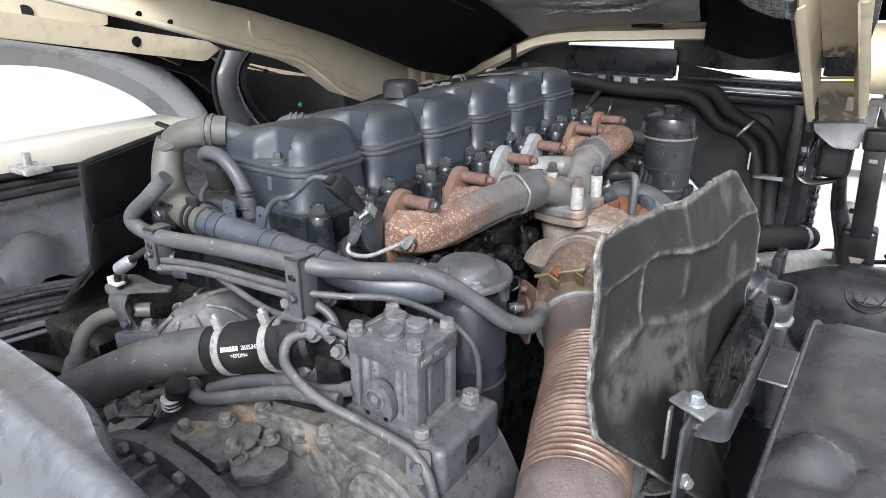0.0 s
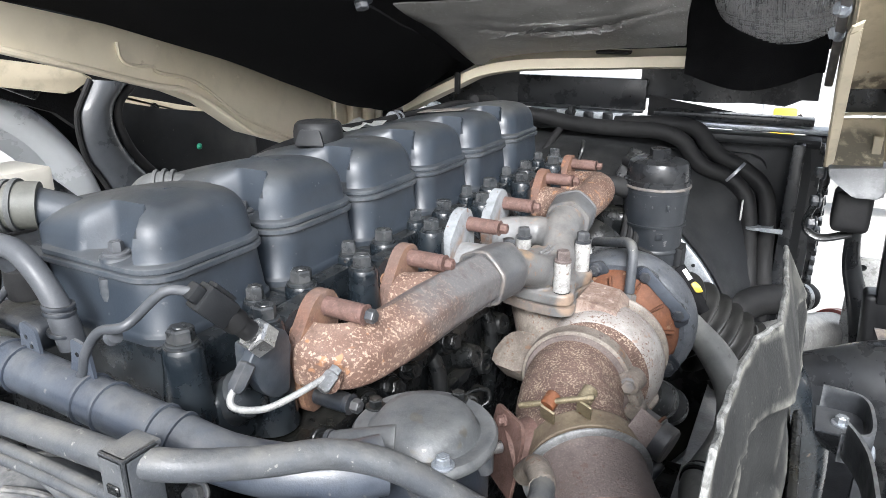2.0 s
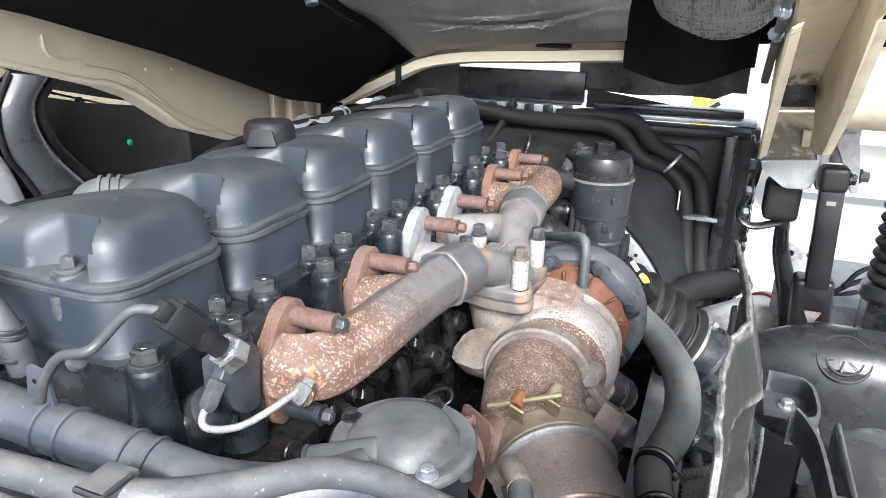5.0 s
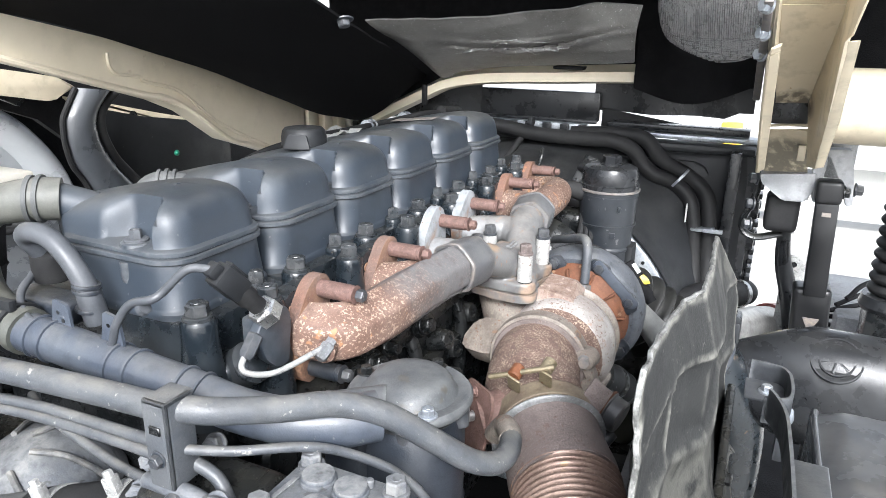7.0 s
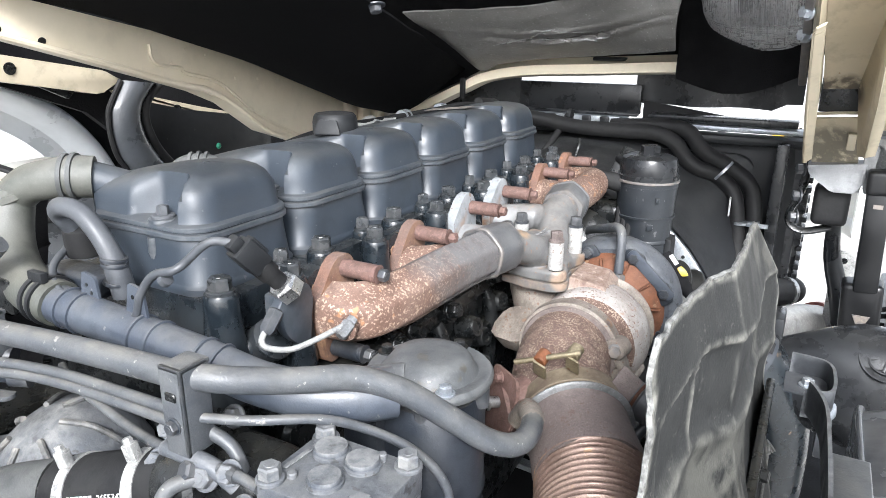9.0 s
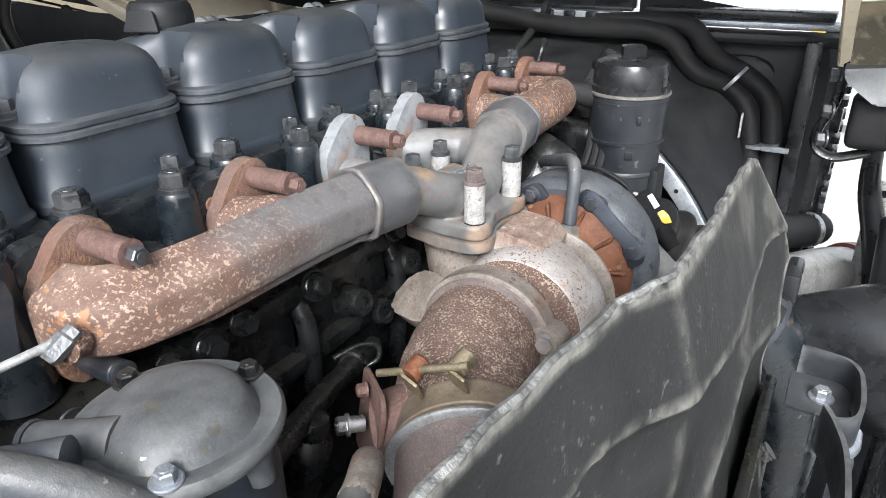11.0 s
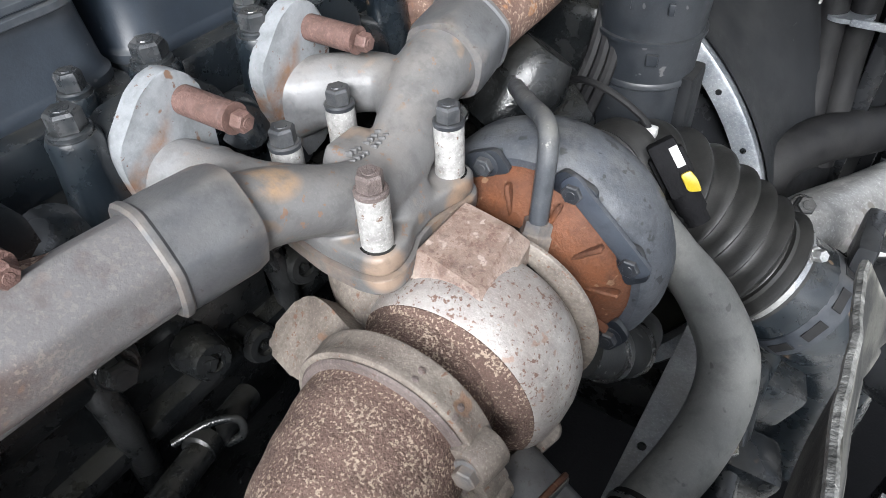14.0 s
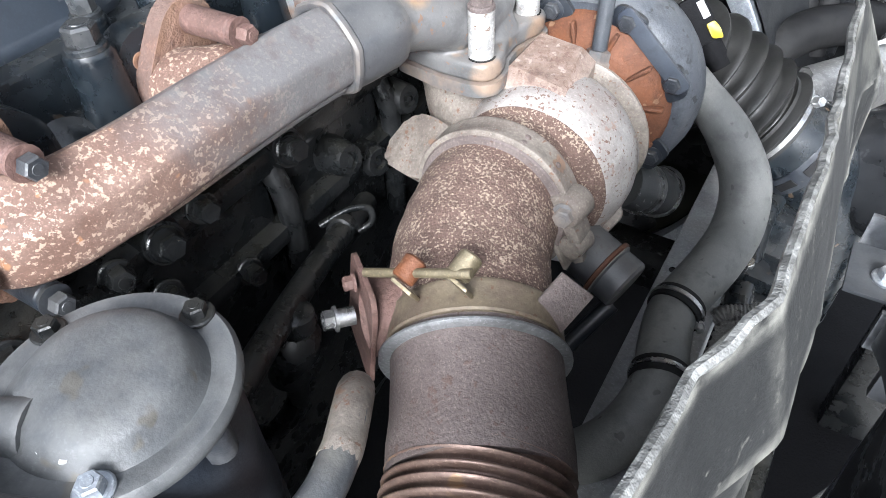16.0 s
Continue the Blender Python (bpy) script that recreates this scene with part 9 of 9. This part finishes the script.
slab(bm, round_outline([(0.5, 1.5), (0.62, 1.47), (0.92, 1.42), (0.92, 1.22), (0.5, 1.22)], 0.02, 4), 0.02, m, 0.006)
part("panel", bm, GREYPL, da)
bm = B()
lathe(bm, [(0.008, 0), (0.008, 0.002), (0.004, 0.006)], (-0.899, 0.715, 1.365), (1, 0, 0), 12)
part("green_clip", bm, mat("green_clip", (0.02, 0.2, 0.12), (0.03, 0.24, 0.14), 20, 0.4), da, "small green clip")
bm = B()
sweep(bm, [p + Vector((-0.855, -0.004, 0)) for p in left_side], 0.006, 8, sub=2)
part("seal", bm, BLACKRUB, da)
bm = B()
block(bm, (-0.84, 0.3, 1.3), (-0.8, 0.62, 1.315), 0.004)
part("clip_rail", bm, GREYPL, da)
bm = B()
slab(bm, round_outline([(0.267, 1.562), (0.374, 1.51), (0.391, 1.528), (0.276, 1.58)], 0.004, 2), 0.012, Matrix(((0, 0, -1, -0.99), (1, 0, 0, 0), (0, 1, 0, 0), (0, 0, 0, 1))), 0.002)
part("black_strip", bm, BLACKCAST, da)

# ---- left wing, arch and sound panel ----
aw = thing("wheel_arch", "silver-grey curved wheel arch panel", "wheel arch", (-1.2, 0.3, 1.4))
bm = B()
outer = smooth_path([(-1.2, -0.1, 1.67), (-1.2, 0.13, 1.625), (-1.2, 0.284, 1.577), (-1.2, 0.411, 1.513), (-1.2, 0.51, 1.445), (-1.2, 0.585, 1.348), (-1.2, 0.625, 1.25), (-1.2, 0.65, 1.12)], 5)
inner_ = smooth_path([(-1.26, -0.1, 1.545), (-1.26, 0.126, 1.518), (-1.26, 0.25, 1.48), (-1.26, 0.375, 1.412), (-1.26, 0.452, 1.345), (-1.26, 0.485, 1.29), (-1.26, 0.51, 1.2), (-1.26, 0.52, 1.12)], 5)
g = []
for a, b in zip(outer, inner_):
    g.append([a.lerp(b, t) + Vector((0.05 * math.sin(math.pi * min(1.0, t * 1.6)) ** 0.7 if t < 0.62 else 0.0, 0, 0)) for t in (0, 0.08, 0.16, 0.24, 0.32, 0.4, 0.5, 0.62, 0.75, 0.9, 1)])
sheet(bm, g, -0.008)
part("panel", bm, SILVERPL, aw)
bm = B()
block(bm, (-1.3, 0.62, 0.0), (-1.2, 0.7, 1.2), 0.01)
part("stay", bm, BLACKCAST, aw)
lw = thing("left_wing", "dark plastic inner wing with pressed shapes", "wing panel", (-1.0, -0.1, 1.2))
bm = B()
g = []
for i in range(31):
    y = -0.55 + 1.0 * i / 30
    row = []
    for j in range(21):
        s = j / 20
        x = -0.78 - 0.35 * s
        z = 1.15 + 0.17 * s ** 0.7 + 0.02 * math.sin(8 * y) * (1 - s)
        d = math.hypot(x + 0.83, y + 0.17)
        z += 0.03 * math.exp(-((d / 0.05) ** 4)) - 0.02 * math.exp(-(((d - 0.075) / 0.02) ** 2))
        row.append((x, y, z))
    g.append(row)
sheet(bm, g, 0.006)
part("inner_panel", bm, WINGPL, lw)
for k in range(3):
    bm = B()
    sweep(bm, [(-1.0 + 0.03 * k, -0.6, 1.33 - 0.02 * k), (-0.98 + 0.03 * k, -0.1, 1.315 - 0.015 * k), (-0.93 + 0.03 * k, 0.25, 1.3 - 0.01 * k)], 0.008, 8)
    part("seal", bm, BLACKRUB, lw)
bm = B()
block(bm, (-1.16, -0.7, 1.3), (-1.02, 0.4, 1.362), 0.01)
part("sill", bm, CREAM, lw, "pale cream sill")
bm = B()
block(bm, (-0.98, -0.12, 1.325), (-0.9, -0.06, 1.34), 0.004)
block(bm, (-0.95, -0.1, 1.335), (-0.935, -0.085, 1.37), 0.003)
part("latch", bm, WHITECL, lw, "pale latch")
bm = B()
block(bm, (-1.1, -0.6, 0.0), (-0.85, 0.3, 1.12), 0.02)
part("body_side", bm, BLACKCAST, lw)
sl = thing("sound_panel", "black quilted sound insulation panel", "panel", (-0.45, -0.2, 1.2))


QUILT_EDGE = [(0.0, -0.409), (0.1, -0.414), (0.33, -0.43), (0.42, -0.438), (0.53, -0.5), (0.65, -0.56), (0.78, -0.594), (1.0, -0.605)]


def quilt(u, v):
    a = Vector((along(QUILT_EDGE, v), -0.25, 1.447 - 0.43 * v))
    b = Vector((-0.47, -0.02, 1.463)).lerp(Vector((-0.5, -0.08, 1.02)), v)
    s = 0.01 * (abs(math.sin(math.pi * u * 1.5)) ** 0.25) * (abs(math.sin(math.pi * (v * 3.6 + 0.15))) ** 0.25)
    return a.lerp(b, u) + Vector((0.5, -0.85, 0.1)) * s


bm = B()
sheet(bm, [[quilt(i / 30, j / 72) for j in range(73)] for i in range(31)], 0.012)
part("panel", bm, MATTBLACK, sl)
bm = B()
sweep(bm, [quilt(0, 1 - k / 36) for k in range(37)] + [quilt(k / 12, 0) for k in range(1, 13)], 0.006, 8, sub=1)
part("hem", bm, BLACKRUB, sl)
bm = B()
block(bm, (-0.56, -0.3, 1.08), (-0.38, -0.05, 1.15), 0.01)
part("holder", bm, BLACKCAST, sl)
cbn = thing("cable_bundle", "bundle of black cables running behind the sound panel", "cables", (-0.6, -0.3, 1.15))
for k in range(30):
    bm = B()
    dz, dy = 0.0095 * (k % 11) + 0.006 * math.sin(1.7 * k), 0.022 * math.sin(2.1 * k)
    sweep(bm, [(-0.79 + dy, -0.66, 1.05 + dz), (-0.68 - 0.006 * (k % 3), -0.42 + dy, 1.085 + dz), (-0.6 - 0.008 * (k % 4), -0.25, 1.102 + dz * 0.95), (-0.52, -0.05 + dy, 1.1 + dz * 0.7)], 0.0045 + 0.0012 * (k % 3), 8, sub=5)
    part("cable", bm, PLASTIC if k % 3 else STRAPDARK, cbn)
bm = B()
sweep(bm, [(-0.66, -0.5, 1.12), (-0.55, -0.4, 1.125), (-0.46, -0.35, 1.12), (-0.4, -0.33, 1.105)], 0.012, 10)
part("conduit", bm, BLACKRUB, cbn)
bm = B()
band(bm, (-0.5, -0.372, 1.123), (0.8, 0.5, -0.05), 0.012, 0.007, 0.002, 16)
block(bm, (-0.505, -0.392, 1.13), (-0.49, -0.382, 1.14), 0.002)
part("cable_tie", bm, ZINC, cbn, "grey cable tie")
bm = B()
block(bm, (-0.76, -0.5, 0.975), (-0.56, -0.44, 1.08), 0.008)
part("cable_tray", bm, BLACKCAST, cbn)
# pale deflector close to the gearbox
df = thing("grey_deflector", "pale grey plastic deflector with a rounded edge", "deflector", (0.1, -0.62, 1.38))
bm = B()
g = []
outer_d = smooth_path([(-0.36, -0.515, 1.335), (-0.13, -0.527, 1.335), (0.015, -0.537, 1.335), (0.073, -0.546, 1.335), (0.157, -0.577, 1.335), (0.219, -0.588, 1.335), (0.3, -0.605, 1.335)], 5)
crest = smooth_path([(-0.36, -0.565, 1.337), (-0.13, -0.57, 1.337), (-0.029, -0.573, 1.337), (0.049, -0.579, 1.337), (0.133, -0.584, 1.337), (0.216, -0.593, 1.337), (0.3, -0.611, 1.337)], 5)
for p, q in zip(outer_d, crest):
    row = [p + Vector((0.01, 0.004, dz)) for dz in (-0.1, -0.05, -0.016)] + [p + Vector((0.003, 0.002, -0.005)), p, p.lerp(q, 0.4), p.lerp(q, 0.8), q]
    g.append(row + [q + Vector((-0.01 * t, -t, -dz)) for t, dz in ((0.004, -0.0012), (0.012, 0.0), (0.016, 0.003), (0.03, 0.02), (0.06, 0.06), (0.1, 0.12), (0.16, 0.22))])
sheet(bm, g, 0.008)
part("panel", bm, DEFLECT, df)
bm = B()
block(bm, (-0.12, -0.75, 1.1), (-0.06, -0.7, 1.322), 0.01)
part("stay", bm, BLACKCAST, df)

# ---- black sheet added below the engine, for the shade down there ----
ut = thing("engine_undertray", "black sheet added below the engine to darken the view down", "undertray", (0.1, 0.2, 0.5))
bm = B()
g = []
for i in range(21):
    g.append([(-0.66 + (1.2 + 0.3 * min(1, max(0, (j - 13) / 3))) * i / 20, -1.9 + 3.5 * j / 20, 0.5 + 0.02 * math.sin(0.3 * i) + 0.01 * math.sin(4 * j)) for j in range(21)])
sheet(bm, g, 0.01)
part("tray", bm, MATTBLACK, ut)
for x, y in ((-0.58, 1.4), (0.4, 1.4), (-0.58, -1.7), (0.4, -1.7)):
    bm = B()
    block(bm, (x - 0.02, y - 0.02, 0.48), (x + 0.02, y + 0.02, 0.73), 0.004)
    part("hanger", bm, BLACKCAST, ut)

# ---- yard outside ----
gnd = B()
bmesh.ops.create_grid(gnd, x_segments=2, y_segments=2, size=400.0)
tagged(part("ground", gnd, CONCRETE), "pale concrete yard", "ground", kind="structure")
fv = thing("parked_trailer", "pale parked trailer chassis with yellow marker across the yard", "trailer", (0.8, 6.0, 0.0))
for z in (0.62, 0.84):
    bm = B()
    block(bm, (-3.0, 6.0, z), (5.0, 6.15, z + 0.11), 0.01)
    part("rail", bm, FARWHITE, fv)
bm = B()
block(bm, (-3.0, 6.3, 0.1), (5.0, 6.5, 0.6), 0.01)
part("side", bm, FARGREY, fv)
for x in (-1.2, 0.1, 0.9, 2.2):
    bm = B()
    block(bm, (x, 5.95, 0.0), (x + 0.12, 6.2, 1.0), 0.01)
    part("post", bm, FARWHITE, fv)
bm = B()
block(bm, (0.18, 5.9, 0.55), (0.36, 6.0, 0.95), 0.02)
part("marker", bm, YELLOWTR, fv, "yellow marker plate")
bm = B()
sweep(bm, [(-0.3, 5.9, 0.88), (-0.1, 5.9, 0.76), (0.2, 5.9, 0.78), (0.4, 5.9, 0.9)], 0.02, 8)
part("cable", bm, BLACKRUB, fv)
hall = thing("distant_hall", "long pale hall at the far side of the yard", "building", (0, 60, 0))
bm = B()
block(bm, (-80, 60, 0), (80, 75, 7), 0.05)
part("wall", bm, FARGREY, hall)

# ---- sleeved pipes beside the chassis rail ----
WOVEN = mat("woven_silver_heat_cloth", (0.2, 0.196, 0.182), (0.28, 0.275, 0.258), 40, 0.45, 0.35, 0.4, 420, spots=((0.1, 0.095, 0.085), 120, 0.38), grime=0.4)
ws = thing("heat_cloth", "woven silver heat cloth with rolled hem beside the chassis rail", "heat cloth", (0.47, 0.3, 0.99))


def cloth(u, v):
    """u: from the rail to the shield; v: from the hem to the rear."""
    y = 0.482 + 0.02 * u - 0.42 * v
    ripple = 0.0007 * math.sin(2 * math.pi * (u * 16 + v * 30)) + 0.0007 * math.sin(2 * math.pi * (v * 70))
    return Vector((0.446 + 0.075 * u, y, 0.972 + 0.05 * u * u + 0.012 * math.sin(math.pi * v) + ripple))


bm = B()
sheet(bm, [[cloth(i / 60, j / 240) for j in range(241)] for i in range(61)], 0.004)
part("cloth", bm, WOVEN, ws, sharp=80)
bm = B()
sweep(bm, [(0.44, 0.47, 0.97), (0.449, 0.48, 0.978), (0.475, 0.489, 0.985), (0.5, 0.497, 1.0), (0.522, 0.504, 1.02)], 0.0105, 16, wave=(210, 0.0008))
part("hem", bm, WOVEN, ws, "rolled ribbed hem")
